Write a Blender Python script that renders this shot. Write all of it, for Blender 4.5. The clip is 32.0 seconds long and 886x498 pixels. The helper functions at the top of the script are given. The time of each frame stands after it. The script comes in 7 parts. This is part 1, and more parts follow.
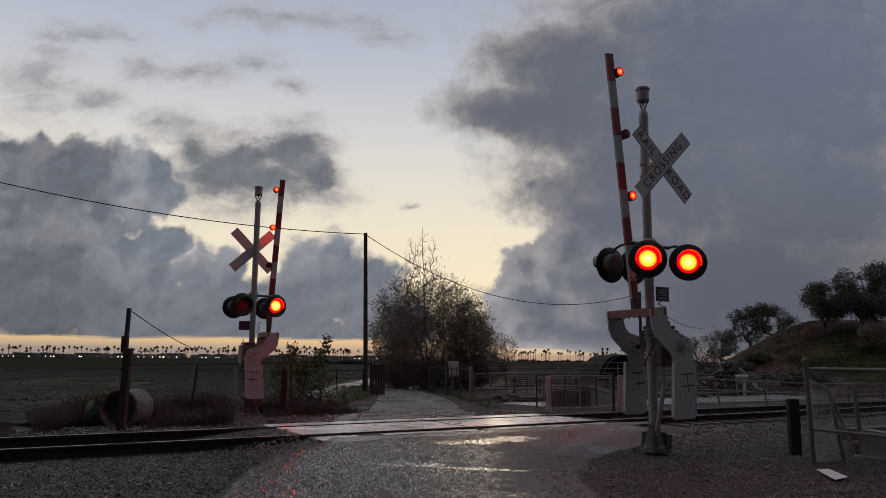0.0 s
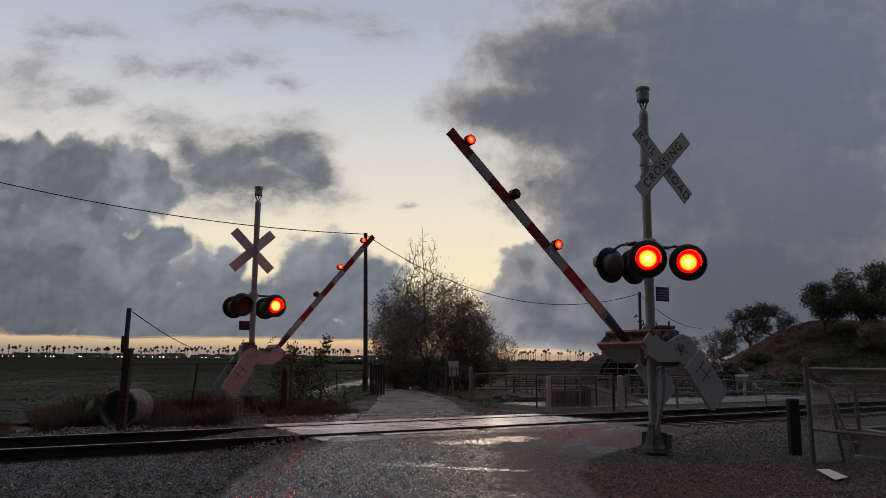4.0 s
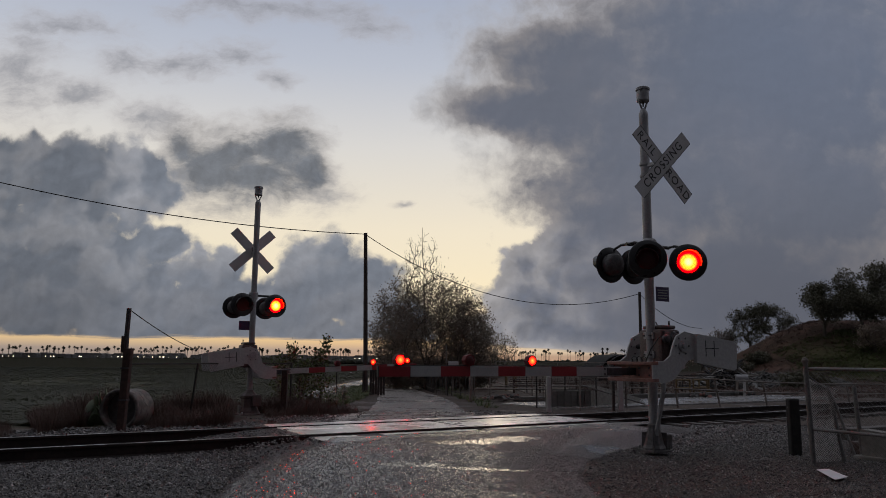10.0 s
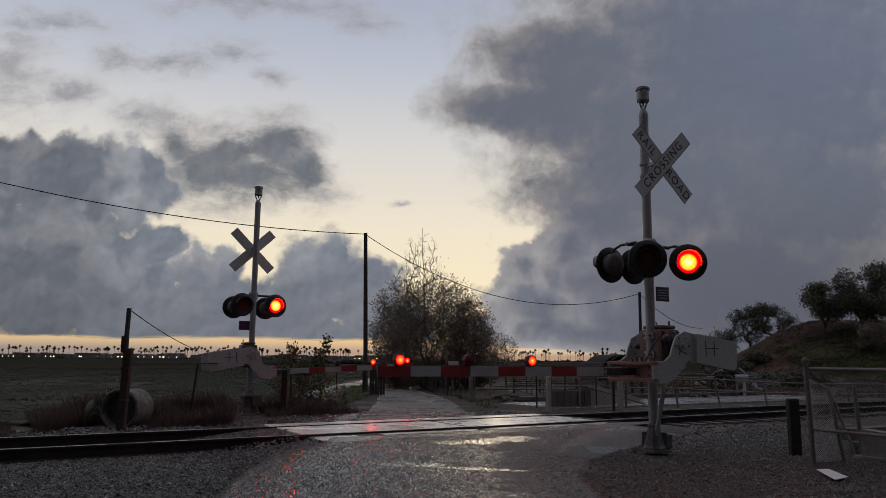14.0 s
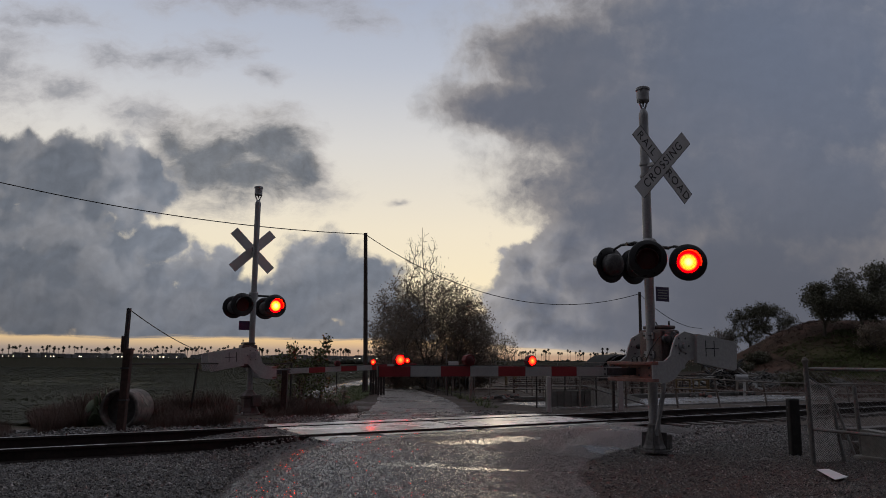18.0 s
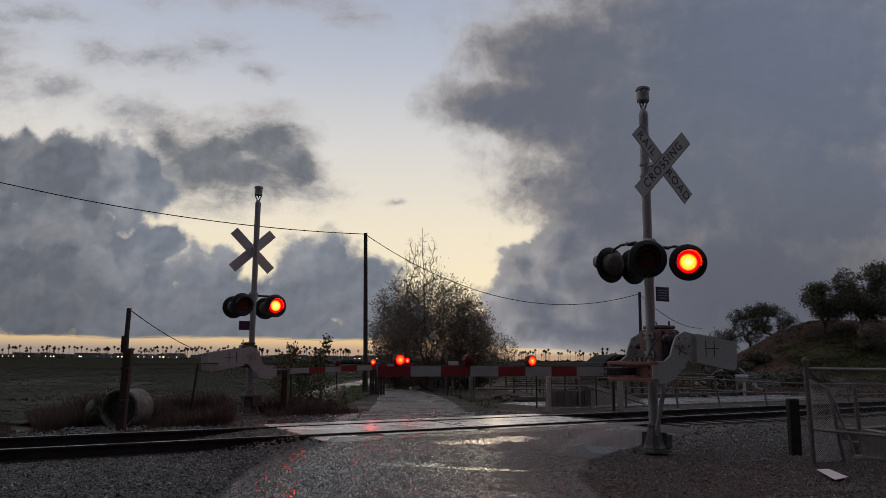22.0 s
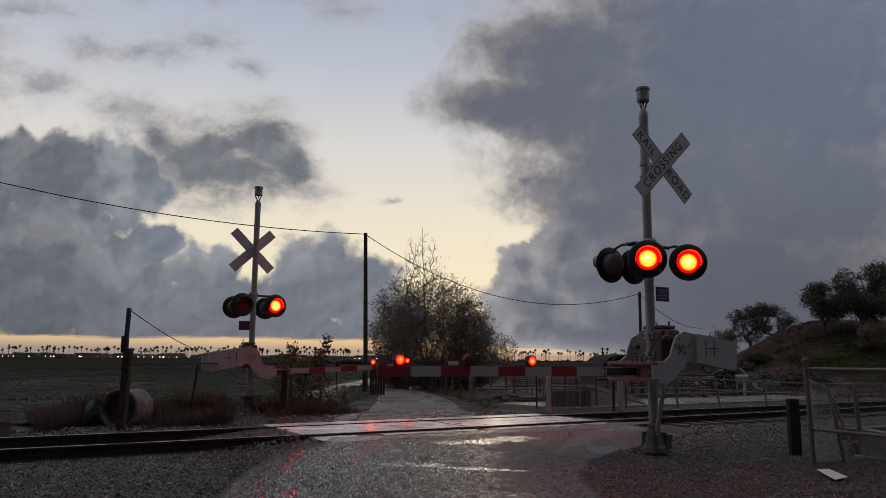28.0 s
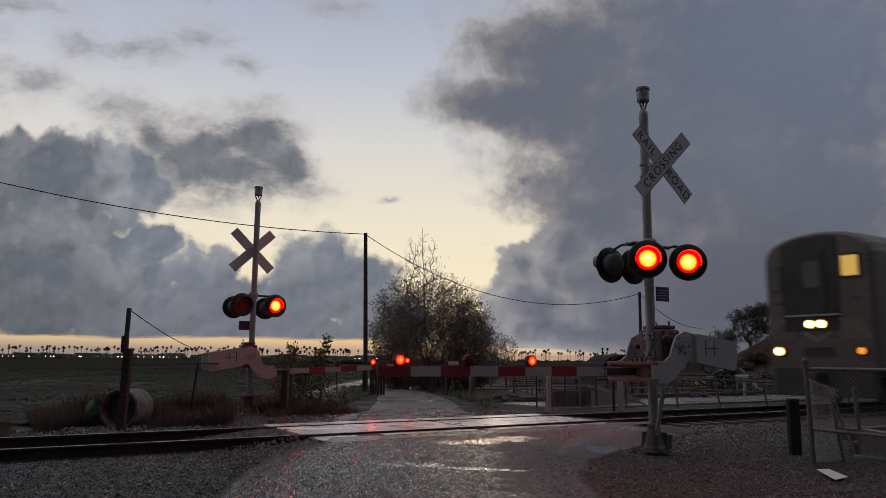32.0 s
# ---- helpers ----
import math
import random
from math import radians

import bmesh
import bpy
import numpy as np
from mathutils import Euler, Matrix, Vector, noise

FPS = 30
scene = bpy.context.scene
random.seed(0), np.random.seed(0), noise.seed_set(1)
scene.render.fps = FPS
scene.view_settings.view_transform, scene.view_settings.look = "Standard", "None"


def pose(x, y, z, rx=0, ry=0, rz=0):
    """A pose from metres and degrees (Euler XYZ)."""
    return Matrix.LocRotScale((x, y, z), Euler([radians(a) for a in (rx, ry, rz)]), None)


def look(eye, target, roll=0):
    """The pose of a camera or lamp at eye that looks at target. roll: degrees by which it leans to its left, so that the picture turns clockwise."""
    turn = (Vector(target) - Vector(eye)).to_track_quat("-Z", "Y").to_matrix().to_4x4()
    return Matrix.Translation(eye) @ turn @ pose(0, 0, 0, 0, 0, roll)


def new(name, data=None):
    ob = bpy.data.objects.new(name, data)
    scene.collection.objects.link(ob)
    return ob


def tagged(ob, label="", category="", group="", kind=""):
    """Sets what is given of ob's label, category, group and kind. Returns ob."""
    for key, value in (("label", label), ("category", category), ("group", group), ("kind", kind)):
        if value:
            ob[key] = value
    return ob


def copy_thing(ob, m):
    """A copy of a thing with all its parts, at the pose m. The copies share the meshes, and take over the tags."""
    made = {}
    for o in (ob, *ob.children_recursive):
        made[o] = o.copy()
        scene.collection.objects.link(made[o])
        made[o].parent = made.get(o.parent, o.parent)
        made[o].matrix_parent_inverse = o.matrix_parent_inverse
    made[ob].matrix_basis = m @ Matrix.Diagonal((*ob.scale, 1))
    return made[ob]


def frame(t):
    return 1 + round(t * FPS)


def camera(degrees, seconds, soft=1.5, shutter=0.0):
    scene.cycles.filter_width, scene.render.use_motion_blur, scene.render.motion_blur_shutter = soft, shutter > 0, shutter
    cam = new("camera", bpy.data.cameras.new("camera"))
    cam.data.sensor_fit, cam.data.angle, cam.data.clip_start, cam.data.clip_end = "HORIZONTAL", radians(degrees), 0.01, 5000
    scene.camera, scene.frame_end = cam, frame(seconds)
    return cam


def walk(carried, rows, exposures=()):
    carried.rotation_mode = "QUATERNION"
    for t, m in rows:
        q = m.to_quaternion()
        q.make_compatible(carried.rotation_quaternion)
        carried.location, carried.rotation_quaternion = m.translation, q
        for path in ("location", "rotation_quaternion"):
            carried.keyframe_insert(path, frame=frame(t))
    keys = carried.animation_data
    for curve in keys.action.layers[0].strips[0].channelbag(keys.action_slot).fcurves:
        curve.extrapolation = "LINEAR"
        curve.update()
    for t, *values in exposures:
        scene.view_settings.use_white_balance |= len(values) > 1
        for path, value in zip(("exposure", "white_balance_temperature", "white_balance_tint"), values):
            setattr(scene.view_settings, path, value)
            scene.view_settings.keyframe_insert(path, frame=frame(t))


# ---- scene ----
# The eye stands still on a tripod at the edge of a level crossing at dusk.
EYE = (0.0, 0.0, 1.29)
cam = camera(61.98, 32.0, soft=0.62, shutter=0.4)
AIM = look(EYE, (0.0, 1.305, 1.29 + 0.196), 0.45)
walk(cam, [(0.0, AIM), (32.0, AIM)])

# ---- light: a clouded evening sky ----
scene.view_settings.exposure = 0.0


class Net:
    """Short hand for building shader nodes."""

    def __init__(self, tree):
        self.t = tree

    def node(self, kind):
        return self.t.nodes.new(kind)

    def put(self, socket, value):
        if isinstance(value, bpy.types.NodeSocket):
            self.t.links.new(value, socket)
        elif value is not None:
            socket.default_value = value

    def math(self, op, a, b=None, c=None, clamp=False):
        n = self.node("ShaderNodeMath")
        n.operation, n.use_clamp = op, clamp
        for i, v in enumerate((a, b, c)):
            self.put(n.inputs[i], v)
        return n.outputs[0]

    def vec(self, op, a, b=None, scale=None):
        n = self.node("ShaderNodeVectorMath")
        n.operation = op
        self.put(n.inputs[0], a)
        self.put(n.inputs[1], b)
        if scale is not None:
            self.put(n.inputs["Scale"], scale)
        return n.outputs["Value"] if op in ("LENGTH", "DOT_PRODUCT", "DISTANCE") else n.outputs[0]

    def xyz(self, x, y, z):
        n = self.node("ShaderNodeCombineXYZ")
        for i, v in enumerate((x, y, z)):
            self.put(n.inputs[i], v)
        return n.outputs[0]

    def split(self, v):
        n = self.node("ShaderNodeSeparateXYZ")
        self.put(n.inputs[0], v)
        return n.outputs

    def noise(self, vector, scale, detail=4.0, rough=0.55, distort=0.0, colour=False):
        n = self.node("ShaderNodeTexNoise")
        self.put(n.inputs["Vector"], vector)
        self.put(n.inputs["Scale"], scale)
        self.put(n.inputs["Detail"], detail)
        self.put(n.inputs["Roughness"], rough)
        self.put(n.inputs["Distortion"], distort)
        return n.outputs["Color" if colour else "Fac"]

    def voronoi(self, vector, scale, feature="F1"):
        n = self.node("ShaderNodeTexVoronoi")
        n.feature = feature
        self.put(n.inputs["Vector"], vector)
        self.put(n.inputs["Scale"], scale)
        return n.outputs["Distance"]

    def ramp(self, fac, stops):
        n = self.node("ShaderNodeValToRGB")
        self.put(n.inputs[0], fac)
        e = n.color_ramp.elements
        while len(e) < len(stops):
            e.new(0.5)
        for el, (p, c) in zip(e, stops):
            el.position, el.color = p, (*c, 1.0)
        return n.outputs[0]

    def step(self, x, lo, hi, a=0.0, b=1.0):
        n = self.node("ShaderNodeMapRange")
        n.interpolation_type = "SMOOTHSTEP"
        for i, v in enumerate((x, lo, hi, a, b)):
            self.put(n.inputs[i], v)
        return n.outputs[0]

    def mix(self, fac, a, b):
        n = self.node("ShaderNodeMix")
        n.data_type = "RGBA"
        self.put(n.inputs[0], fac)
        for s, v in ((n.inputs[6], a), (n.inputs[7], b)):
            self.put(s, (*v, 1.0) if isinstance(v, tuple) and len(v) == 3 else v)
        return n.outputs[2]


def make_world():
    w = bpy.data.worlds.new("evening_sky")
    scene.world = w
    w.use_nodes = True
    g = Net(w.node_tree)
    g.t.nodes.clear()
    sky = g.node("ShaderNodeTexSky")
    sky.sky_type, sky.sun_disc = "NISHITA", False
    sky.sun_elevation, sky.sun_rotation = radians(3.0), radians(3.0)
    air = g.node("ShaderNodeBackground")
    g.put(air.inputs[0], sky.outputs[0])
    air.inputs[1].default_value = 0.012
    sky.dust_density, sky.ozone_density = 0.3, 3.0
    way = g.node("ShaderNodeTexCoord").outputs["Generated"]
    x, y, z = g.split(way)
    high = g.ramp(g.math("MULTIPLY", z, 1.0), SKY_STOPS)
    side = g.step(y, -0.25, 0.75, 0.07, 1.0)
    low = g.math("MULTIPLY", g.step(x, 0.02, 0.12), g.step(z, 0.05, 0.03))
    high = g.mix(low, high, g.mix(g.step(z, 0.004, 0.012), (0.22, 0.21, 0.20), (0.44, 0.415, 0.335)))
    high = g.mix(g.step(x, 0.16, 0.34), high, (0.17, 0.17, 0.20))
    glow = g.node("ShaderNodeBackground")
    g.put(glow.inputs[0], high)
    g.put(glow.inputs[1], side)
    both = g.node("ShaderNodeAddShader")
    g.put(both.inputs[0], air.outputs[0])
    g.put(both.inputs[1], glow.outputs[0])
    out = g.node("ShaderNodeOutputWorld")
    g.put(out.inputs[0], both.outputs[0])


SKY_STOPS = [(0.0, (0.24, 0.21, 0.20)), (0.012, (0.33, 0.275, 0.24)), (0.018, (0.54, 0.40, 0.26)), (0.024, (0.69, 0.49, 0.265)), (0.032, (0.68, 0.5, 0.29)), (0.05, (0.66, 0.55, 0.37)), (0.09, (0.86, 0.75, 0.51)), (0.17, (0.83, 0.745, 0.565)), (0.28, (0.675, 0.66, 0.615)), (0.38, (0.485, 0.52, 0.58)), (0.5, (0.335, 0.385, 0.49)), (1.0, (0.123, 0.137, 0.183))]
make_world()
scene.view_settings.use_white_balance = True
scene.view_settings.white_balance_temperature, scene.view_settings.white_balance_tint = 6500, 12.5
sun = new("sun", bpy.data.lights.new("sun", "SUN"))
sun.data.energy, sun.data.angle, sun.data.color = 0.12, radians(12), (1.0, 0.82, 0.58)
sun.matrix_world = look((5, 95, 12), (0, 0, 0))


# ---- materials ----
def shader(name):
    m = bpy.data.materials.new(name)
    m.use_nodes = True
    g = Net(m.node_tree)
    return m, g, g.t.nodes["Principled BSDF"]


def surface(name, dark, light, rough=0.6, rough_to=None, metal=0.0, grain=12.0, bump=0.15, stain=None, stain_scale=1.2, stain_amount=0.5,
            spread=0.0, depth=0.01, coat=0.0):
    """Two scales of colour, a bump and a varied gloss, in metres of the object."""
    m, g, b = shader(name)
    at = g.node("ShaderNodeTexCoord").outputs["Object"]
    rnd = g.node("ShaderNodeObjectInfo").outputs["Random"]
    at = g.vec("ADD", at, g.xyz(g.math("MULTIPLY", rnd, 37.0), g.math("MULTIPLY", rnd, 11.0), 0.0))
    fine = g.noise(at, grain, 6.0, 0.65)
    broad = g.noise(at, stain_scale, 4.0, 0.6)
    colour = g.mix(g.step(fine, 0.3, 0.7), dark, light)
    if stain:
        colour = g.mix(g.step(broad, 0.5, 0.68, 0.0, stain_amount), colour, stain)
    else:
        colour = g.mix(g.step(broad, 0.35, 0.75, 0.0, 0.35), colour, tuple(c * 0.6 for c in dark))
    if spread:
        hsv = g.node("ShaderNodeHueSaturation")
        g.put(hsv.inputs["Color"], colour)
        g.put(hsv.inputs["Value"], g.math("ADD", g.math("MULTIPLY", rnd, spread), 1.0 - spread / 2))
        colour = hsv.outputs[0]
    g.put(b.inputs["Base Color"], colour)
    g.put(b.inputs["Roughness"], g.step(broad, 0.3, 0.7, rough, rough if rough_to is None else rough_to))
    b.inputs["Metallic"].default_value = metal
    b.inputs["Coat Weight"].default_value = coat
    if bump:
        n = g.node("ShaderNodeBump")
        n.inputs["Strength"].default_value, n.inputs["Distance"].default_value = bump, depth
        g.put(n.inputs["Height"], fine)
        g.put(b.inputs["Normal"], n.outputs[0])
    return m


def leafy(name, dark, light, through_amount=0.25):
    """Leaves: colour varies from clump to clump, and some light passes."""
    m, g, b = shader(name)
    n = g.node("ShaderNodeNewGeometry").outputs["Random Per Island"]
    at = g.node("ShaderNodeTexCoord").outputs["Object"]
    broad = g.noise(at, 0.7, 3.0)
    c = g.mix(g.math("ADD", g.math("MULTIPLY", n, 0.6), g.math("MULTIPLY", broad, 0.4)), dark, light)
    g.put(b.inputs["Base Color"], c)
    b.inputs["Roughness"].default_value = 0.6
    lets = g.node("ShaderNodeBsdfTranslucent")
    g.put(lets.inputs[0], c)
    mixer = g.node("ShaderNodeMixShader")
    mixer.inputs[0].default_value = through_amount
    g.put(mixer.inputs[1], b.outputs[0])
    g.put(mixer.inputs[2], lets.outputs[0])
    g.put(g.t.nodes["Material Output"].inputs[0], mixer.outputs[0])
    return m


def lamp_glow(name, hot, core, rim, radius, strength):
    """A lens lit from behind by rings of small diodes: hotter in the middle."""
    m, g, b = shader(name)
    at = g.node("ShaderNodeTexCoord").outputs["Object"]
    x, y, z = g.split(at)
    r = g.math("DIVIDE", g.vec("LENGTH", g.xyz(x, 0.0, z)), radius)
    spoke = g.math("SINE", g.math("MULTIPLY", g.math("ARCTAN2", z, x), 26.0))
    ring = g.math("SINE", g.math("MULTIPLY", r, 34.0))
    diode = g.step(g.math("MULTIPLY", spoke, ring), -0.6, 0.7, 0.45, 1.25)
    c = g.mix(g.step(r, 0.10, 0.52), hot, core)
    c = g.mix(g.step(r, 0.60, 0.88), c, rim)
    e = g.math("MULTIPLY", g.step(r, 0.6, 1.05, strength, strength * 0.5), diode)
    b.inputs["Base Color"].default_value = (0.3, 0.01, 0.01, 1)
    g.put(b.inputs["Emission Color"], c)
    g.put(b.inputs["Emission Strength"], e)
    return m


def glow(name, colour, strength):
    m, g, b = shader(name)
    b.inputs["Base Color"].default_value = (*colour, 1)
    b.inputs["Emission Color"].default_value = (*colour, 1)
    b.inputs["Emission Strength"].default_value = strength
    return m


GREY_PAINT = surface("aluminium_paint", (0.23, 0.23, 0.245), (0.31, 0.31, 0.32), 0.45, 0.6, 0.25, 30, 0.08, (0.2, 0.19, 0.18), 2.5, 0.35)
PALE_PAINT = surface("pale_grey_paint", (0.30, 0.295, 0.30), (0.38, 0.375, 0.38), 0.5, 0.65, 0.0, 25, 0.06, (0.35, 0.33, 0.31), 3.0, 0.3)
BLACK_PAINT = surface("black_enamel", (0.018, 0.018, 0.020), (0.030, 0.030, 0.032), 0.22, 0.42, 0.0, 40, 0.05)
WHITE_SHEET = surface("white_reflective_sheet", (0.27, 0.275, 0.275), (0.34, 0.345, 0.345), 0.45, 0.6, 0.0, 60, 0.03, (0.22, 0.215, 0.21), 4.0, 0.4)
CROSS_SHEET = surface("white_crossbuck_sheet", (0.42, 0.41, 0.42), (0.52, 0.51, 0.52), 0.5, 0.65, 0.0, 60, 0.03, (0.34, 0.32, 0.32), 4.0, 0.4)
MATTE_DARK = surface("matte_near_black", (0.012, 0.012, 0.012), (0.025, 0.024, 0.023), 0.95, None, 0.0, 12, 0.1)
RED_SHEET = surface("red_reflective_sheet", (0.19, 0.009, 0.014), (0.25, 0.014, 0.02), 0.4, 0.55, 0.0, 60, 0.03)
RED_BRACKET = surface("red_brown_bracket", (0.17, 0.075, 0.062), (0.25, 0.12, 0.10), 0.6, 0.75, 0.0, 25, 0.1, (0.20, 0.13, 0.12), 5.0, 0.6)
LETTER = surface("black_lettering", (0.015, 0.013, 0.014), (0.03, 0.025, 0.026), 0.6, None, 0.0, 50, 0.0)
# Dark machine paint, mottled with a stronger red-brown.
MACHINE = surface("red_mottled_machine_paint", (0.062, 0.044, 0.044), (0.11, 0.078, 0.077), 0.5, 0.65, 0.1, 25, 0.15, (0.12, 0.042, 0.036), 3.0, 0.75)
CAST_BASE = surface("dark_cast_base", (0.06, 0.058, 0.06), (0.12, 0.115, 0.115), 0.6, 0.75, 0.1, 22, 0.3, (0.07, 0.045, 0.035), 5.0, 0.5)
GATE_CASE = surface("dark_red_lamp_case", (0.11, 0.006, 0.010), (0.16, 0.009, 0.015), 0.7, 0.8, 0.0, 40, 0.05)
DARK_WALL = surface("damp_dark_concrete", (0.04, 0.038, 0.036), (0.085, 0.08, 0.075), 0.7, 0.5, 0.0, 8, 0.3, (0.03, 0.028, 0.026), 1.5, 0.6)
BLUE_PLATE = surface("blue_notice_plate", (0.045, 0.028, 0.085), (0.07, 0.042, 0.12), 0.5, None, 0.0, 40, 0.0)
DARK_STEEL = surface("dark_steel", (0.05, 0.05, 0.055), (0.09, 0.09, 0.095), 0.45, 0.65, 0.6, 30, 0.1)
LENS_OFF = surface("unlit_red_lens", (0.055, 0.004, 0.006), (0.09, 0.006, 0.009), 0.3, 0.4, 0.0, 120, 0.15)
LENS_LIT = lamp_glow("lit_red_lens", (1.0, 0.0360, 0.0070), (1.0, 0.0125, 0.0004), (1.0, 0.00012, 0.00001), 0.15, 90.0)
# Overbright copy of the lit lens; its extra glow stands in for a beam.
LENS_BEAM = lamp_glow("lit_red_lens_overbright", (1.0, 0.0094, 0.0011), (1.0, 0.0028, 0.00004), (1.0, 0.00004, 0.00001), 0.15, 300.0)
GATE_LIT = lamp_glow("lit_gate_lens", (1.0, 0.0095, 0.0010), (1.0, 0.0026, 0.0002), (1.0, 0.0003, 0.0001), 0.06, 90.0)
RAIL_SIDE = surface("rusty_rail", (0.011, 0.008, 0.0075), (0.024, 0.016, 0.014), 0.75, 0.9, 0.2, 18, 0.3)
RAIL_TOP = surface("polished_rail_head", (0.30, 0.29, 0.29), (0.42, 0.41, 0.40), 0.22, 0.35, 0.9, 30, 0.05)
TIE_WOOD = surface("creosoted_wood", (0.05, 0.043, 0.04), (0.125, 0.108, 0.10), 0.8, 0.55, 0.0, 16, 0.5, spread=0.4)
POST_WOOD = surface("weathered_post", (0.025, 0.014, 0.012), (0.062, 0.035, 0.029), 0.85, None, 0.0, 14, 0.5)
POLE_WOOD = surface("dark_pole_wood", (0.025, 0.02, 0.018), (0.05, 0.042, 0.036), 0.85, None, 0.0, 10, 0.4)
CONCRETE = surface("old_concrete", (0.15, 0.143, 0.13), (0.24, 0.228, 0.207), 0.8, 0.6, 0.0, 10, 0.25, (0.12, 0.115, 0.105), 1.0, 0.6)
PIPE_SHELL = surface("cracked_pipe_concrete", (0.06, 0.056, 0.052), (0.17, 0.16, 0.15), 0.85, 0.65, 0.0, 6, 0.5, (0.035, 0.03, 0.027), 3.5, 0.8)
GALVANISED = surface("galvanised_steel", (0.12, 0.12, 0.12), (0.21, 0.21, 0.205), 0.5, 0.7, 0.5, 40, 0.1, (0.14, 0.11, 0.09), 2.5, 0.5)
RUSTY_PIPE = surface("dull_pipe_rail", (0.13, 0.115, 0.105), (0.24, 0.215, 0.20), 0.6, 0.8, 0.4, 25, 0.15, (0.11, 0.06, 0.04), 2.0, 0.5)
FENCE_DARK = surface("dark_fence_iron", (0.02, 0.018, 0.017), (0.045, 0.04, 0.038), 0.7, None, 0.2, 20, 0.2)
CABLE = surface("black_cable", (0.01, 0.01, 0.011), (0.02, 0.02, 0.02), 0.6, None, 0.0, 30, 0.0)
YELLOW = surface("faded_yellow_paint", (0.09, 0.058, 0.022), (0.15, 0.10, 0.045), 0.6, None, 0.0, 15, 0.1, (0.15, 0.1, 0.05), 2.0, 0.5)
PAPER = surface("white_card", (0.80, 0.81, 0.83), (0.88, 0.89, 0.91), 0.35, None, 0.0, 20, 0.05)
BARK = surface("grey_brown_bark", (0.05, 0.042, 0.035), (0.13, 0.11, 0.09), 0.85, None, 0.0, 20, 0.6, depth=0.03)
WIRE = surface("bright_wire", (0.38, 0.37, 0.37), (0.52, 0.51, 0.50), 0.5, 0.65, 0.3, 40, 0.0, (0.2, 0.15, 0.12), 2.5, 0.4)
GRAVEL = None


def gravel_mat():
    m, g, b = shader("crushed_stone")
    n = g.node("ShaderNodeNewGeometry").outputs["Random Per Island"]
    at = g.node("ShaderNodeTexCoord").outputs["Object"]
    c = g.ramp(n, [(0.0, (0.015, 0.014, 0.015)), (0.35, (0.05, 0.047, 0.048)), (0.66, (0.135, 0.125, 0.122)), (0.9, (0.10, 0.078, 0.068)), (1.0, (0.36, 0.345, 0.33))])
    c = g.mix(g.step(g.noise(at, 40.0, 4.0), 0.35, 0.65, 0.0, 0.5), c, (0.07, 0.066, 0.064))
    g.put(b.inputs["Base Color"], c)
    g.put(b.inputs["Roughness"], g.step(g.noise(at, 3.0, 3.0), 0.35, 0.65, 0.34, 0.62))
    return m


def ground_mat():
    """Dark damp soil and gravel near the line, green crop to the west, weedy earth beyond."""
    m, g, b = shader("earth_and_field")
    at = g.node("ShaderNodeTexCoord").outputs["Object"]
    x, y, z = g.split(at)
    fine = g.noise(at, 9.0, 8.0, 0.7)
    mid = g.noise(at, 0.9, 6.0, 0.6)
    big = g.noise(at, 0.05, 5.0, 0.6)
    soil = g.mix(g.step(fine, 0.3, 0.7), (0.03, 0.023, 0.020), (0.105, 0.083, 0.072))
    soil = g.mix(g.step(mid, 0.42, 0.65, 0.0, 0.6), soil, (0.075, 0.058, 0.046))
    crop = g.mix(g.step(fine, 0.3, 0.7), (0.036, 0.036, 0.016), (0.062, 0.060, 0.027))
    crop = g.mix(g.step(mid, 0.4, 0.62, 0.0, 0.7), crop, (0.055, 0.055, 0.026))
    crop = g.mix(g.step(big, 0.45, 0.6, 0.0, 0.6), crop, (0.06, 0.047, 0.028))
    crop = g.mix(g.step(y, 30.0, 90.0, 0.0, 0.85), crop, (0.034, 0.031, 0.017))
    # the field lies beyond the line to the west of the path
    edge = g.math("ADD", x, g.math("MULTIPLY", g.math("SUBTRACT", mid, 0.5), 2.5))
    west = g.math("MULTIPLY", g.step(edge, -6.5, -4.8, 1.0, 0.0), g.step(y, 13.2, 15.0))
    wide = g.step(y, 85.0, 110.0)
    up = g.step(g.math("ADD", z, g.math("MULTIPLY", mid, 2.0)), 1.1, 1.7)
    hill = g.mix(g.step(mid, 0.4, 0.62), (0.052, 0.035, 0.026), (0.098, 0.058, 0.046))
    weedy = g.math("MULTIPLY", g.step(z, 3.2, 1.4), g.step(g.math("ADD", x, g.math("MULTIPLY", mid, 6.0)), 26.0, 30.0))
    hill = g.mix(g.math("MULTIPLY", weedy, 0.8), hill, (0.05, 0.062, 0.024))
    c = g.mix(g.math("MAXIMUM", west, wide), soil, crop)
    c = g.mix(up, c, hill)
    g.put(b.inputs["Base Color"], c)
    wet = g.step(g.noise(at, 0.6, 5.0, 0.6), 0.52, 0.62)
    g.put(b.inputs["Specular IOR Level"], g.step(y, 24.0, 60.0, 0.25, 0.05))
    near = g.step(y, 60.0, 40.0)
    g.put(b.inputs["Roughness"], g.math("SUBTRACT", 0.9, g.math("MULTIPLY", g.math("MULTIPLY", wet, near), 0.35)))
    n = g.node("ShaderNodeBump")
    n.inputs["Strength"].default_value, n.inputs["Distance"].default_value = 0.6, 0.05
    g.put(n.inputs["Height"], fine)
    g.put(b.inputs["Normal"], n.outputs[0])
    return m


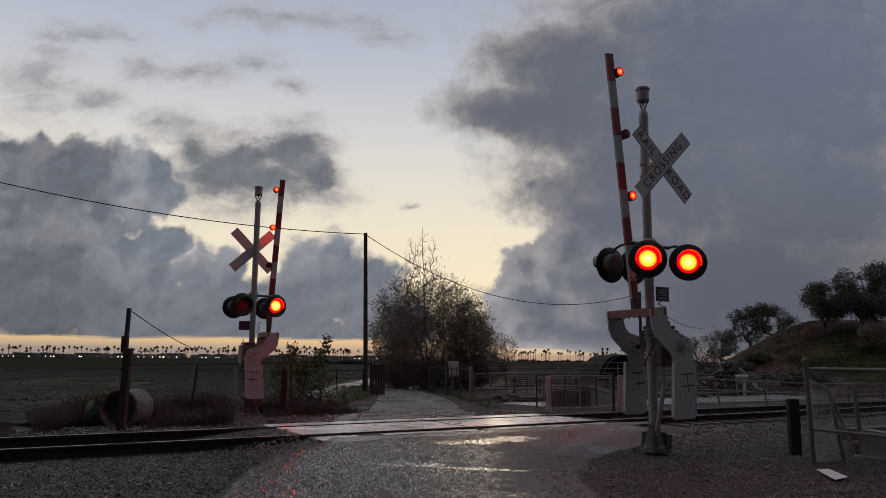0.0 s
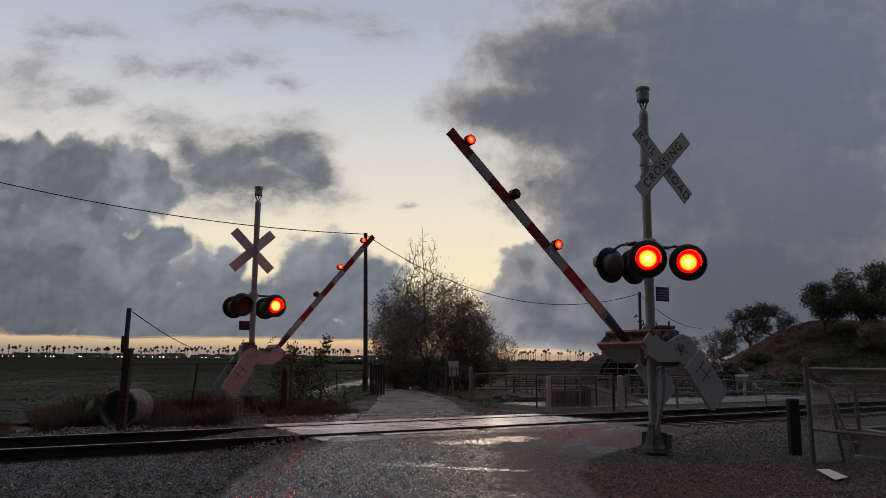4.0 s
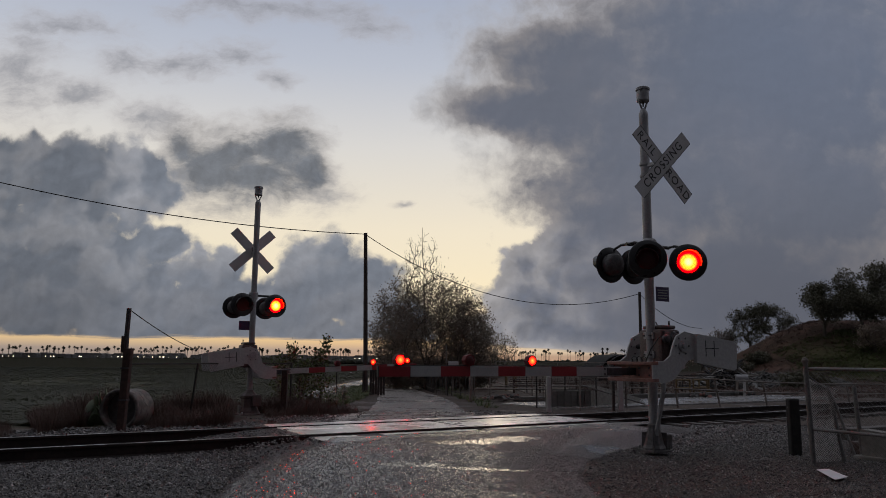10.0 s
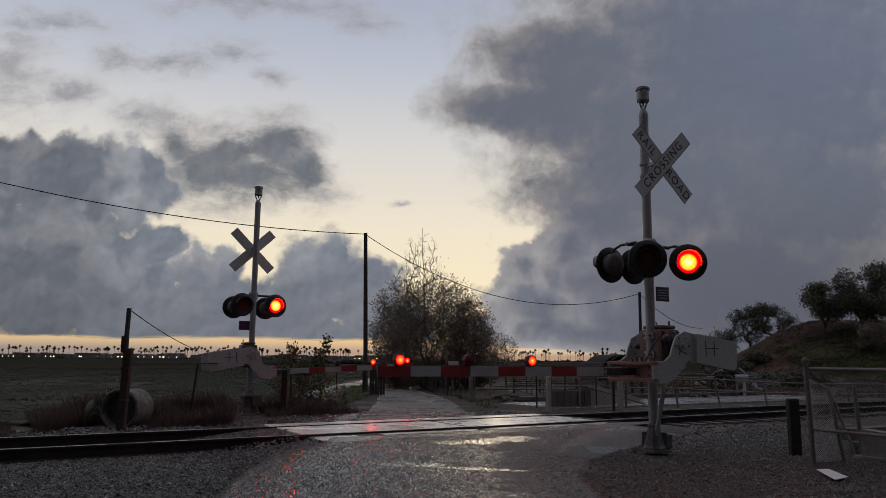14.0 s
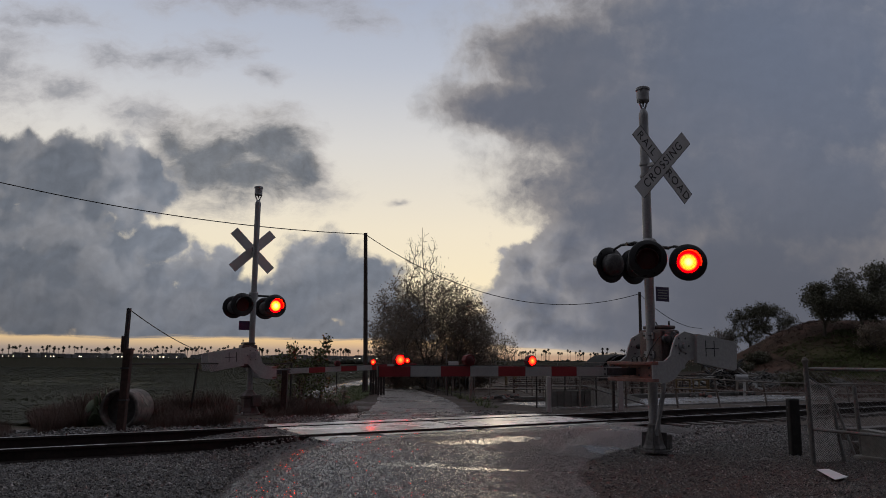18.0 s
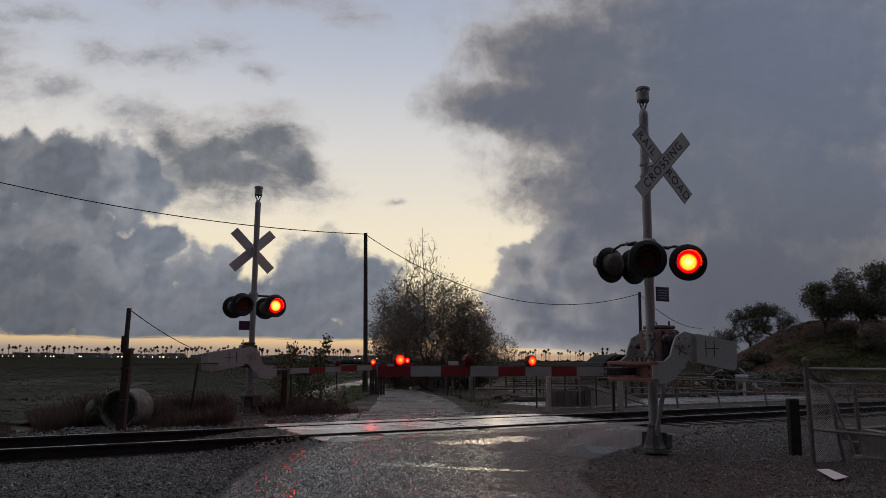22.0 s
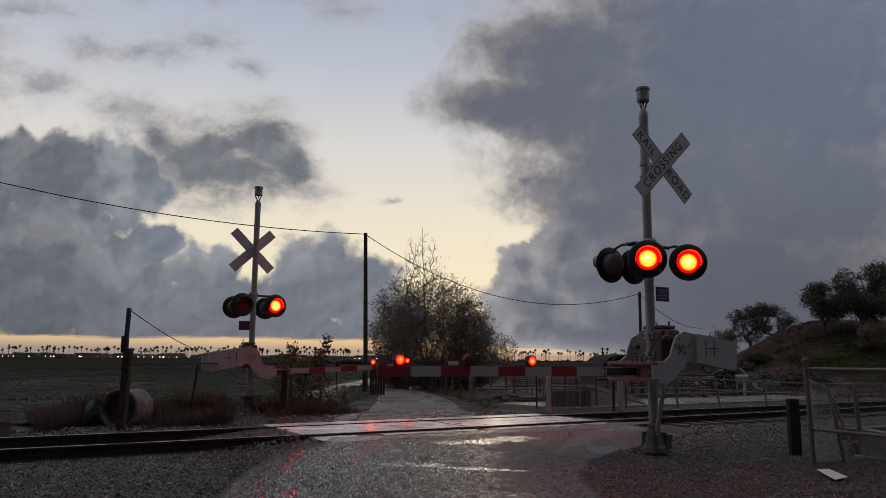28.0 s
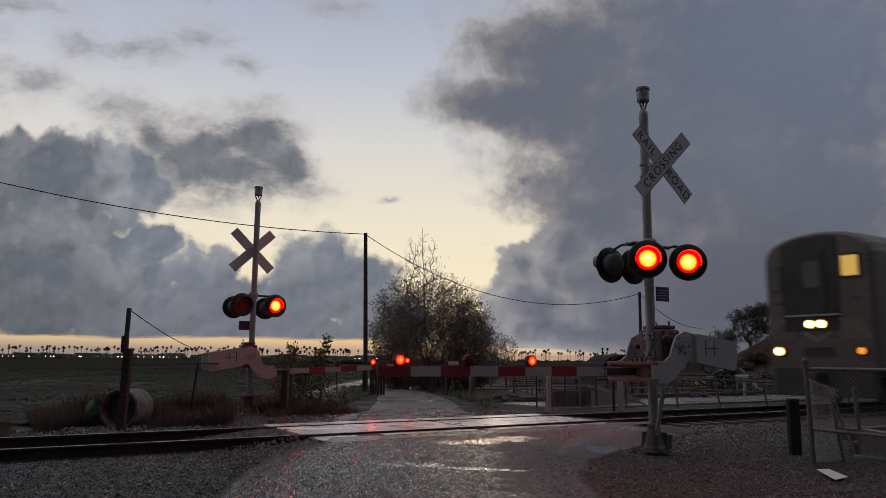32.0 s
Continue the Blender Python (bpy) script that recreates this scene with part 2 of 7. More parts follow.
PUDDLES = [(0.56, 10.72, 0.42, 0.22), (0.90, 11.00, 0.50, 0.20), (0.10, 10.60, 0.50, 0.20), (1.15, 11.30, 0.45, 0.20), (-0.42, 8.88, 0.46, 0.13), (-0.20, 8.95, 0.30, 0.12), (0.10, 8.84, 0.60, 0.09), (0.50, 8.80, 0.50, 0.09), (0.86, 8.79, 0.26, 0.07), (-0.65, 10.2, 0.4, 0.05)]


def asphalt_mat(puddles):
    """Worn asphalt, wet through: bright specks of water between the stones, and shallow puddles."""
    m, g, b = shader("wet_asphalt")
    at = g.node("ShaderNodeTexCoord").outputs["Object"]
    x, y, z = g.split(at)
    flat = g.xyz(x, y, 0.0)
    stone = g.noise(flat, 34.0, 4.0, 0.7)
    grit = g.noise(g.vec("MULTIPLY", flat, (1.0, 0.45, 1.0)), 60.0, 4.0, 0.7)
    mid = g.noise(flat, 1.6, 6.0, 0.62)
    big = g.noise(flat, 0.4, 4.0)
    lo, hi = ((0.016, 0.0145, 0.0145), (0.27, 0.237, 0.234)) if puddles else ((0.13, 0.118, 0.112), (0.46, 0.425, 0.40))
    c = g.mix(g.step(g.math("ADD", g.math("MULTIPLY", stone, 0.5), g.math("MULTIPLY", grit, 0.5)), 0.42, 0.58), lo, hi)
    c = g.mix(g.step(grit, 0.58, 0.64, 0.0, 0.9), c, (0.40, 0.375, 0.36))
    c = g.mix(g.step(mid, 0.42, 0.60, 0.0, 0.75), c, (0.066, 0.058, 0.058) if puddles else (0.20, 0.178, 0.165))
    water = None
    wob = g.vec("SCALE", g.vec("SUBTRACT", g.noise(flat, 3.2, 7.0, 0.72, colour=True), (0.5, 0.5, 0.5)), scale=0.42)
    for px, py, rx, ry in puddles:
        q = g.vec("MULTIPLY", g.vec("ADD", g.vec("SUBTRACT", flat, (px, py, 0.0)), wob), (1 / rx, 1 / ry, 0.0))
        d = g.step(g.vec("LENGTH", q), 0.15, 1.45, 0.95, 0.0)
        water = d if water is None else g.math("MAXIMUM", water, d)
    pond = g.step(water, 0.3, 0.55) if puddles else 0.0
    damp = g.math("ADD", g.math("MULTIPLY", big, 0.5), g.math("MULTIPLY", mid, 0.5))
    if puddles:
        # the west wheel track lies lower and holds more water
        damp = g.math("ADD", damp, g.step(g.math("ADD", x, g.math("MULTIPLY", mid, 0.8)), 1.7, 0.1, -0.02, 0.17))
    specks = g.step(damp, 0.38, 0.60, 0.0, 0.56 if puddles else 0.3)
    water = specks if water is None else g.math("MAXIMUM", water, specks)
    # water stands where the level lies over the grit
    pool = g.step(g.math("SUBTRACT", water, g.math("MULTIPLY", g.math("ADD", g.math("MULTIPLY", grit, 0.55), g.math("MULTIPLY", stone, 0.45)), 0.98)), -0.03, 0.05)
    g.put(b.inputs["Base Color"], g.mix(g.math("MULTIPLY", pool, 0.6), c, (0.02, 0.02, 0.02)))
    g.put(b.inputs["Specular IOR Level"], g.math("MAXIMUM", pool, g.step(grit, 0.45, 0.62, 0.10, 0.8)))
    rough = g.step(damp, 0.40, 0.60, 0.46, 0.24) if puddles else g.step(damp, 0.42, 0.60, 0.40, 0.20)
    g.put(b.inputs["Roughness"], g.math("MULTIPLY", rough, g.math("SUBTRACT", 1.0, g.math("MULTIPLY", pool, g.math("ADD", g.math("MULTIPLY", pond, 0.42), 0.46)))))
    n = g.node("ShaderNodeBump")
    n.inputs["Distance"].default_value = 0.04
    g.put(n.inputs["Strength"], g.math("SUBTRACT", 1.0, g.math("MULTIPLY", pool, g.math("ADD", g.math("MULTIPLY", pond, 0.12), 0.85))))
    g.put(n.inputs["Height"], g.math("ADD", g.math("ADD", g.math("MULTIPLY", stone, 0.6), g.math("MULTIPLY", g.noise(flat, 110.0, 2.0, 0.6), 0.6)), g.math("MULTIPLY", mid, 0.8)))
    g.put(b.inputs["Normal"], n.outputs[0])
    return m


def panel_mat():
    """Crossing panels of pale concrete under a film of water, with dark worn scars."""
    m, g, b = shader("wet_crossing_panel")
    at = g.node("ShaderNodeTexCoord").outputs["Object"]
    fine = g.noise(at, 26.0, 5.0, 0.65)
    film = g.noise(g.vec("MULTIPLY", at, (0.8, 1.0, 1.0)), 0.9, 5.0, 0.6)
    scar = g.noise(g.vec("MULTIPLY", at, (3.2, 5.0, 1.0)), 1.0, 6.0, 0.58)
    worn = g.step(scar, 0.59, 0.61)
    dirt = g.step(g.noise(at, 1.7, 6.0, 0.68), 0.5, 0.68)
    c = g.mix(g.step(fine, 0.3, 0.7), (0.67, 0.65, 0.60), (0.83, 0.80, 0.735))
    c = g.mix(g.math("MULTIPLY", dirt, 0.16), c, (0.26, 0.24, 0.22))
    c = g.mix(worn, c, (0.035, 0.03, 0.028))
    g.put(b.inputs["Base Color"], c)
    dry = g.math("SUBTRACT", 1.0, g.math("MAXIMUM", g.math("MULTIPLY", worn, 0.95), g.math("MULTIPLY", dirt, 0.22)))
    g.put(b.inputs["Specular IOR Level"], dry)
    g.put(b.inputs["Coat Weight"], dry)
    g.put(b.inputs["Roughness"], g.step(film, 0.38, 0.62, 0.48, 0.34))
    g.put(b.inputs["Coat Roughness"], g.step(film, 0.38, 0.62, 0.34, 0.17))
    n = g.node("ShaderNodeBump")
    n.inputs["Distance"].default_value = 0.006
    g.put(n.inputs["Strength"], g.step(film, 0.40, 0.62, 0.7, 0.25))
    g.put(n.inputs["Height"], g.math("SUBTRACT", g.math("ADD", fine, scar), worn))
    g.put(b.inputs["Normal"], n.outputs[0])
    return m


GRAVEL = gravel_mat()
EARTH = ground_mat()
ASPHALT = asphalt_mat(PUDDLES)
PATH = asphalt_mat([])
PATCH = asphalt_mat([(50.0, 50.0, 0.1, 0.1)])
PANEL = panel_mat()
CHIP = surface("wet_pale_chips", (0.03, 0.027, 0.026), (0.36, 0.33, 0.32), 0.34, 0.55, 0.0, 14, 0.0, (0.10, 0.09, 0.088), 30.0, 0.7)
PACKED = surface("packed_gravel", (0.010, 0.0085, 0.008), (0.075, 0.062, 0.058), 0.55, 0.75, 0.0, 26, 0.8, (0.03, 0.025, 0.023), 2.0, 0.5, depth=0.03)
LEAF_TREE = leafy("sycamore_leaves", (0.13, 0.106, 0.088), (0.27, 0.215, 0.172), 0.5)
LEAF_DARK = leafy("dark_evergreen_leaves", (0.055, 0.052, 0.038), (0.12, 0.115, 0.075), 0.35)
LEAF_GREEN = leafy("shrub_leaves", (0.045, 0.06, 0.022), (0.11, 0.13, 0.045))
LEAF_CROP = leafy("crop_leaves", (0.036, 0.037, 0.015), (0.062, 0.060, 0.025))
STALK = leafy("dry_brush", (0.045, 0.028, 0.023), (0.115, 0.066, 0.052))
PALM_LEAF = leafy("palm_fronds", (0.018, 0.022, 0.012), (0.04, 0.045, 0.02), 0.1)


# ---- shape helpers ----
def mesh_of(bm, name="shape", smooth=False):
    me = bpy.data.meshes.new(name)
    bmesh.ops.recalc_face_normals(bm, faces=bm.faces)
    bm.to_mesh(me)
    bm.free()
    if smooth:
        for p in me.polygons:
            p.use_smooth = True
    return me


def dress(me, mat):
    if len(me.materials):
        return me
    for m in (mat if isinstance(mat, (list, tuple)) else [mat]):
        me.materials.append(m)
    return me


def part(name, shape, material, parent, label="", at=None, smooth=False):
    """One mesh object under a thing or a part."""
    me = shape if isinstance(shape, bpy.types.Mesh) else mesh_of(shape, name, smooth)
    if material is not None:
        dress(me, material)
    ob = new(name, me)
    ob.parent = parent
    if at is not None:
        ob.matrix_basis = at
    if label:
        ob["label"] = label
    return ob


def thing(name, label, category, m=None, group="", kind="", shape=None, material=None, smooth=False):
    me = None
    if shape is not None:
        me = shape if isinstance(shape, bpy.types.Mesh) else mesh_of(shape, name, smooth)
        if material is not None:
            dress(me, material)
    ob = new(name, me)
    if me is None:
        ob.empty_display_size = 0.1
    ob.matrix_basis = m or Matrix()
    return tagged(ob, label, category, group, kind)


def box(sx, sy, sz, at=(0, 0, 0), bevel=0.0, rot=None, bm=None):
    bm = bm or bmesh.new()
    m = Matrix.Translation(at) @ (rot or Matrix()) @ Matrix.Diagonal((sx, sy, sz, 1))
    made = bmesh.ops.create_cube(bm, size=1.0, matrix=m)["verts"]
    if bevel:
        edges = list({e for v in made for e in v.link_edges})
        bmesh.ops.bevel(bm, geom=edges, offset=bevel, segments=2, affect="EDGES", profile=0.6)
    return bm


def rod(a, b, r, r2=None, seg=10, bm=None, caps=True):
    """A round bar from a to b."""
    bm = bm or bmesh.new()
    a, b = Vector(a), Vector(b)
    d = b - a
    m = Matrix.Translation((a + b) / 2) @ d.to_track_quat("Z", "Y").to_matrix().to_4x4()
    bmesh.ops.create_cone(bm, cap_ends=caps, segments=seg, radius1=r, radius2=r if r2 is None else r2, depth=d.length, matrix=m)
    return bm


def tube(points, r, seg=8, bm=None):
    bm = bm or bmesh.new()
    pts = [Vector(p) for p in points]
    rings = []
    for i, p in enumerate(pts):
        d = (pts[min(i + 1, len(pts) - 1)] - pts[max(i - 1, 0)]).normalized()
        q = d.to_track_quat("Z", "Y").to_matrix()
        rings.append([bm.verts.new(p + q @ Vector((r * math.cos(k * math.tau / seg), r * math.sin(k * math.tau / seg), 0))) for k in range(seg)])
    for a, b in zip(rings, rings[1:]):
        for k in range(seg):
            bm.faces.new((a[k], a[(k + 1) % seg], b[(k + 1) % seg], b[k]))
    for ring in (rings[0], rings[-1]):
        bm.faces.new(ring)
    return bm


def lathe(profile, seg=24, axis="Z", bm=None, at=(0, 0, 0)):
    """Turn (radius, height) pairs round an axis."""
    bm = bm or bmesh.new()
    at = Vector(at)
    rings = []
    for r, h in profile:
        ring = []
        for k in range(seg):
            c, s = r * math.cos(k * math.tau / seg), r * math.sin(k * math.tau / seg)
            ring.append(bm.verts.new(at + Vector({"Z": (c, s, h), "Y": (c, h, s), "X": (h, c, s)}[axis])))
        rings.append(ring)
    for a, b in zip(rings, rings[1:]):
        for k in range(seg):
            bm.faces.new((a[k], a[(k + 1) % seg], b[(k + 1) % seg], b[k]))
    for ring, (r, h) in ((rings[0], profile[0]), (rings[-1], profile[-1])):
        if r > 1e-4 and profile[0] != profile[-1]:
            bm.faces.new(ring)
    bmesh.ops.remove_doubles(bm, verts=[v for ring in rings for v in ring], dist=1e-5)
    return bm


def plate(outline, y0, y1, bm=None, bevel=0.0):
    """A flat plate with its outline in x and z, from y0 to y1."""
    bm = bm or bmesh.new()
    a = [bm.verts.new((x, y0, z)) for x, z in outline]
    b = [bm.verts.new((x, y1, z)) for x, z in outline]
    bm.faces.new(a)
    bm.faces.new(b)
    n = len(outline)
    for i in range(n):
        bm.faces.new((a[i], a[(i + 1) % n], b[(i + 1) % n], b[i]))
    return bm


def words(text, size, mat, name, parent, at, label="", extrude=0.002):
    c = bpy.data.curves.new(name, "FONT")
    c.body, c.size, c.extrude, c.align_x, c.align_y = text, size, extrude, "CENTER", "CENTER"
    c.space_character = 1.22
    tmp = bpy.data.objects.new(name, c)
    me = bpy.data.meshes.new_from_object(tmp)
    bpy.data.objects.remove(tmp)
    return part(name, me, mat, parent, label, at)


def cloud_of(name, verts, faces, mat):
    me = bpy.data.meshes.new(name)
    me.from_pydata(verts, [], faces)
    me.update()
    return dress(me, mat)


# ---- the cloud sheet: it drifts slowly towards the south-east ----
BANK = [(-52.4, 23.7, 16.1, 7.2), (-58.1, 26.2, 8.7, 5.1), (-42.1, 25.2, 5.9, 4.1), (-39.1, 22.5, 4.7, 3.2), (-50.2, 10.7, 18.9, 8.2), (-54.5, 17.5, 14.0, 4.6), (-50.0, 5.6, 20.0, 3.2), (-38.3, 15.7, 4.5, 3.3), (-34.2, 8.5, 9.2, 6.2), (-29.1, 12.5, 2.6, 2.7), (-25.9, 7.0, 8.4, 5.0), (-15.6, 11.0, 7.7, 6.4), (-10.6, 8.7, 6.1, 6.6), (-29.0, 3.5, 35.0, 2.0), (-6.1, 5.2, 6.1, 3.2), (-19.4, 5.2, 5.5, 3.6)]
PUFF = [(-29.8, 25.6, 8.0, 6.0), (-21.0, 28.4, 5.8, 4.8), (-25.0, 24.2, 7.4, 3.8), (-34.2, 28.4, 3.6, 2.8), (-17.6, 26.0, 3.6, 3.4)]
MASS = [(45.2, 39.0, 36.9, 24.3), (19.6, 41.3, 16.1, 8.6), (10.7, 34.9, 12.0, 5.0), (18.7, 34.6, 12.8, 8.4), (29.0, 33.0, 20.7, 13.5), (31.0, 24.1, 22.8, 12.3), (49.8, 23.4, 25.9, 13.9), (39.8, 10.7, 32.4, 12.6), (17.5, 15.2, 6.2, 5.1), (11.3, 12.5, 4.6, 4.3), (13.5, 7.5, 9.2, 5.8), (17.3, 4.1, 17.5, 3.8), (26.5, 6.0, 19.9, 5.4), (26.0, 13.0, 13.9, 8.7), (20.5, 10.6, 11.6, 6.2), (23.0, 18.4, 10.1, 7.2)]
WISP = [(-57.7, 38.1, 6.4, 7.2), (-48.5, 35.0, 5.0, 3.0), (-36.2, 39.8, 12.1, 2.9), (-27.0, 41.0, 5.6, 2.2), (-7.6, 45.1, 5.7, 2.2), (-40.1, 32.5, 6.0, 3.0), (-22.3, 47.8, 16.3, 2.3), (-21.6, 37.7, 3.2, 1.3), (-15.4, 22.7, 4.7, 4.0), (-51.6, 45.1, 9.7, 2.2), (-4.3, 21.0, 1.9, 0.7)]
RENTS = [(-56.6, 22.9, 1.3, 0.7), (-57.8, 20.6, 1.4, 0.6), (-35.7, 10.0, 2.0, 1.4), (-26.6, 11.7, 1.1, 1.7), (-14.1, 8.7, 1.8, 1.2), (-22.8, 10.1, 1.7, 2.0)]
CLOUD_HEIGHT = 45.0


def cloud_mat(upper):
    """The upper sheet carries the wisps and the lone puff, the lower one the bank and the great mass."""
    m = bpy.data.materials.new("evening_clouds")
    m.use_nodes = True
    g = Net(m.node_tree)
    g.t.nodes.clear()
    x, y, z = g.split(g.node("ShaderNodeTexCoord").outputs["Object"])
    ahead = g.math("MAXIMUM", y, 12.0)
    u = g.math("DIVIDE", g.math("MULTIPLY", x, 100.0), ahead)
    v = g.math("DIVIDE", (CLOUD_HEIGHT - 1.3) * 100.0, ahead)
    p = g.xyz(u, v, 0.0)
    curl = g.vec("SUBTRACT", g.noise(p, 0.13, 4.0, 0.55, colour=True), (0.5, 0.5, 0.5))
    swirl = g.vec("SUBTRACT", g.noise(p, 0.55, 4.0, 0.6, colour=True), (0.5, 0.5, 0.5))
    p1 = g.vec("ADD", g.vec("ADD", p, g.vec("SCALE", curl, scale=4.0)), g.vec("SCALE", swirl, scale=0.7))

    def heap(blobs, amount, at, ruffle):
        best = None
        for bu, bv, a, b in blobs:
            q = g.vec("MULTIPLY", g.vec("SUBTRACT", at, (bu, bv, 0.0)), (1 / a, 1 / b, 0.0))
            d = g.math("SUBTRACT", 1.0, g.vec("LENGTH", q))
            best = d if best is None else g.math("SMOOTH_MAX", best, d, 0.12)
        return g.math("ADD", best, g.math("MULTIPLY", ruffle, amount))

    def over_all(layers):
        colour, alpha = layers[0]
        for c, a in layers[1:]:
            colour = g.mix(a, colour, c)
            alpha = g.math("SUBTRACT", 1.0, g.math("MULTIPLY", g.math("SUBTRACT", 1.0, alpha), g.math("SUBTRACT", 1.0, a)))
        return colour, alpha

    def scaled(colour, amount):
        return g.vec("SCALE", colour, scale=g.math("ADD", 1.0, amount))

    smooth = g.noise(p1, 0.16, 2.5, 0.45)
    lit = g.noise(g.vec("ADD", p1, (1.2, -1.6, 0.0)), 0.16, 2.5, 0.45)
    relief = g.math("SUBTRACT", lit, smooth)
    fine = g.noise(p1, 0.20, 9.0, 0.61)
    puffs = g.math("SUBTRACT", g.noise(g.vec("ADD", p1, (0.55, -0.75, 0.0)), 0.20, 9.0, 0.61), fine)
    thin = g.noise(g.vec("MULTIPLY", p1, (0.6, 1.3, 1.0)), 0.20, 9.0, 0.66)
    if upper:
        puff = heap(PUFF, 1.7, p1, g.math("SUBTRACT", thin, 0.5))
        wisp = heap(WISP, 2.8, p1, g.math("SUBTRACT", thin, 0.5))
        a_puff = g.step(puff, -0.52, 0.5, 0.0, 0.95)
        a_wisp = g.step(wisp, -0.35, 1.15, 0.0, 0.78)
        c_wisp = g.mix(g.step(wisp, 0.0, 1.2), (0.42, 0.40, 0.40), (0.24, 0.25, 0.275))
        depth = g.math("SUBTRACT", puff, g.math("MULTIPLY", relief, 0.9))
        c_puff = scaled(g.mix(g.step(depth, -0.2, 0.75), (0.40, 0.385, 0.36), (0.130, 0.148, 0.172)), g.math("MULTIPLY", puffs, 1.5))
        colour, alpha = over_all([(c_wisp, a_wisp), (c_puff, a_puff)])
        alpha = g.math("MULTIPLY", alpha, g.step(y, 45.0, 78.0))
    else:
        # rounded heads: cells that bulge, with creases between them
        lobes = g.math("SUBTRACT", 0.48, g.voronoi(p1, 0.24))
        knobs = g.math("SUBTRACT", 0.48, g.voronoi(p1, 0.62))
        turned = g.vec("ADD", p1, (0.5, -0.8, 0.0))
        shade = g.math("ADD", g.math("MULTIPLY", g.math("SUBTRACT", g.voronoi(turned, 0.24), g.voronoi(p1, 0.24)), 0.9),
                       g.math("MULTIPLY", g.math("SUBTRACT", g.voronoi(turned, 0.62), g.voronoi(p1, 0.62)), 0.45))
        billow = g.math("SUBTRACT", fine, 0.5)
        heads = g.math("ADD", g.math("MULTIPLY", billow, 0.75), g.math("ADD", g.math("MULTIPLY", lobes, 0.34), g.math("MULTIPLY", knobs, 0.15)))
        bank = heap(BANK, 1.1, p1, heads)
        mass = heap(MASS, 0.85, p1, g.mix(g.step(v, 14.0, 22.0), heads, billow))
        a_bank = g.step(bank, -0.14, 0.20)
        # crisp heads low down, a frayed edge high up
        a_mass = g.step(mass, g.step(v, 15.0, 26.0, -0.06, -0.34), g.step(v, 15.0, 26.0, 0.14, 0.36))
        soft = g.noise(g.vec("ADD", p, (40.0, 7.0, 3.0)), 0.05, 3.0, 0.45)
        depth = g.math("SUBTRACT", mass, g.math("MULTIPLY", relief, 0.5))
        c_mass = g.mix(g.step(depth, -0.28, 0.68), (0.385, 0.348, 0.312), (0.128, 0.143, 0.178))
        c_mass = g.mix(g.step(g.math("ADD", soft, g.math("MULTIPLY", relief, 0.35)), 0.38, 0.66, 0.0, 0.5), c_mass, (0.172, 0.177, 0.205))
        c_mass = g.mix(g.math("MULTIPLY", g.step(v, 12.0, 48.0, 0.0, 0.62), g.step(u, 12.0, 50.0)), c_mass, (0.138, 0.172, 0.242))
        # lit heads of the low heaps
        low = g.math("MULTIPLY", g.step(v, 21.0, 14.0), g.step(u, 30.0, 12.0))
        c_mass = g.mix(g.math("MULTIPLY", low, g.step(g.math("SUBTRACT", relief, mass), -0.98, -0.10, 0.0, 0.9)), c_mass, (0.35, 0.345, 0.35))
        c_mass = scaled(c_mass, g.math("ADD", g.math("MULTIPLY", puffs, 0.2), g.math("MULTIPLY", g.math("MULTIPLY", low, shade), 0.45)))
        c_mass = g.mix(g.math("MULTIPLY", g.step(v, 26.0, 6.0), g.step(u, 14.0, 42.0, 0.0, 0.85)), c_mass, (0.102, 0.110, 0.136))
        depth = g.math("SUBTRACT", bank, g.math("MULTIPLY", relief, 0.6))
        c_bank = g.mix(g.step(depth, -0.14, 0.30), (0.37, 0.355, 0.335), (0.156, 0.176, 0.206))
        swell = g.math("ADD", g.noise(p1, 0.10, 4.0, 0.45), g.math("MULTIPLY", relief, 0.9))
        c_bank = g.mix(g.step(swell, 0.38, 0.66, 0.0, 0.85), c_bank, (0.262, 0.272, 0.292))
        c_bank = g.mix(g.step(v, 17.0, 5.0, 0.0, 0.72), c_bank, (0.120, 0.132, 0.154))
        c_bank = scaled(c_bank, g.math("ADD", g.math("MULTIPLY", puffs, 0.7), g.math("MULTIPLY", shade, 0.22)))
        # the bank's colour is scaled darker to the west, lighter to the east
        c_bank = scaled(c_bank, g.step(g.math("ADD", u, g.math("MULTIPLY", billow, 30.0)), -53.0, -38.0, -0.14, 0.20))
        # bright rents where the sun's light leaks through
        rent = None
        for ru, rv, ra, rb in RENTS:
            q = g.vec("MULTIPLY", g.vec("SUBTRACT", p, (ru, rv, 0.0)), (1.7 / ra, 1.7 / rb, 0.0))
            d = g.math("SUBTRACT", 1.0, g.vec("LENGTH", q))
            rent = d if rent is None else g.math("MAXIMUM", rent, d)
        ragged = g.math("ADD", g.math("SUBTRACT", g.noise(p1, 0.5, 7.0, 0.7), 0.5), g.math("MULTIPLY", g.math("SUBTRACT", thin, 0.5), 1.2))
        rent = g.step(g.math("ADD", rent, g.math("MULTIPLY", ragged, 2.8)), 0.45, 1.45, 0.0, 0.5)
        c_bank = g.mix(rent, c_bank, (0.66, 0.60, 0.46))
        colour, alpha = over_all([(c_bank, a_bank), (c_mass, a_mass)])
        # overhead and behind: an even, broken overcast
        over = g.noise(g.xyz(g.math("MULTIPLY", x, 0.013), g.math("MULTIPLY", y, 0.013), 0.0), 1.5, 6.0, 0.6)
        c_over = g.mix(g.step(over, 0.35, 0.65), (0.385, 0.405, 0.452), (0.57, 0.585, 0.635))
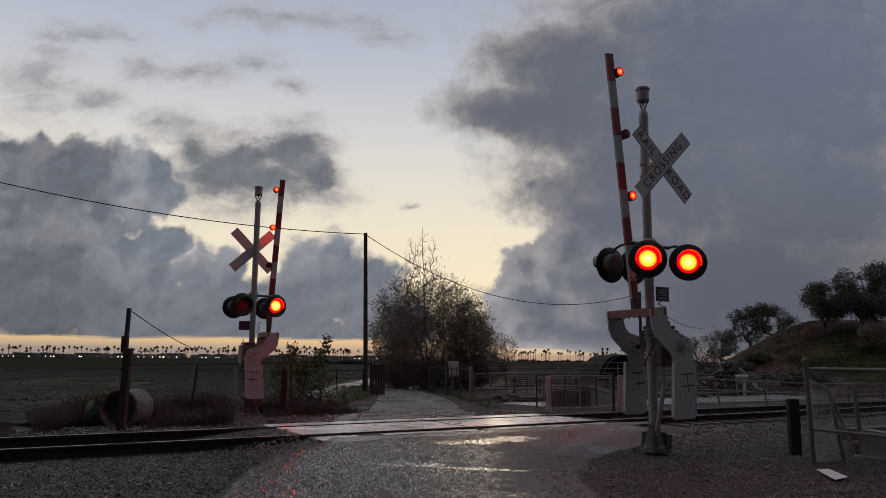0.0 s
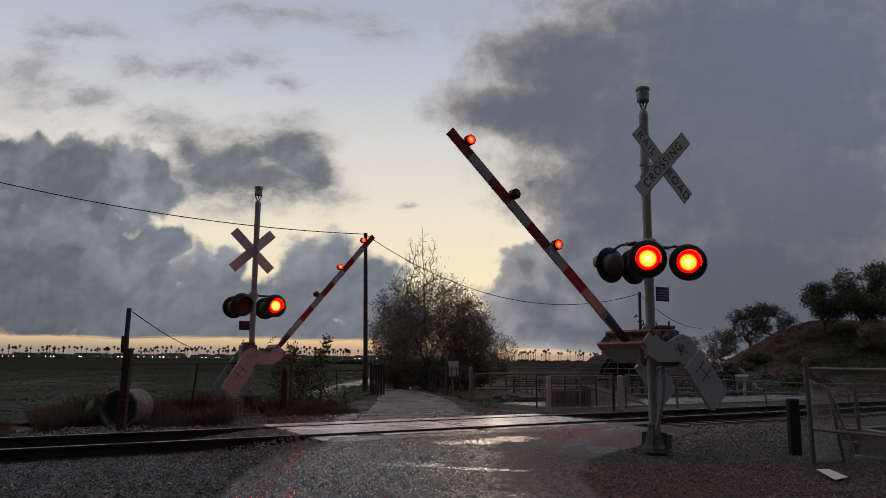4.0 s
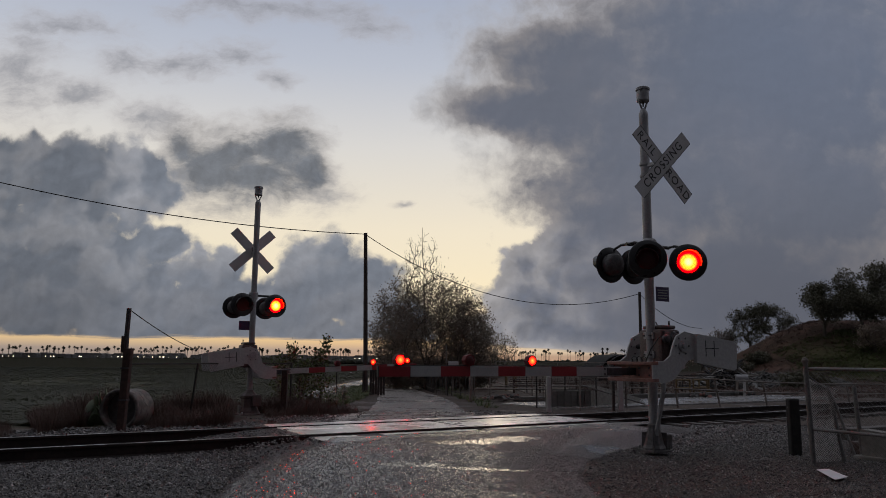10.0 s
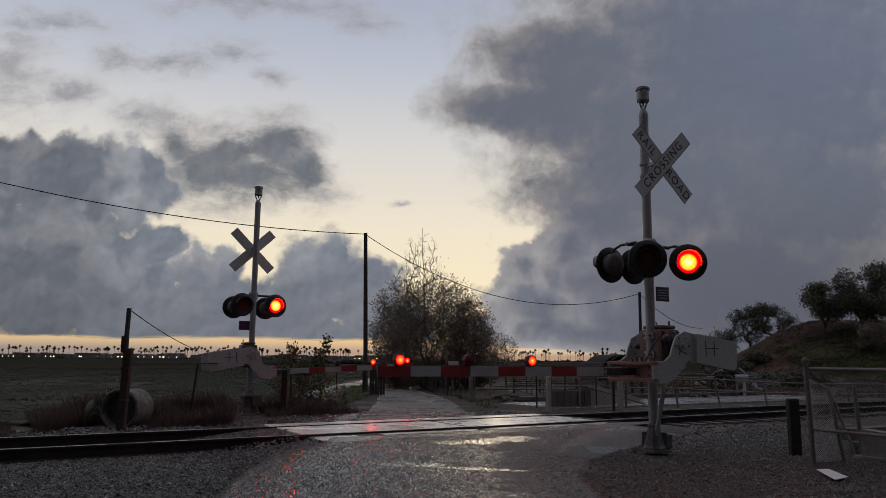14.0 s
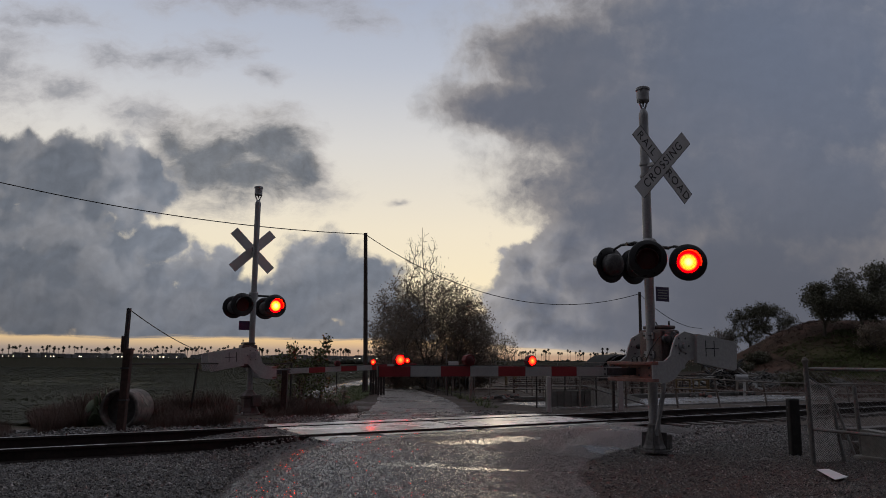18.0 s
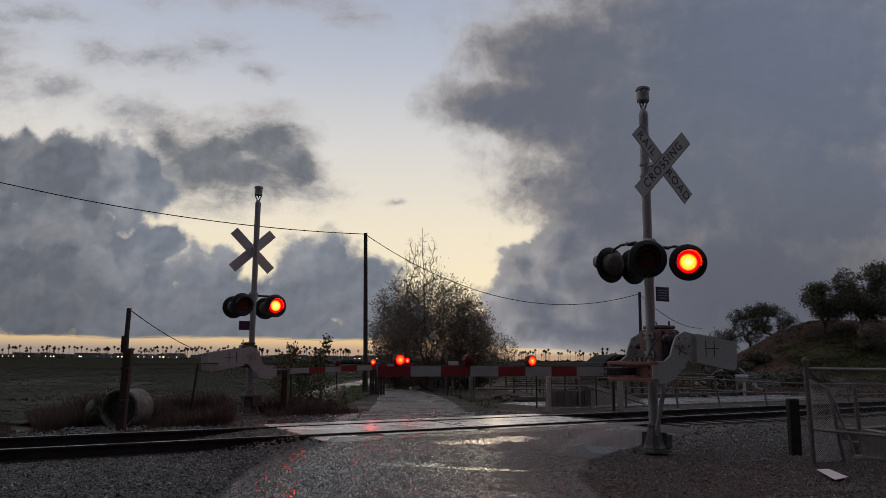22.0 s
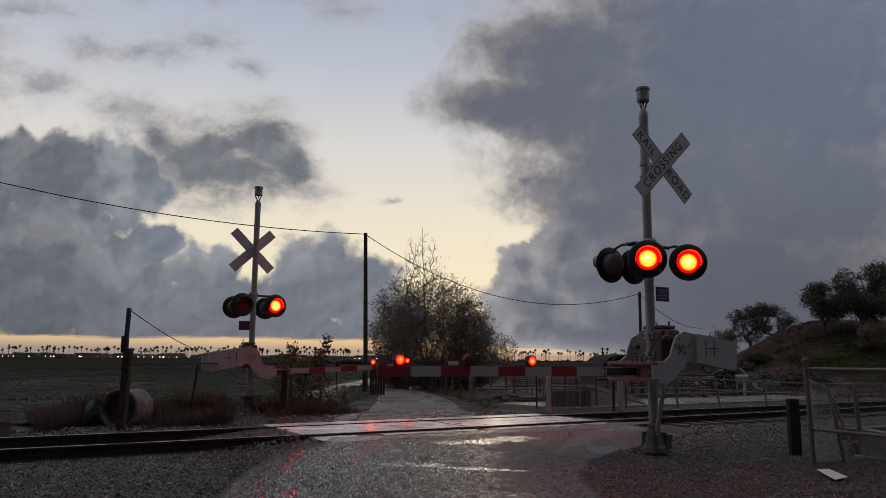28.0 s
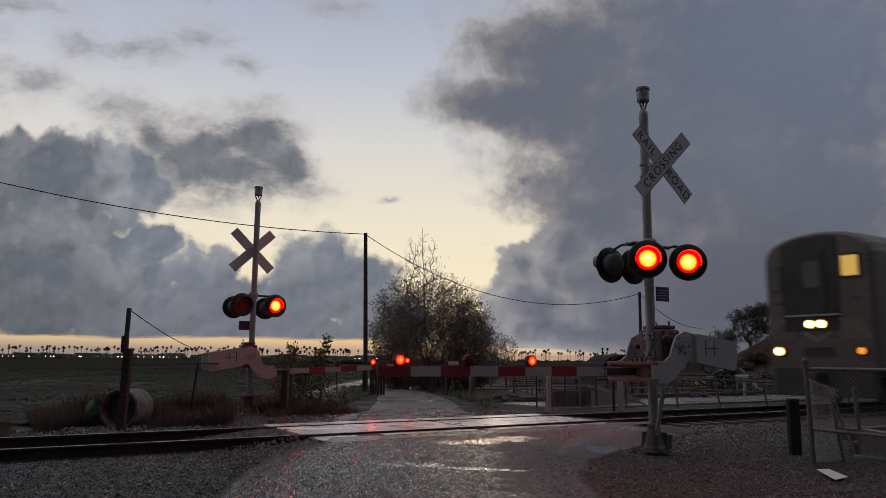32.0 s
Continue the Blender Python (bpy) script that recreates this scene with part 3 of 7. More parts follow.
        # the east is already dark
        c_over = g.mix(g.step(y, 22.0, -50.0), c_over, (0.03, 0.032, 0.042))
        ours = g.step(y, 45.0, 78.0)
        colour = g.mix(ours, c_over, colour)
        alpha = g.math("ADD", g.math("MULTIPLY", ours, alpha), g.math("MULTIPLY", g.math("SUBTRACT", 1.0, ours), 0.9))
        # the far base of the clouds is ragged, in long level streaks
        foot = g.ramp(g.math("ADD", g.math("MULTIPLY", u, 0.01), 0.5), [(0.0, (2.75,) * 3), (0.42, (2.6,) * 3), (0.52, (2.1,) * 3), (0.62, (1.7,) * 3), (0.74, (0.9,) * 3), (0.85, (0.0,) * 3)])
        base = g.noise(g.xyz(g.math("MULTIPLY", u, 0.10), g.math("MULTIPLY", v, 1.3), 0.0), 1.0, 5.0, 0.6)
        alpha = g.math("MULTIPLY", alpha, g.step(g.math("ADD", v, g.math("MULTIPLY", g.math("SUBTRACT", base, 0.5), 1.6)), g.math("SUBTRACT", foot, 0.25), g.math("ADD", foot, 0.3)))
    e = g.node("ShaderNodeEmission")
    g.put(e.inputs[0], colour)
    t = g.node("ShaderNodeBsdfTransparent")
    mixer = g.node("ShaderNodeMixShader")
    g.put(mixer.inputs[0], alpha)
    g.put(mixer.inputs[1], t.outputs[0])
    g.put(mixer.inputs[2], e.outputs[0])
    out = g.node("ShaderNodeOutputMaterial")
    g.put(out.inputs[0], mixer.outputs[0])
    m.cycles.emission_sampling = "NONE"
    return m


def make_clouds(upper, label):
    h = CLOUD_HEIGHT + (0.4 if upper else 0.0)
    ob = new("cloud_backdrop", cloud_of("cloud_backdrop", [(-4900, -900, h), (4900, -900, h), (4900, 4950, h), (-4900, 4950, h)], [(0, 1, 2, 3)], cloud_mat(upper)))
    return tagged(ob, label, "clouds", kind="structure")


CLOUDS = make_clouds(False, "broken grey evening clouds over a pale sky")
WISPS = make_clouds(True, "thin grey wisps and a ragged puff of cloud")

# ---- ground ----
TRACK0 = Vector((-5.725, 9.916, 0.0))
ALONG = Vector((0.8508, 0.5255, 0.0))
ACROSS = Vector((0.5255, -0.8508, 0.0))      # towards the eye
RAIL_Z = 0.17
TRACK_M = Matrix.Translation(TRACK0) @ Matrix.Rotation(math.atan2(ALONG.y, ALONG.x), 4, "Z")   # x along the line, y away from the eye


def track_xy(x, y):
    d = Vector((x, y, 0)) - TRACK0
    return d.dot(ALONG), -d.dot(ACROSS)


def ground_z(x, y):
    """Level ground, a cut bank and hill to the north-east."""
    z = 0.03 * noise.noise((x * 0.35, y * 0.35, 0)) if y > 14 else 0.0
    if x > 14 and y > 42:
        # hill: a bank that climbs to the east, its brow facing the line
        xs = x - 0.45 * max(y - 58, 0)
        fx = min(max((xs - 17.5) / 12.5, 0), 1)
        fy = min(max((y - 44) / 14.0, 0), 1)
        s = fx * fx * (3 - 2 * fx) * fy * fy * (3 - 2 * fy)
        back = 1.0 if y < 130 else max(0.0, 1 - (y - 130) / 150.0)
        right = 1.0 if x < 160 else max(0.0, 1 - (x - 160) / 120.0)
        z += s * back * right * (4.6 + 0.25 * noise.noise((x * 0.12, y * 0.12, 3)) + 0.22 * noise.noise((x * 0.5, y * 0.5, 5)))
    return z


def make_ground():
    def steps(a):
        out = []
        for lo, hi, d in a:
            v = lo
            while v < hi - 1e-6:
                out.append(v)
                v += d
        return out + [a[-1][1]]
    xs = steps([(-4900, -900, 1000), (-900, -100, 200), (-100, -20, 10), (-20, 20, 1.0), (20, 80, 2.0), (80, 300, 20), (300, 900, 200), (900, 4900, 1000)])
    ys = steps([(-900, -100, 200), (-100, -5, 19), (-5, 30, 1.0), (30, 110, 2.0), (110, 300, 15), (300, 900, 100), (900, 4950, 675)])
    verts = [(x, y, ground_z(x, y) - 0.005) for y in ys for x in xs]
    nx = len(xs)
    faces = [(j * nx + i, j * nx + i + 1, (j + 1) * nx + i + 1, (j + 1) * nx + i) for j in range(len(ys) - 1) for i in range(nx - 1)]
    me = cloud_of("ground", verts, faces, EARTH)
    for q in me.polygons:
        q.use_smooth = True
    return tagged(new("ground", me), "damp brown earth with a green field beyond the railway", "ground", kind="structure")


make_ground()


def road_z(x, y):
    """The approach rises to rail level at the crossing."""
    s, q = track_xy(x, y)
    f = min(max((5.2 + q) / 3.4, 0), 1) if q < 0 else min(max((6.0 - q) / 4.2, 0), 1)
    return 0.012 + (RAIL_Z - 0.016) * f * f * (3 - 2 * f)


def ribbon(name, left, right, mat, z_of, n=40, m=14, wobble=0.06, taper=False):
    """A paved strip between two edge lines."""
    def along(line, t):
        k = t * (len(line) - 1)
        i = min(int(k), len(line) - 2)
        return Vector(line[i]).lerp(Vector(line[i + 1]), k - i)
    verts, faces = [], []
    for j in range(n + 1):
        a, b = along(left, j / n), along(right, j / n)
        for i in range(m + 1):
            p = a.lerp(b, i / m)
            z = z_of(p.x, p.y)
            if taper:
                e = min(min(i, m - i) / (0.16 * m), 1.0)
                q = track_xy(p.x, p.y)[1]
                hold = min(max((abs(q) - 1.36) / 0.5, 0), 1)
                z = 0.012 + (z - 0.012) * (1 - hold * (1 - e * e * (3 - 2 * e)))
            if i in (0, m):
                w = wobble * noise.noise((p.x * 2.1, p.y * 2.1, i))
                p = p + (b - a).normalized() * w * 2
                z = -0.03
            verts.append((p.x, p.y, z))
    for j in range(n):
        for i in range(m):
            k = j * (m + 1) + i
            faces.append((k, k + 1, k + m + 2, k + m + 1))
    me = cloud_of(name, verts, faces, mat)
    for q in me.polygons:
        q.use_smooth = True
    return new(name, me)


def on_track(s, q):
    p = TRACK_M @ Vector((s, q, 0))
    return (p.x, p.y)


road = ribbon("road", [(-2.0, -14.0), (-2.1, 3.0), (-2.16, 7.1), (-2.26, 8.4), (-2.3, 9.8), on_track(3.3, -1.9), on_track(3.9, -1.30)],
              [(1.5, -14.0), (1.5, 3.0), (1.56, 7.3), (1.62, 8.6), (2.0, 10.0), on_track(10.4, -2.3), on_track(10.75, -1.30)], ASPHALT, road_z, 90, 40, 0.16, True)
tagged(road, "wet dark asphalt road with shallow puddles", "road", kind="structure")
patch = ribbon("road", [on_track(4.9, -1.75), on_track(4.8, -1.5), on_track(4.7, -1.33)], [on_track(10.2, -1.7), on_track(10.1, -1.5), on_track(10.0, -1.33)], PATCH,
               lambda x, y: road_z(x, y) - 0.012 + 0.016 * min(1.0, (track_xy(x, y)[1] + 1.78) / 0.2), 8, 60, 0.03)
tagged(patch, "rough dark asphalt patch along the crossing panels", "road", kind="structure")
path = ribbon("pavement", [on_track(4.0, 1.33), on_track(5.3, 2.6), (-2.0, 19.2), (-2.15, 22.0), (-2.3, 26.0), (-2.75, 32.0), (-3.25, 39.4), (-3.75, 48.5), (-5.6, 60.0), (-9.0, 72.0)],
              [on_track(10.0, 1.33), on_track(9.0, 2.6), (0.7, 19.3), (0.65, 21.5), (0.1, 26.7), (-0.85, 31.3), (-1.75, 37.3), (-2.7, 47.3), (-4.4, 60.0), (-8.0, 73.0)], PATH, road_z, 90, 12)
tagged(path, "damp asphalt path leading away past a fence", "path", kind="structure")


# wet wheel ruts of the farm track beside the field
def rut_mat():
    m, g, b = shader("muddy_rut_water")
    at = g.node("ShaderNodeTexCoord").outputs["Object"]
    w = g.noise(g.vec("MULTIPLY", at, (1.0, 0.35, 1.0)), 1.3, 6.0, 0.65)
    g.put(b.inputs["Base Color"], g.mix(g.step(w, 0.45, 0.6), (0.10, 0.085, 0.07), (0.03, 0.027, 0.025)))
    g.put(b.inputs["Roughness"], g.step(w, 0.45, 0.56, 0.55, 0.06))
    n = g.node("ShaderNodeBump")
    n.inputs["Distance"].default_value = 0.02
    g.put(n.inputs["Strength"], g.step(w, 0.45, 0.56, 0.6, 0.0))
    g.put(n.inputs["Height"], g.noise(at, 14.0, 5.0))
    g.put(b.inputs["Normal"], n.outputs[0])
    return m


RUT = rut_mat()
farm = ribbon("road", [(-4.6, 20.0), (-5.2, 24.0), (-5.5, 32.0), (-5.2, 43.0), (-4.6, 60.0)], [(-3.2, 20.5), (-3.5, 24.0), (-3.6, 32.0), (-3.5, 43.0), (-3.4, 60.0)], RUT,
              lambda x, y: 0.02 + 0.02 * noise.noise((x * 3, y * 0.8, 1)), 50, 10)
tagged(farm, "muddy farm track with wet wheel ruts beside the field", "track", kind="structure")


# ---- the railway ----
def rail_mesh(length, x0):
    half = [(0.070, 0.0), (0.070, 0.012), (0.012, 0.028), (0.010, 0.125), (0.034, 0.138), (0.036, 0.165), (0.030, 0.172)]
    ring = [(y, z) for y, z in half] + [(-y, z) for y, z in reversed(half)]
    bm = bmesh.new()
    a = [bm.verts.new((x0, y, z)) for y, z in ring]
    b = [bm.verts.new((x0 + length, y, z)) for y, z in ring]
    n = len(ring)
    for i in range(n):
        f = bm.faces.new((a[i], a[(i + 1) % n], b[(i + 1) % n], b[i]))
        f.material_index = 1 if i == 6 else 0
    bm.faces.new(a)
    bm.faces.new(b)
    return mesh_of(bm, "rail")


def make_track():
    t = thing("railway_track", "single railway track with rusty rails on dark wooden ties in crushed stone", "railway track", TRACK_M, kind="structure")
    me = dress(rail_mesh(300.0, -40.0), [RAIL_SIDE, RAIL_TOP])
    for y in (-0.752, 0.752):
        part("rail", me, None, t, at=Matrix.Translation((0, y, RAIL_Z - 0.172)))
    tie = dress(mesh_of(box(0.22, 2.55, 0.16, bevel=0.012), "tie"), TIE_WOOD)
    spike = dress(mesh_of(box(0.16, 0.30, 0.018, bevel=0.004), "tie_plate"), RAIL_SIDE)
    rng = random.Random(4)
    for k in range(-16, 70):
        s = k * 0.53
        if 3.7 < s < 10.1:
            continue
        o = part("tie", tie, None, t, at=pose(s, rng.uniform(-0.03, 0.03), -0.105 if s < 3.7 else -0.026, 0, 0, rng.uniform(-1.5, 1.5)))
        if -8 < s < 24:
            for y in (-0.752, 0.752):
                part("tie_plate", spike, None, o, at=Matrix.Translation((0, y, 0.076)))
    return t


make_track()


def make_panels():
    t = thing("crossing_panels", "wet pale concrete level crossing panels set between the rails", "crossing panels", TRACK_M, kind="structure")
    for (y0, y1) in ((-1.32, -0.80), (-0.66, 0.66), (0.80, 1.32)):
        for (x0, x1) in ((3.92, 6.85), (6.91, 9.86)):
            bm = box(x1 - x0, y1 - y0, 0.16, ((x0 + x1) / 2, (y0 + y1) / 2, RAIL_Z - (0.112 if y1 < 0 else 0.090)), 0.012)
            part("panel", bm, PANEL, t)
    # dark strip added in the open gap, which alone would show pale walls
    for (y0, y1) in ((-1.32, -0.80), (-0.66, 0.66), (0.80, 1.32)):
        part("joint_seal", box(0.055, y1 - y0 - 0.01, 0.10, (6.88, (y0 + y1) / 2, RAIL_Z - 0.06)), MATTE_DARK, t, "dark joint between panels")
    # black flange-way fillers beside each rail head
    for y in (-0.725, 0.725):
        part("filler", box(5.9, 0.10, 0.10, (6.89, y * 0.985, RAIL_Z - 0.09)), BLACK_PAINT, t, "black rubber flangeway filler")
    return t


make_panels()


def make_ramps():
    """Packed gravel that slopes up to the ends of the panels."""
    t = thing("gravel_ramp", "packed dark gravel sloping up to the crossing panels", "gravel ramp", TRACK_M, kind="structure")
    for s0, s1 in ((1.7, 3.925), (12.2, 9.855)):
        for q0, q1 in ((-0.685, 0.685), (0.82, 1.9), (-2.3, -0.82)):
            verts, faces, n, m = [], [], 14, 8
            for i in range(n + 1):
                for j in range(m + 1):
                    f = i / n
                    h = f * f * (3 - 2 * f)
                    side = 1.0 if abs(q0) < 0.7 else 1 - max(0.0, (abs(q0 + (q1 - q0) * j / m) - 1.36) / (0.6 if q0 > 0 else 1.0)) ** 2
                    a = s0 + (s1 + (1.1 if q0 < -1 and s1 > s0 else 0.0) - s0) * f
                    w = 0.35 * noise.noise((j * 0.6, q0 * 3, s0)) * (1 - f)
                    verts.append((a + w, q0 + (q1 - q0) * j / m, -0.03 + (RAIL_Z + 0.006) * h * side + 0.012 * noise.noise((a * 4, j, 2)) * (1 - f)))
            for i in range(n):
                for j in range(m):
                    k = i * (m + 1) + j
                    faces.append((k, k + 1, k + m + 2, k + m + 1))
            part("ramp", cloud_of("ramp", verts, faces, PACKED), None, t)


make_ramps()


# ---- crossing signals with gates ----
LAMP_R = 0.265
ARM_LEN = 4.49
STRIPE = 0.406
A_LAMPS, B_LAMPS, A_SLOW = [], [], []       # lamps that take turns


def lens_mesh(r, thick, mats):
    """A lens with a lit face (+y) and a dark face (-y)."""
    bm = bmesh.new()
    lathe([(r, 0.0), (r * 0.95, thick * 0.5), (r * 0.7, thick * 0.85), (r * 0.35, thick), (0.0, thick * 1.02)], 24, "Y", bm)
    for f in bm.faces:
        f.material_index = 0
    before = set(bm.faces)
    lathe([(r * 1.012, 0.004), (r * 1.012, -0.003), (r * 0.95, -thick * 0.5), (r * 0.7, -thick * 0.85), (r * 0.35, -thick), (0.0, -thick * 1.02)], 24, "Y", bm)
    for f in bm.faces:
        if f not in before:
            f.material_index = 1
    return dress(mesh_of(bm, "lens", True), mats)


BIG_LENS = lens_mesh(0.154, 0.03, [LENS_LIT, LENS_OFF])
BEAM_LENS = lens_mesh(0.154, 0.03, [LENS_BEAM, LENS_OFF])
GATE_LENS = lens_mesh(0.058, 0.018, [GATE_LIT, LENS_OFF])


def flasher_meshes():
    bg = lathe([(0.150, -0.004), (0.150, 0.006), (0.17, 0.006), (LAMP_R - 0.008, 0.0), (LAMP_R, -0.008), (LAMP_R - 0.004, -0.014), (0.17, -0.006), (0.150, -0.004)], 48, "Y")
    back = lathe([(0.160, 0.0), (0.166, -0.06), (0.160, -0.13), (0.125, -0.17), (0.05, -0.185), (0.0, -0.187)], 28, "Y")
    hood = bmesh.new()
    seg = 20
    rows = []
    for r in (0.165, 0.159):
        row = []
        for k in range(seg + 1):
            t = math.radians(-20 + 220 * k / seg)
            depth = 0.25 * (0.62 + 0.38 * math.sin(t)) if math.sin(t) > 0 else 0.155 + 0.2 * math.sin(t)
            x, z = r * math.cos(t), r * math.sin(t)
            row.append((hood.verts.new((x, 0.012, z)), hood.verts.new((x * 1.10, depth, z * 1.09 - 0.02 * depth))))
        rows.append(row)
    for k in range(seg):
        for row in rows:
            hood.faces.new((row[k][0], row[k + 1][0], row[k + 1][1], row[k][1]))
        hood.faces.new((rows[0][k][1], rows[0][k + 1][1], rows[1][k + 1][1], rows[1][k][1]))
    return mesh_of(bg, "background", True), mesh_of(back, "housing", True), mesh_of(hood, "hood", True)


FL_BG, FL_BACK, FL_HOOD = flasher_meshes()


def flasher(sig, at, yaw, turn, lens_shape):
    """One flashing lamp: black background, housing, hood and lens."""
    f = part("flasher", FL_BG, BLACK_PAINT, sig, "round black flashing lamp with a hooded red lens", at=Matrix.Translation(at) @ pose(0, 0, 0, 0, 0, yaw))
    part("housing", FL_BACK, CAST_BASE, f, "dull grey lamp housing")
    part("hood", FL_HOOD, BLACK_PAINT, f)
    lens = part("lens", lens_shape, None, f, "glowing red lens", at=Matrix.Translation((0, -0.005, 0)))
    turn.append(lens)
    return f


def crossbuck(sig, z, y):
    """Two crossed white blades; front towards +y."""
    n = 0.0
    for ang, name in ((-44, "a"), (45, "b")):
        # seen from the front, x runs to the viewer's left
        rot = Matrix.Translation((0, y + (0.012 if name == "b" else 0.0), z)) @ Matrix.Rotation(radians(ang), 4, "Y")
        blade = part("blade", box(1.31, 0.004, 0.228, bevel=0.0015), CROSS_SHEET, sig, "white crossbuck blade with black capitals", at=rot)
        for e in (-1, 1):
            part("border", box(1.30, 0.002, 0.006, (0, 0.003, e * 0.108)), LETTER, blade)
        face = Matrix.Rotation(radians(180), 4, "Z") @ Matrix.Rotation(radians(90), 4, "X")
        if name == "a":
            for txt, x in (("RAIL", 0.40), ("ROAD", -0.38)):
                words(txt, 0.172, LETTER, "lettering", blade, Matrix.Translation((x, 0.003, 0)) @ face)
        else:
            words("CROSSING", 0.178, LETTER, "lettering", blade, Matrix.Translation((0, 0.003, 0)) @ face)
    part("bolt", rod((0, y - 0.02, z), (0, y + 0.03, z), 0.018), DARK_STEEL, sig)
    part("bracket", box(0.05, y, 0.05, (0, y / 2 + 0.01, z + 0.06), 0.005), GREY_PAINT, sig)
    part("bracket", box(0.05, y, 0.05, (0, y / 2 + 0.01, z - 0.06), 0.005), GREY_PAINT, sig)
    part("clamp", rod((0, 0, z - 0.11), (0, 0, z - 0.07), 0.082, seg=20), GREY_PAINT, sig)
    part("clamp", rod((0, 0, z + 0.07), (0, 0, z + 0.11), 0.082, seg=20), GREY_PAINT, sig)


def gate_arm(sig, pivot, length, spread, lamp_list, drop):
    """Everything that swings on the pivot: side arms, counterweights, the striped arm and its lamps. Down = along +x."""
    x0 = length - 8 * STRIPE - 0.36
    arm = part("gate_arm", box(0.36, 0.05, 0.125, (x0 + 0.18, 0, drop), 0.006), WHITE_SHEET, sig, "striped red and white crossing gate arm", at=Matrix.Translation(pivot))
    for k in range(8):
        xa = length - (k + 1) * STRIPE
        h = 0.125 - 0.003 * (7 - k) / 7
        me = box(STRIPE - 0.001, 0.044, h, (xa + STRIPE / 2, 0, drop), 0.003)
        part("red_stripe" if k % 2 == 0 else "white_stripe", me, RED_SHEET if k % 2 == 0 else WHITE_SHEET, arm)
    for x in (x0 + 0.06, x0 + 0.30):
        for z in (drop - 0.035, drop + 0.035):
            part("bolt", rod((x, -0.04, z), (x, 0.04, z), 0.011), DARK_STEEL, arm)
    part("end_cap", box(0.012, 0.052, 0.13, (length + 0.004, 0, drop), 0.003), DARK_STEEL, arm)
    # wire along the top edge to the lamps
    part("lamp_cable", tube([(x0 + 0.1, 0, drop + 0.072), (length - 1.2, 0, drop + 0.068), (length - 0.2, 0, drop + 0.068)], 0.008, 6), CABLE, arm)
    for dx, seq in ((0.26, None), (1.20, lamp_list[0]), (2.12, lamp_list[1])):
        x = length - dx
        c = (x, 0.0, drop + 0.135)
        ring = lathe([(0.058, -0.05), (0.072, -0.045), (0.074, 0.045), (0.058, 0.05), (0.058, -0.05)], 8, "Y", at=c)
        part("gate_lamp", ring, GATE_CASE, arm, "small red gate lamp")
        part("lamp_foot", box(0.04, 0.04, 0.03, (x, 0, drop + 0.07)), DARK_STEEL, arm)
        for face in (0, 1):
            ln = part("gate_lens", GATE_LENS, None, arm, at=Matrix.Translation((c[0], 0.034 - 0.068 * face, c[2])) @ pose(0, 0, 0, 0, 0, 180 * face))
            if seq is not None:
                seq.append(ln)
    # red channel that joins the two side arms
    w = spread
    xm = 0.50
    for dz in (-0.115, 0.115):
        part("channel", box(0.11, 2 * w + 0.04, 0.045, (xm, 0, drop + dz), 0.006), RED_BRACKET, arm, "red-brown steel channel")
    part("channel", box(0.012, 2 * w + 0.02, 0.19, (xm - 0.05, 0, drop), 0.002), RED_BRACKET, arm, "red-brown steel channel")
    for k in range(4):
        for dz in (-0.05, 0.05):
            part("bolt", rod((xm - 0.075, -0.30 + 0.2 * k, drop + dz), (xm - 0.03, -0.30 + 0.2 * k, drop + dz), 0.013, seg=6), DARK_STEEL, arm)
    # coiled lead to the arm's lamps
    coil = [(xm + 0.05 + 0.012 * k, 0.33 + 0.035 * math.cos(k * 0.9), drop + 0.17 + 0.035 * math.sin(k * 0.9)) for k in range(22)]
    part("coiled_lead", tube(coil, 0.007, 6), CABLE, arm)
    part("arm_socket", box(0.50, 0.07, 0.10, (xm + 0.21, 0, drop), 0.008), DARK_STEEL, arm)
    # side arms: hub, bent neck, then the channel end
    low = drop + 0.32
    outline = [(-0.26, 0.16), (-0.05, 0.20), (0.10, 0.13), (0.16, 0.02), (0.22, -0.11 + low * 0.8), (0.32, -0.17 + low), (0.52, -0.185 + low), (0.54, -0.20 + low), (0.54, -0.455 + low), (0.50, -0.47 + low),
               (0.28, -0.46 + low), (0.16, -0.42 + low * 0.9), (0.02, -0.30 + low * 0.6), (-0.10, -0.20), (-0.26, -0.17)]
    # the counterweight hangs straight when the gate stands up
    droop = radians(4.0)
    cw = [(x * math.cos(droop) - z * math.sin(droop), x * math.sin(droop) + z * math.cos(droop))
          for x, z in ((-0.22, 0.185), (-0.94, 0.14), (-0.98, 0.09), (-0.98, -0.24), (-0.94, -0.27), (-0.22, -0.21))]
    for e in (-1, 1):
        y = e * w
        part("side_arm", plate(outline, y - 0.014, y + 0.014), PALE_PAINT, arm, "pale grey bent steel side arm")
        part("hub", lathe([(0.0, 0.0), (0.075, 0.0), (0.075, 0.02), (0.035, 0.024), (0.035, 0.05), (0.0, 0.052)], 20, "Y", at=(0, y + (0.014 if e > 0 else -0.066), 0)), GREY_PAINT, arm)
        for k in range(6):
            t = k * math.tau / 6
            part("bolt", rod((0.12 * math.cos(t), y - 0.022, 0.12 * math.sin(t)), (0.12 * math.cos(t), y + 0.022, 0.12 * math.sin(t)), 0.012, seg=6), DARK_STEEL, arm)
        wy = y + e * 0.045
        part("counterweight", plate(cw, wy - 0.028, wy + 0.028), PALE_PAINT, arm, "pale grey steel counterweight plate")
        # slots and clamp bar on the counterweight
        for sx in (-0.38, -0.54):
            part("slot", box(0.016, 0.060, 0.22, (sx, wy, -0.03)), BLACK_PAINT, arm)
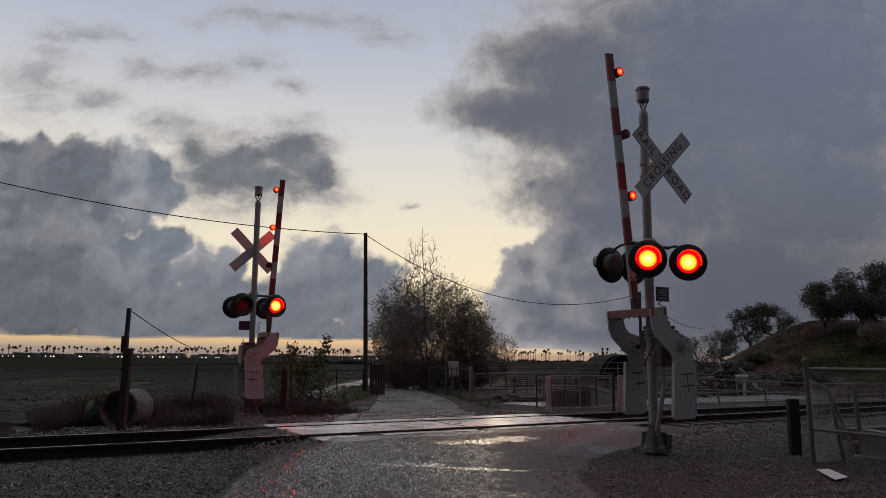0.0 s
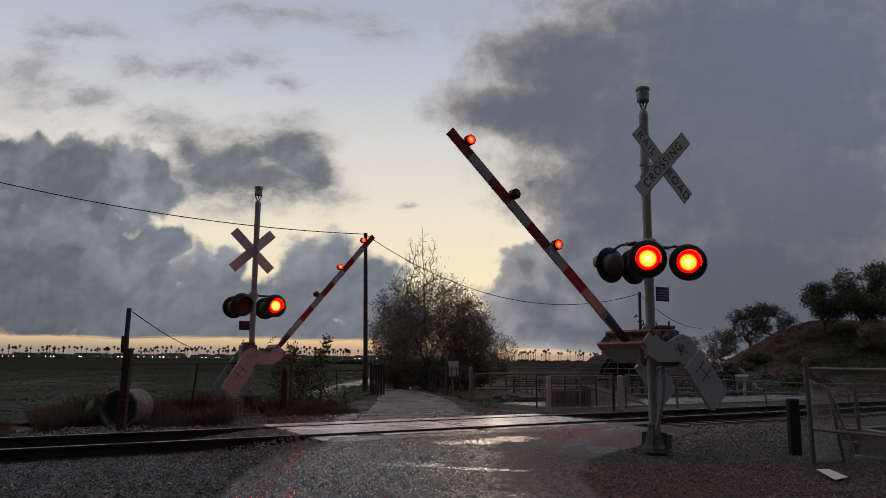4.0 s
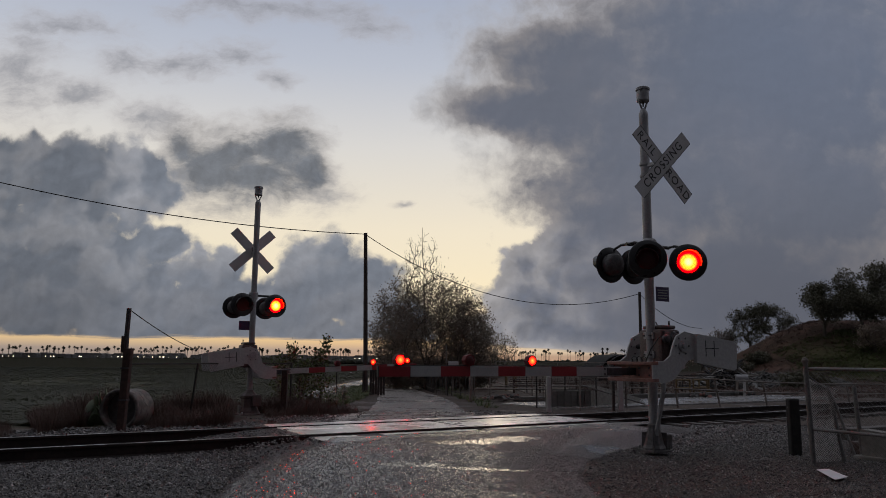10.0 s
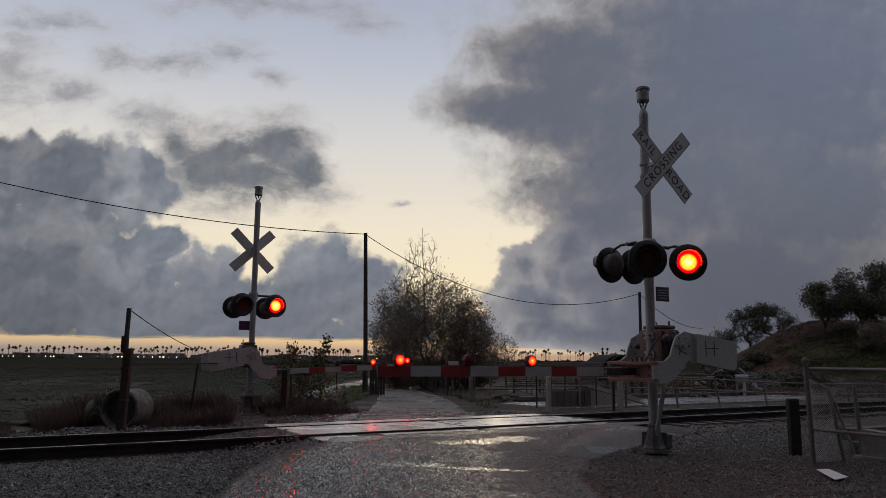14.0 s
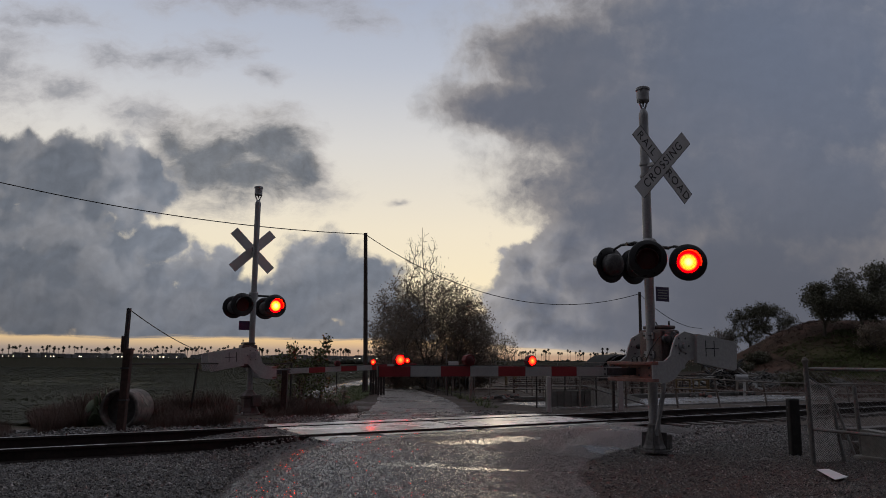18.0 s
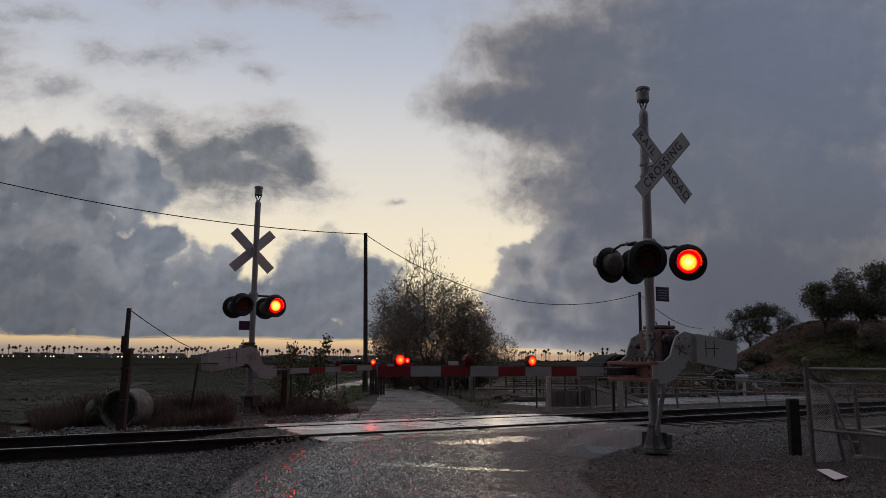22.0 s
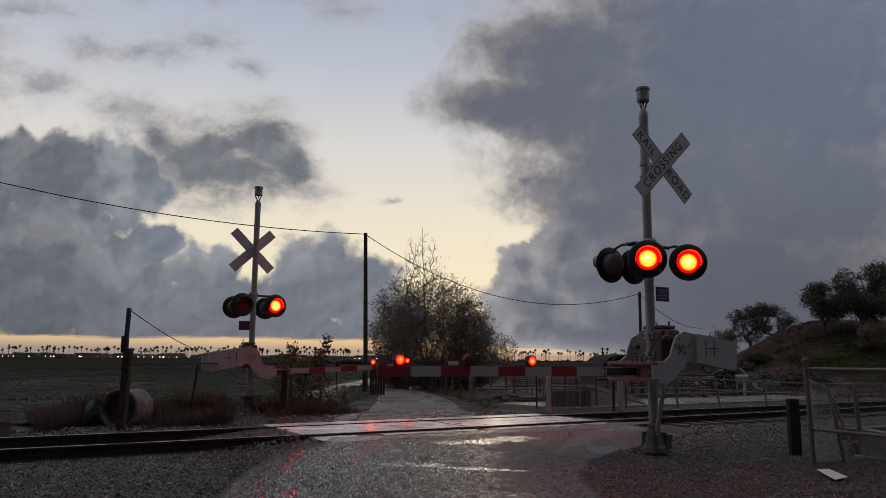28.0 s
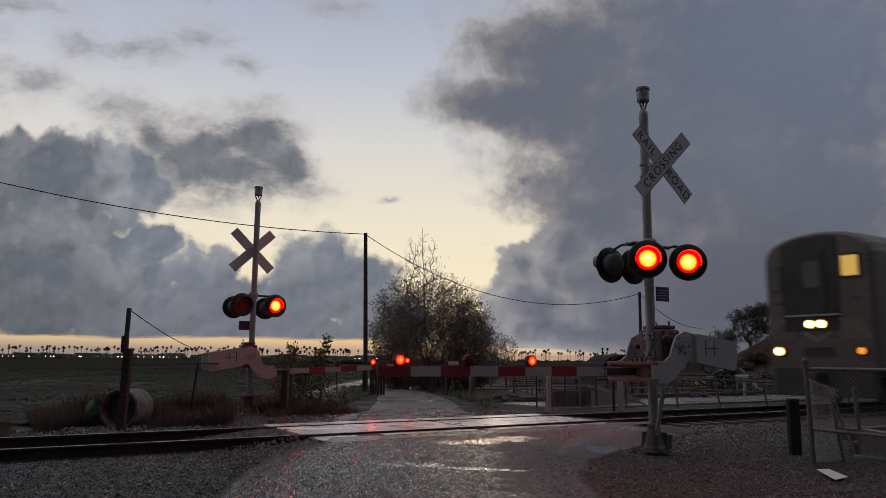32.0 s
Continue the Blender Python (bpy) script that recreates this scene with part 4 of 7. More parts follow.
        part("slot", box(0.26, 0.0605, 0.012, (-0.50, wy, -0.03)), BLACK_PAINT, arm)
    part("axle", rod((0, -w, 0), (0, w, 0), 0.035, seg=14), DARK_STEEL, arm)
    return arm


def signal(m, pivot, length, spread, aims, reach, rear_x, lamp_z, cross_z, top_z, turn_front, drop, label):
    """aims: yaw of the front and of the rear lamps; reach: how far they stand out from the mast."""
    sig = thing("crossing_signal", label, "crossing signal", m, group="crossing signals")
    part("mast", rod((0, 0, 0.25), (0, 0, top_z), 0.067, seg=24), GREY_PAINT, sig, "grey tubular steel mast", smooth=False)
    # cast base with ribs, and its bolts
    part("base", lathe([(0.165, 0.03), (0.165, 0.06), (0.14, 0.10), (0.115, 0.20), (0.085, 0.32), (0.088, 0.34), (0.088, 0.37), (0.068, 0.39)], 10), CAST_BASE, sig, "cast mast base")
    part("base_plate", box(0.34, 0.34, 0.03, (0, 0, 0.02), 0.006), CAST_BASE, sig)
    for k in range(4):
        t = math.tau * (k + 0.5) / 4
        part("base_rib", box(0.10, 0.014, 0.24, (0.12 * math.cos(t), 0.12 * math.sin(t), 0.15), 0.003, Matrix.Rotation(t, 4, "Z")), CAST_BASE, sig)
        part("anchor_bolt", rod((0.2 * math.cos(t), 0.2 * math.sin(t), 0.0), (0.2 * math.cos(t), 0.2 * math.sin(t), 0.09), 0.014, seg=8), GALVANISED, sig)
    part("junction_box", box(0.13, 0.18, 0.20, (-0.17, 0.02, 0.14), 0.02), CAST_BASE, sig, "small grey junction box")
    # bell on top
    part("bell_bracket", lathe([(0.07, -0.03), (0.07, 0.02), (0.066, 0.05), (0.045, 0.10), (0.036, 0.12), (0.0, 0.122)], 16, at=(0, 0, top_z)), GREY_PAINT, sig)
    for e in (-1, 1):
        part("bell_strap", rod((0.024 * e, 0, top_z + 0.112), (0.082 * e, 0, top_z + 0.245), 0.015, seg=8), GREY_PAINT, sig)
    part("bell_bolt", rod((0, 0, top_z + 0.16), (0, 0, top_z + 0.245), 0.012, seg=8), DARK_STEEL, sig)
    part("bell", lathe([(0.0, 0.235), (0.086, 0.235), (0.092, 0.25), (0.092, 0.40), (0.104, 0.407), (0.104, 0.438), (0.095, 0.45), (0.0, 0.455)], 24, at=(0, 0, top_z)), GREY_PAINT, sig, "grey cylindrical warning bell")
    crossbuck(sig, cross_z, 0.36)
    # lamp arm
    part("lamp_arm", tube([(-0.40, 0, lamp_z + 0.26), (0.0, 0, lamp_z + 0.27), (0.40, 0, lamp_z + 0.26)], 0.026), BLACK_PAINT, sig)
    part("arm_clamp", lathe([(0.0, -0.09), (0.10, -0.09), (0.105, 0.06), (0.08, 0.09), (0.0, 0.09)], 16, at=(0, 0.03, lamp_z + 0.27)), GREY_PAINT, sig)
    for e in (-1, 1):
        for f, yaw, out in ((1, aims[0], reach[0]), (-1, aims[1], reach[1])):
            at = Vector((e * 0.375 if f > 0 else rear_x[(e + 1) // 2], f * out, lamp_z))
            group = (A_SLOW if turn_front else A_LAMPS) if (e > 0) == turn_front else B_LAMPS
            # rear lamps outside the B group get the overbright lens
            flasher(sig, at, yaw, group, BEAM_LENS if f < 0 and group is not B_LAMPS else BIG_LENS)
            q = Matrix.Rotation(radians(yaw), 3, "Z") @ Vector((0, -0.10, 0))
            part("lamp_stem", tube([(at.x, 0, lamp_z + 0.26), (at.x, f * 0.14, lamp_z + 0.265), (at.x + q.x, at.y + q.y, lamp_z + 0.22), (at.x + q.x, at.y + q.y, lamp_z + 0.13)], 0.02), BLACK_PAINT, sig)
    # notice plate
    pl = part("notice_plate", box(0.25, 0.004, 0.21, (-0.175, 0.075, lamp_z - 0.44), 0.002), BLUE_PLATE, sig, "small dark blue notice plate with rows of writing")
    for k in range(4):
        part("text_bar", box(0.19 - 0.03 * (k % 2), 0.002, 0.014, (-0.175, 0.079, lamp_z - 0.385 - 0.038 * k)), WHITE_SHEET, pl)
    # gate machine
    px, py, pz = pivot
    part("gate_machine", box(0.36, 0.46, 0.52, (px - 0.02, 0.0, pz - 0.02), 0.05), MACHINE, sig, "grey cast gate machine housing")
    part("machine_cover", box(0.30, 0.50, 0.34, (px - 0.04, 0.0, pz + 0.02), 0.04), MACHINE, sig)
    part("machine_lid", box(0.26, 0.40, 0.05, (px - 0.02, 0.0, pz + 0.27), 0.02), MACHINE, sig)
    part("mount", box(0.24, 0.20, 0.10, (px / 2, 0.0, pz - 0.12), 0.01), GREY_PAINT, sig)
    part("mount", box(0.24, 0.20, 0.10, (px / 2, 0.0, pz + 0.15), 0.01), GREY_PAINT, sig)
    for dz in (-0.12, 0.15):
        part("clamp", rod((0, 0, pz + dz - 0.05), (0, 0, pz + dz + 0.05), 0.085, seg=20), GREY_PAINT, sig)
        for e in (-1, 1):
            part("bolt", rod((0.09, e * 0.06, pz + dz), (-0.1, e * 0.06, pz + dz), 0.014, seg=8), DARK_STEEL, sig)
    part("crank_hub", lathe([(0.0, 0.0), (0.06, 0.0), (0.06, 0.05), (0.045, 0.07), (0.0, 0.075)], 16, "Y", at=(px + 0.10, 0.24, pz + 0.10)), DARK_STEEL, sig, "dark round crank hub")
    part("elbow_pipe", tube([(px + 0.02, 0.27, pz - 0.2), (px + 0.02, 0.28, pz + 0.12), (px - 0.02, 0.27, pz + 0.18), (px - 0.08, 0.24, pz + 0.19)], 0.024), DARK_STEEL, sig)
    part("vent_cap", rod((px - 0.12, 0.1, pz + 0.28), (px - 0.12, 0.1, pz + 0.36), 0.012, seg=8), DARK_STEEL, sig)
    part("lifting_eye", tube([(px + 0.05, 0.05, pz + 0.29), (px + 0.05, 0.02, pz + 0.34), (px + 0.05, -0.03, pz + 0.34), (px + 0.05, -0.06, pz + 0.29)], 0.009, 6), DARK_STEEL, sig)
    for ex in (-0.15, 0.11):
        for ez in (-0.22, 0.2):
            part("bolt", rod((px + ex, 0.22, pz + ez), (px + ex, 0.245, pz + ez), 0.014, seg=6), DARK_STEEL, sig)
    part("conduit", tube([(px + 0.08, 0.16, pz - 0.2), (px + 0.09, 0.17, pz - 0.6), (px + 0.14, 0.14, pz - 0.9), (px + 0.16, 0.08, 0.3), (px + 0.15, 0.05, 0.0)], 0.034), GREY_PAINT, sig, "thick grey flexible conduit")
    part("conduit", tube([(px - 0.1, 0.24, pz + 0.2), (0.05, 0.22, pz + 0.12), (0.14, 0.14, pz - 0.05), (0.2, 0.06, pz - 0.28)], 0.009, 6), CABLE, sig)
    return sig, gate_arm(sig, pivot, length, spread, (A_LAMPS, B_LAMPS) if turn_front else (B_LAMPS, A_LAMPS), drop)


NEAR_M = pose(2.985, 10.62, 0.04, 0, 0, 206.6)
FAR_M = pose(-4.46, 17.40, -0.03, 0, 0, 26.6)
NEAR, NEAR_ARM = signal(NEAR_M, (-0.135, 0.0, 1.465), ARM_LEN - 0.18, 0.45, (-37, 180), (0.40, 0.40), (-0.06, 0.375), 2.652, 4.045, 4.87, True, -0.355,
                        "grey steel crossing signal with crossbuck, red flashers and striped gate")
FAR, FAR_ARM = signal(FAR_M, (-0.06, 0.0, 1.39), 4.28, 0.45, (0, 187), (0.40, 0.60), (-0.375, 0.375), 2.52, 3.90, 4.97, False, -0.41,
                      "grey steel crossing signal with gate across the tracks, crossbuck turned away")

part("cast_foot", lathe([(0.0, -0.02), (0.30, -0.02), (0.30, 0.05), (0.24, 0.08), (0.235, 0.12), (0.20, 0.20), (0.185, 0.40), (0.20, 0.42), (0.20, 0.47), (0.13, 0.53), (0.075, 0.60)], 8), MACHINE, FAR, "flared grey cast foot")
part("junction_box", box(0.20, 0.16, 0.26, (0.12, -0.20, 0.36), 0.02), MACHINE, FAR, "small grey junction box")
for k in range(4):
    part("anchor_bolt", rod((0.27 * math.cos(0.8 + k * 1.57), 0.27 * math.sin(0.8 + k * 1.57), 0.03), (0.27 * math.cos(0.8 + k * 1.57), 0.27 * math.sin(0.8 + k * 1.57), 0.11), 0.022, seg=8), PALE_PAINT, FAR)

# ---- what moves ----
NEAR_SWING = [(0.0, 84.60), (1.4, 84.60), (1.5, 84.50), (1.6, 83.89), (1.7, 82.25), (2.0, 74.90), (2.5, 63.88), (3.0, 56.03), (3.5, 49.29), (4.5, 37.55), (5.5, 26.53), (6.0, 21.63), (6.5, 17.45), (7.0, 13.57), (7.5, 10.26),
              (8.0, 7.40), (8.5, 4.64), (9.0, 2.35), (9.5, 0.20), (9.6, 0.00), (9.7, 0.00), (10.0, 0.00), (32.0, 0.00)]
FAR_SWING = [(0.0, 87.0), (1.25, 87.0), (1.35, 86.9), (1.5, 86.1), (2.0, 78.0), (2.5, 71.0), (3.0, 64.0), (3.5, 57.0), (4.5, 44.8), (5.5, 33.8), (6.0, 28.6), (7.0, 19.3), (7.5, 14.8), (8.0, 10.7), (8.5, 7.1),
             (9.0, 5.0), (9.5, 3.5), (9.9, 2.6), (10.0, 2.5), (10.1, 2.5), (10.4, 2.5), (32.0, 2.5)]
TRAIN = []


def flash_rows(first_on, on_at, off_at, base):
    """Turn a lens: 0 degrees shows its lit face, 180 its dark one. The cycle is 4/3 s."""
    rows, state = [(0.0, 0.0 if first_on else 180.0)], first_on
    events = []
    for k in range(-1, 25):
        events += [(k * 4 / 3 + on_at, True), (k * 4 / 3 + off_at, False)]
    for t, on in sorted(events):
        if t <= 0.03 or t > 32.01 or on == state:
            continue
        a, b = (180.0, 0.0) if on else (0.0, 180.0)
        t0 = t if not on else t - 0.1
        if t0 < rows[-1][0] + 0.02:
            t0 = rows[-1][0] + 0.034
        for hold in (0.20, 0.04):
            if t0 - hold > rows[-1][0] + 0.02:
                rows.append((t0 - hold, a))
        for i in range(4):
            if t0 + i / 30 <= 32.0:
                rows.append((t0 + i / 30, a + (b - a) * i / 3))
        for hold in (0.14, 0.30):
            if t0 + hold < 31.9:
                rows.append((t0 + hold, b))
        state = on
    if rows[-1][0] < 31.97:
        rows.append((32.0, rows[-1][1]))
    return [(t, base @ pose(0, 0, 0, 0, 0, a)) for t, a in rows]


def motions():
    # the upper sheet drifts faster than the lower
    for sheet, dx, dy in ((CLOUDS, -2.2, -3.9), (WISPS, -5.5, -8.7)):
        walk(sheet, [(t, Matrix.Translation((dx * t / 32, dy * t / 32, 0))) for t in (0, 8, 16, 24, 32)])
    for arm, swing in ((NEAR_ARM, NEAR_SWING), (FAR_ARM, FAR_SWING)):
        base = arm.matrix_basis.translation.copy()
        walk(arm, [(t, Matrix.Translation(base) @ pose(0, 0, 0, 0, -a, 0)) for t, a in swing])
    for lens in A_SLOW:
        walk(lens, flash_rows(True, 0.80, 0.02, lens.matrix_basis.copy()))
    for lens in A_LAMPS:
        walk(lens, flash_rows(False, 0.80, -0.11, lens.matrix_basis.copy()))
    for lens in B_LAMPS:
        walk(lens, flash_rows(True, 0.0, 0.70, lens.matrix_basis.copy()))
    for car in TRAIN:
        # 23 metres a second towards the crossing
        walk(car, [(t, TRACK_M @ Matrix.Translation((18.4 + 23.0 * (32 - t), 0, RAIL_Z))) for t in (0, 8, 16, 24, 28, 30, 31, 31.5, 32, 32.5)])


# ---- loose stone, field and brush ----
def scatter(name, shapes, places, mat, label, category):
    """Many small pieces joined: places are rows x, y, z, size, turn."""
    V, F, n = [], [], 0
    for k, (x, y, z, s, a, tilt) in enumerate(places):
        v, f = shapes[k % len(shapes)]
        c, d = math.cos(a), math.sin(a)
        ct, st = math.cos(tilt), math.sin(tilt)
        q = v * s
        q = np.stack([q[:, 0], q[:, 1] * ct - q[:, 2] * st, q[:, 1] * st + q[:, 2] * ct], 1)
        V.append(np.stack([q[:, 0] * c - q[:, 1] * d + x, q[:, 0] * d + q[:, 1] * c + y, q[:, 2] + z], 1))
        F.append(f + n)
        n += len(v)
    V, F = np.concatenate(V), np.concatenate(F)
    me = bpy.data.meshes.new(name)
    me.vertices.add(len(V))
    me.vertices.foreach_set("co", V.astype(np.float32).ravel())
    w = F.shape[1]
    me.loops.add(F.size)
    me.loops.foreach_set("vertex_index", F.ravel().astype(np.int32))
    me.polygons.add(len(F))
    me.polygons.foreach_set("loop_start", np.arange(0, F.size, w, dtype=np.int32))
    me.polygons.foreach_set("loop_total", np.full(len(F), w, dtype=np.int32))
    me.polygons.foreach_set("use_smooth", np.zeros(len(F), dtype=bool))
    me.update(calc_edges=True)
    dress(me, mat)
    return tagged(new(name, me), label, category, kind="stuff")


def rock_shapes(count, rng):
    out = []
    for _ in range(count):
        bm = bmesh.new()
        bmesh.ops.create_icosphere(bm, subdivisions=1, radius=1.0)
        sx, sy, sz = rng.uniform(0.8, 1.3), rng.uniform(0.55, 1.0), rng.uniform(0.45, 0.85)
        for v in bm.verts:
            k = rng.uniform(0.72, 1.15)
            v.co = Vector((v.co.x * sx, v.co.y * sy, v.co.z * sz)) * k
        bm.verts.ensure_lookup_table()
        V = np.array([v.co[:] for v in bm.verts])
        F = np.array([[v.index for v in f.verts] for f in bm.faces])
        bm.free()
        out.append((V, F))
    return out


def road_edge_left(y):
    return float(np.interp(y, [3, 7.1, 8.4, 9.8, 11.4, 12.5], [-2.1, -2.16, -2.26, -2.3, -2.1, -1.9]))


def road_edge_right(y):
    return float(np.interp(y, [3, 7.3, 8.6, 10.0, 12.0, 13.6, 14.6], [1.5, 1.56, 1.62, 2.0, 3.0, 4.2, 4.6]))


def stones(west):
    rng = random.Random(11 if west else 12)
    rows = []

    def drop(x, y, lo, hi, z=0.0):
        s = rng.uniform(lo, hi) * (1.5 if rng.random() < 0.08 else 1.0)
        rows.append((x, y, z + s * rng.uniform(-0.15, 0.5), s, rng.uniform(0, 6.28), rng.uniform(-0.9, 0.9)))

    for _ in range(90000 if west else 0):      # west shoulder, nearest the eye
        x, y = rng.uniform(-8.0, -1.9), rng.uniform(5.6, 12.2)
        s, q = track_xy(x, y)
        if q > -0.85 or x > road_edge_left(y) + rng.gauss(-0.05, 0.16):
            continue
        drop(x, y, 0.008, 0.018)
    for _ in range(0 if west else 80000):      # east shoulder
        x, y = rng.uniform(1.5, 8.5), rng.uniform(5.8, 15.5)
        s, q = track_xy(x, y)
        if q > -0.85 or x < road_edge_right(y) - rng.gauss(-0.05, 0.16):
            continue
        if q > -1.30 and abs(s - 0.53 * round(s / 0.53)) < 0.12 and rng.random() < 0.9:    # the tie ends lie bare
            continue
        far = min(max((q + 4.2) / 2.4, 0), 1)
        if far > 0.5 and rng.random() < 0.45:
            continue
        drop(x, y, 0.005 + 0.012 * far, 0.013 + 0.021 * far)
    for _ in range(0 if west else 16000):      # between and beyond the rails
        s, q = rng.uniform(-7, 30), rng.uniform(-1.4, 2.5)
        if 3.75 < s < 10.05 and q < 1.5:
            continue
        if 3.6 < s < 10.4 and q > 1.3:
            continue
        if abs(q - 0.752) < 0.06 or abs(q + 0.752) < 0.06 or (s > 10 and q < -0.7 and abs(s - 0.53 * round(s / 0.53)) < 0.12):
            continue
        x, y = on_track(s, q)
        drop(x, y, 0.018, 0.034, -0.02)
    for _ in range(0 if west else 6000):       # on the gravel ramp west of the panels
        s, q = rng.uniform(0.8, 3.85), rng.uniform(-2.35, 1.9)
        if abs(abs(q) - 0.752) < 0.07:
            continue
        f = min(max((s - 1.7) / 2.2, 0), 1)
        if rng.random() < f * 0.55:
            continue
        x, y = on_track(s, q)
        drop(x, y, 0.008, 0.02, -0.02 + 0.17 * f * f * (3 - 2 * f) * (1 - max(0.0, (-q - 1.36) / 1.0) ** 2 if q < 0 else 1.0 if q < 1.36 else 0.3))
    for _ in range(0 if west else 3800):       # dirt and stones behind the panels
        s, q = rng.uniform(3.6, 11.5), 1.36 + abs(rng.gauss(0, 0.8))
        x, y = on_track(s, q)
        if -2.0 < x < 0.7 and rng.random() < 0.9:
            continue
        drop(x, y, 0.008, 0.022, road_z(x, y) * (1.0 if 4.2 < s < 9.6 else 0.3))
    for _ in range(0 if west else 3000):       # at the foot of the far signal
        s, q = rng.uniform(-1.0, 4.6), rng.uniform(1.8, 3.6)
        x, y = on_track(s, q)
        drop(x, y, 0.02, 0.038, 0.0)
    return rows


def chip_shapes(count, rng):
    """Sharp little stones of eight faces."""
    out = []
    F = np.array([(0, 1, 4), (1, 2, 4), (2, 3, 4), (3, 0, 4), (1, 0, 5), (2, 1, 5), (3, 2, 5), (0, 3, 5)])
    for _ in range(count):
        V = np.array([(1, 0, 0), (0, 1, 0), (-1, 0, 0), (0, -1, 0), (0, 0, 1), (0, 0, -1)], dtype=float)
        V *= np.array([[rng.uniform(0.7, 1.35) for _ in range(3)] for _ in range(6)]) * np.array([1.1, 0.9, 0.75])
        V += np.array([[rng.uniform(-0.25, 0.25) for _ in range(3)] for _ in range(6)])
        out.append((V, F))
    return out


CHIPS = chip_shapes(12, random.Random(6))
scatter("ballast_stones", CHIPS, stones(True), GRAVEL, "grey crushed ballast stones beside the asphalt road", "gravel")
scatter("ballast_stones", CHIPS, stones(False), GRAVEL, "small grey crushed stones around the track and signals", "gravel")


def road_chips():
    rng = random.Random(13)
    rows = []
    for _ in range(46000):
        y = 5.8 + 7.0 * rng.random() ** 1.3
        x = rng.uniform(road_edge_left(y) + 0.05, road_edge_right(y) - 0.05)
        if track_xy(x, y)[1] > -1.85:
            continue
        e = min(x - road_edge_left(y), road_edge_right(y) - x)
        big = rng.random() < (0.10 if e < 0.5 else 0.012)
        s = rng.uniform(0.008, 0.015) if big else rng.uniform(0.0035, 0.0085)
        rows.append((x, y, road_top(x, y) + (0.3 if big else 0.15) * s, s, rng.uniform(0, 6.28), rng.uniform(-0.4, 0.4)))
    return rows


def road_top(x, y):
    l, r = road_edge_left(y), road_edge_right(y)
    e = min(max(min(x - l, r - x) / (0.16 * (r - l)), 0), 1)
    q = track_xy(x, y)[1]
    hold = min(max((abs(q) - 1.36) / 0.5, 0), 1)
    return 0.012 + (road_z(x, y) - 0.012) * (1 - hold * (1 - e * e * (3 - 2 * e)))


scatter("road_chips", CHIPS, road_chips(), CHIP, "loose wet stone chips on the asphalt", "gravel")


def blade_shapes(count, rng, blades, height, spread, width):
    """Tufts of narrow blades, two quads each."""
    out = []
    for _ in range(count):
        V, F = [], []
        for _ in range(blades):
            a, lean, h = rng.uniform(0, 6.28), rng.uniform(0.1, spread), height * rng.uniform(0.5, 1.0)
            bx, by = rng.uniform(-0.35, 0.35) * spread, rng.uniform(-0.35, 0.35) * spread
            dx, dy = math.cos(a) * lean, math.sin(a) * lean
            px, py = -math.sin(a) * width, math.cos(a) * width
            k = len(V)
            V += [(bx - px, by - py, 0), (bx + px, by + py, 0), (bx + dx * 0.4 + px, by + dy * 0.4 + py, h * 0.6), (bx + dx * 0.4 - px, by + dy * 0.4 - py, h * 0.6),
                  (bx + dx + px * 0.3, by + dy + py * 0.3, h), (bx + dx - px * 0.3, by + dy - py * 0.3, h)]
            F += [(k, k + 1, k + 2, k + 3), (k + 3, k + 2, k + 4, k + 5)]
        out.append((np.array(V, dtype=float), np.array(F)))
    return out


def crop_rows():
    rng = random.Random(21)
    rows = []
    while len(rows) < 26000:
        y = 14.4 + 77 * rng.random() ** 1.7
        x = rng.uniform(-0.66 * y - 3, -5.6 if y > 16.5 else -7.0)
        s, q = track_xy(x, y)
        if q < 4.0:
            continue
        if noise.noise((x * 0.25, y * 0.12, 9)) < -0.15 and rng.random() < 0.75:
            continue
        rows.append((x, y, ground_z(x, y) - 0.01, rng.uniform(0.6, 1.3) * (1 + y * 0.008), rng.uniform(0, 6.28), 0.0))
    return rows


scatter("crop_plants", blade_shapes(6, random.Random(2), 14, 0.065, 0.26, 0.009), crop_rows(), LEAF_CROP, "low green crop plants covering the field", "crop")


def brush_rows(count, s0, s1, q0, q1, lo, hi, seed):
    rng = random.Random(seed)
    rows = []
    for _ in range(count):
        s, q = rng.uniform(s0, s1), rng.uniform(q0, q1)
        x, y = on_track(s, q)
        if y < 17.6 and abs(x + 4.46 * y / 17.4) < 0.38:
            continue
        if y < 14.6 and -6.75 < x < -5.35:
            continue
        f = 0.55 + 0.8 * max(0.0, noise.noise((x * 0.9, y * 0.9, seed)) + 0.35)
        rows.append((x, y, ground_z(x, y) - 0.02, rng.uniform(lo, hi) * f, rng.uniform(0, 6.28), rng.uniform(-0.15, 0.15)))
    return rows


DRY = blade_shapes(8, random.Random(3), 20, 1.0, 0.55, 0.0034)
scatter("dry_brush", DRY, brush_rows(4600, -13.0, 0.2, 1.9, 4.6, 0.13, 0.34, 7), STALK, "reddish-brown dry brush behind the rails", "brush")
scatter("dry_brush", DRY, brush_rows(4600, 0.6, 4.4, 3.0, 6.4, 0.26, 0.60, 8), STALK, "reddish-brown dry brush along the wire fence", "brush")
scatter("dry_brush", DRY, brush_rows(1900, 4.6, 7.2, 4.4, 7.6, 0.20, 0.46, 9), STALK, "reddish-brown dry brush beside the farm track", "brush")
WEED = blade_shapes(5, random.Random(6), 12, 0.16, 0.2, 0.008)


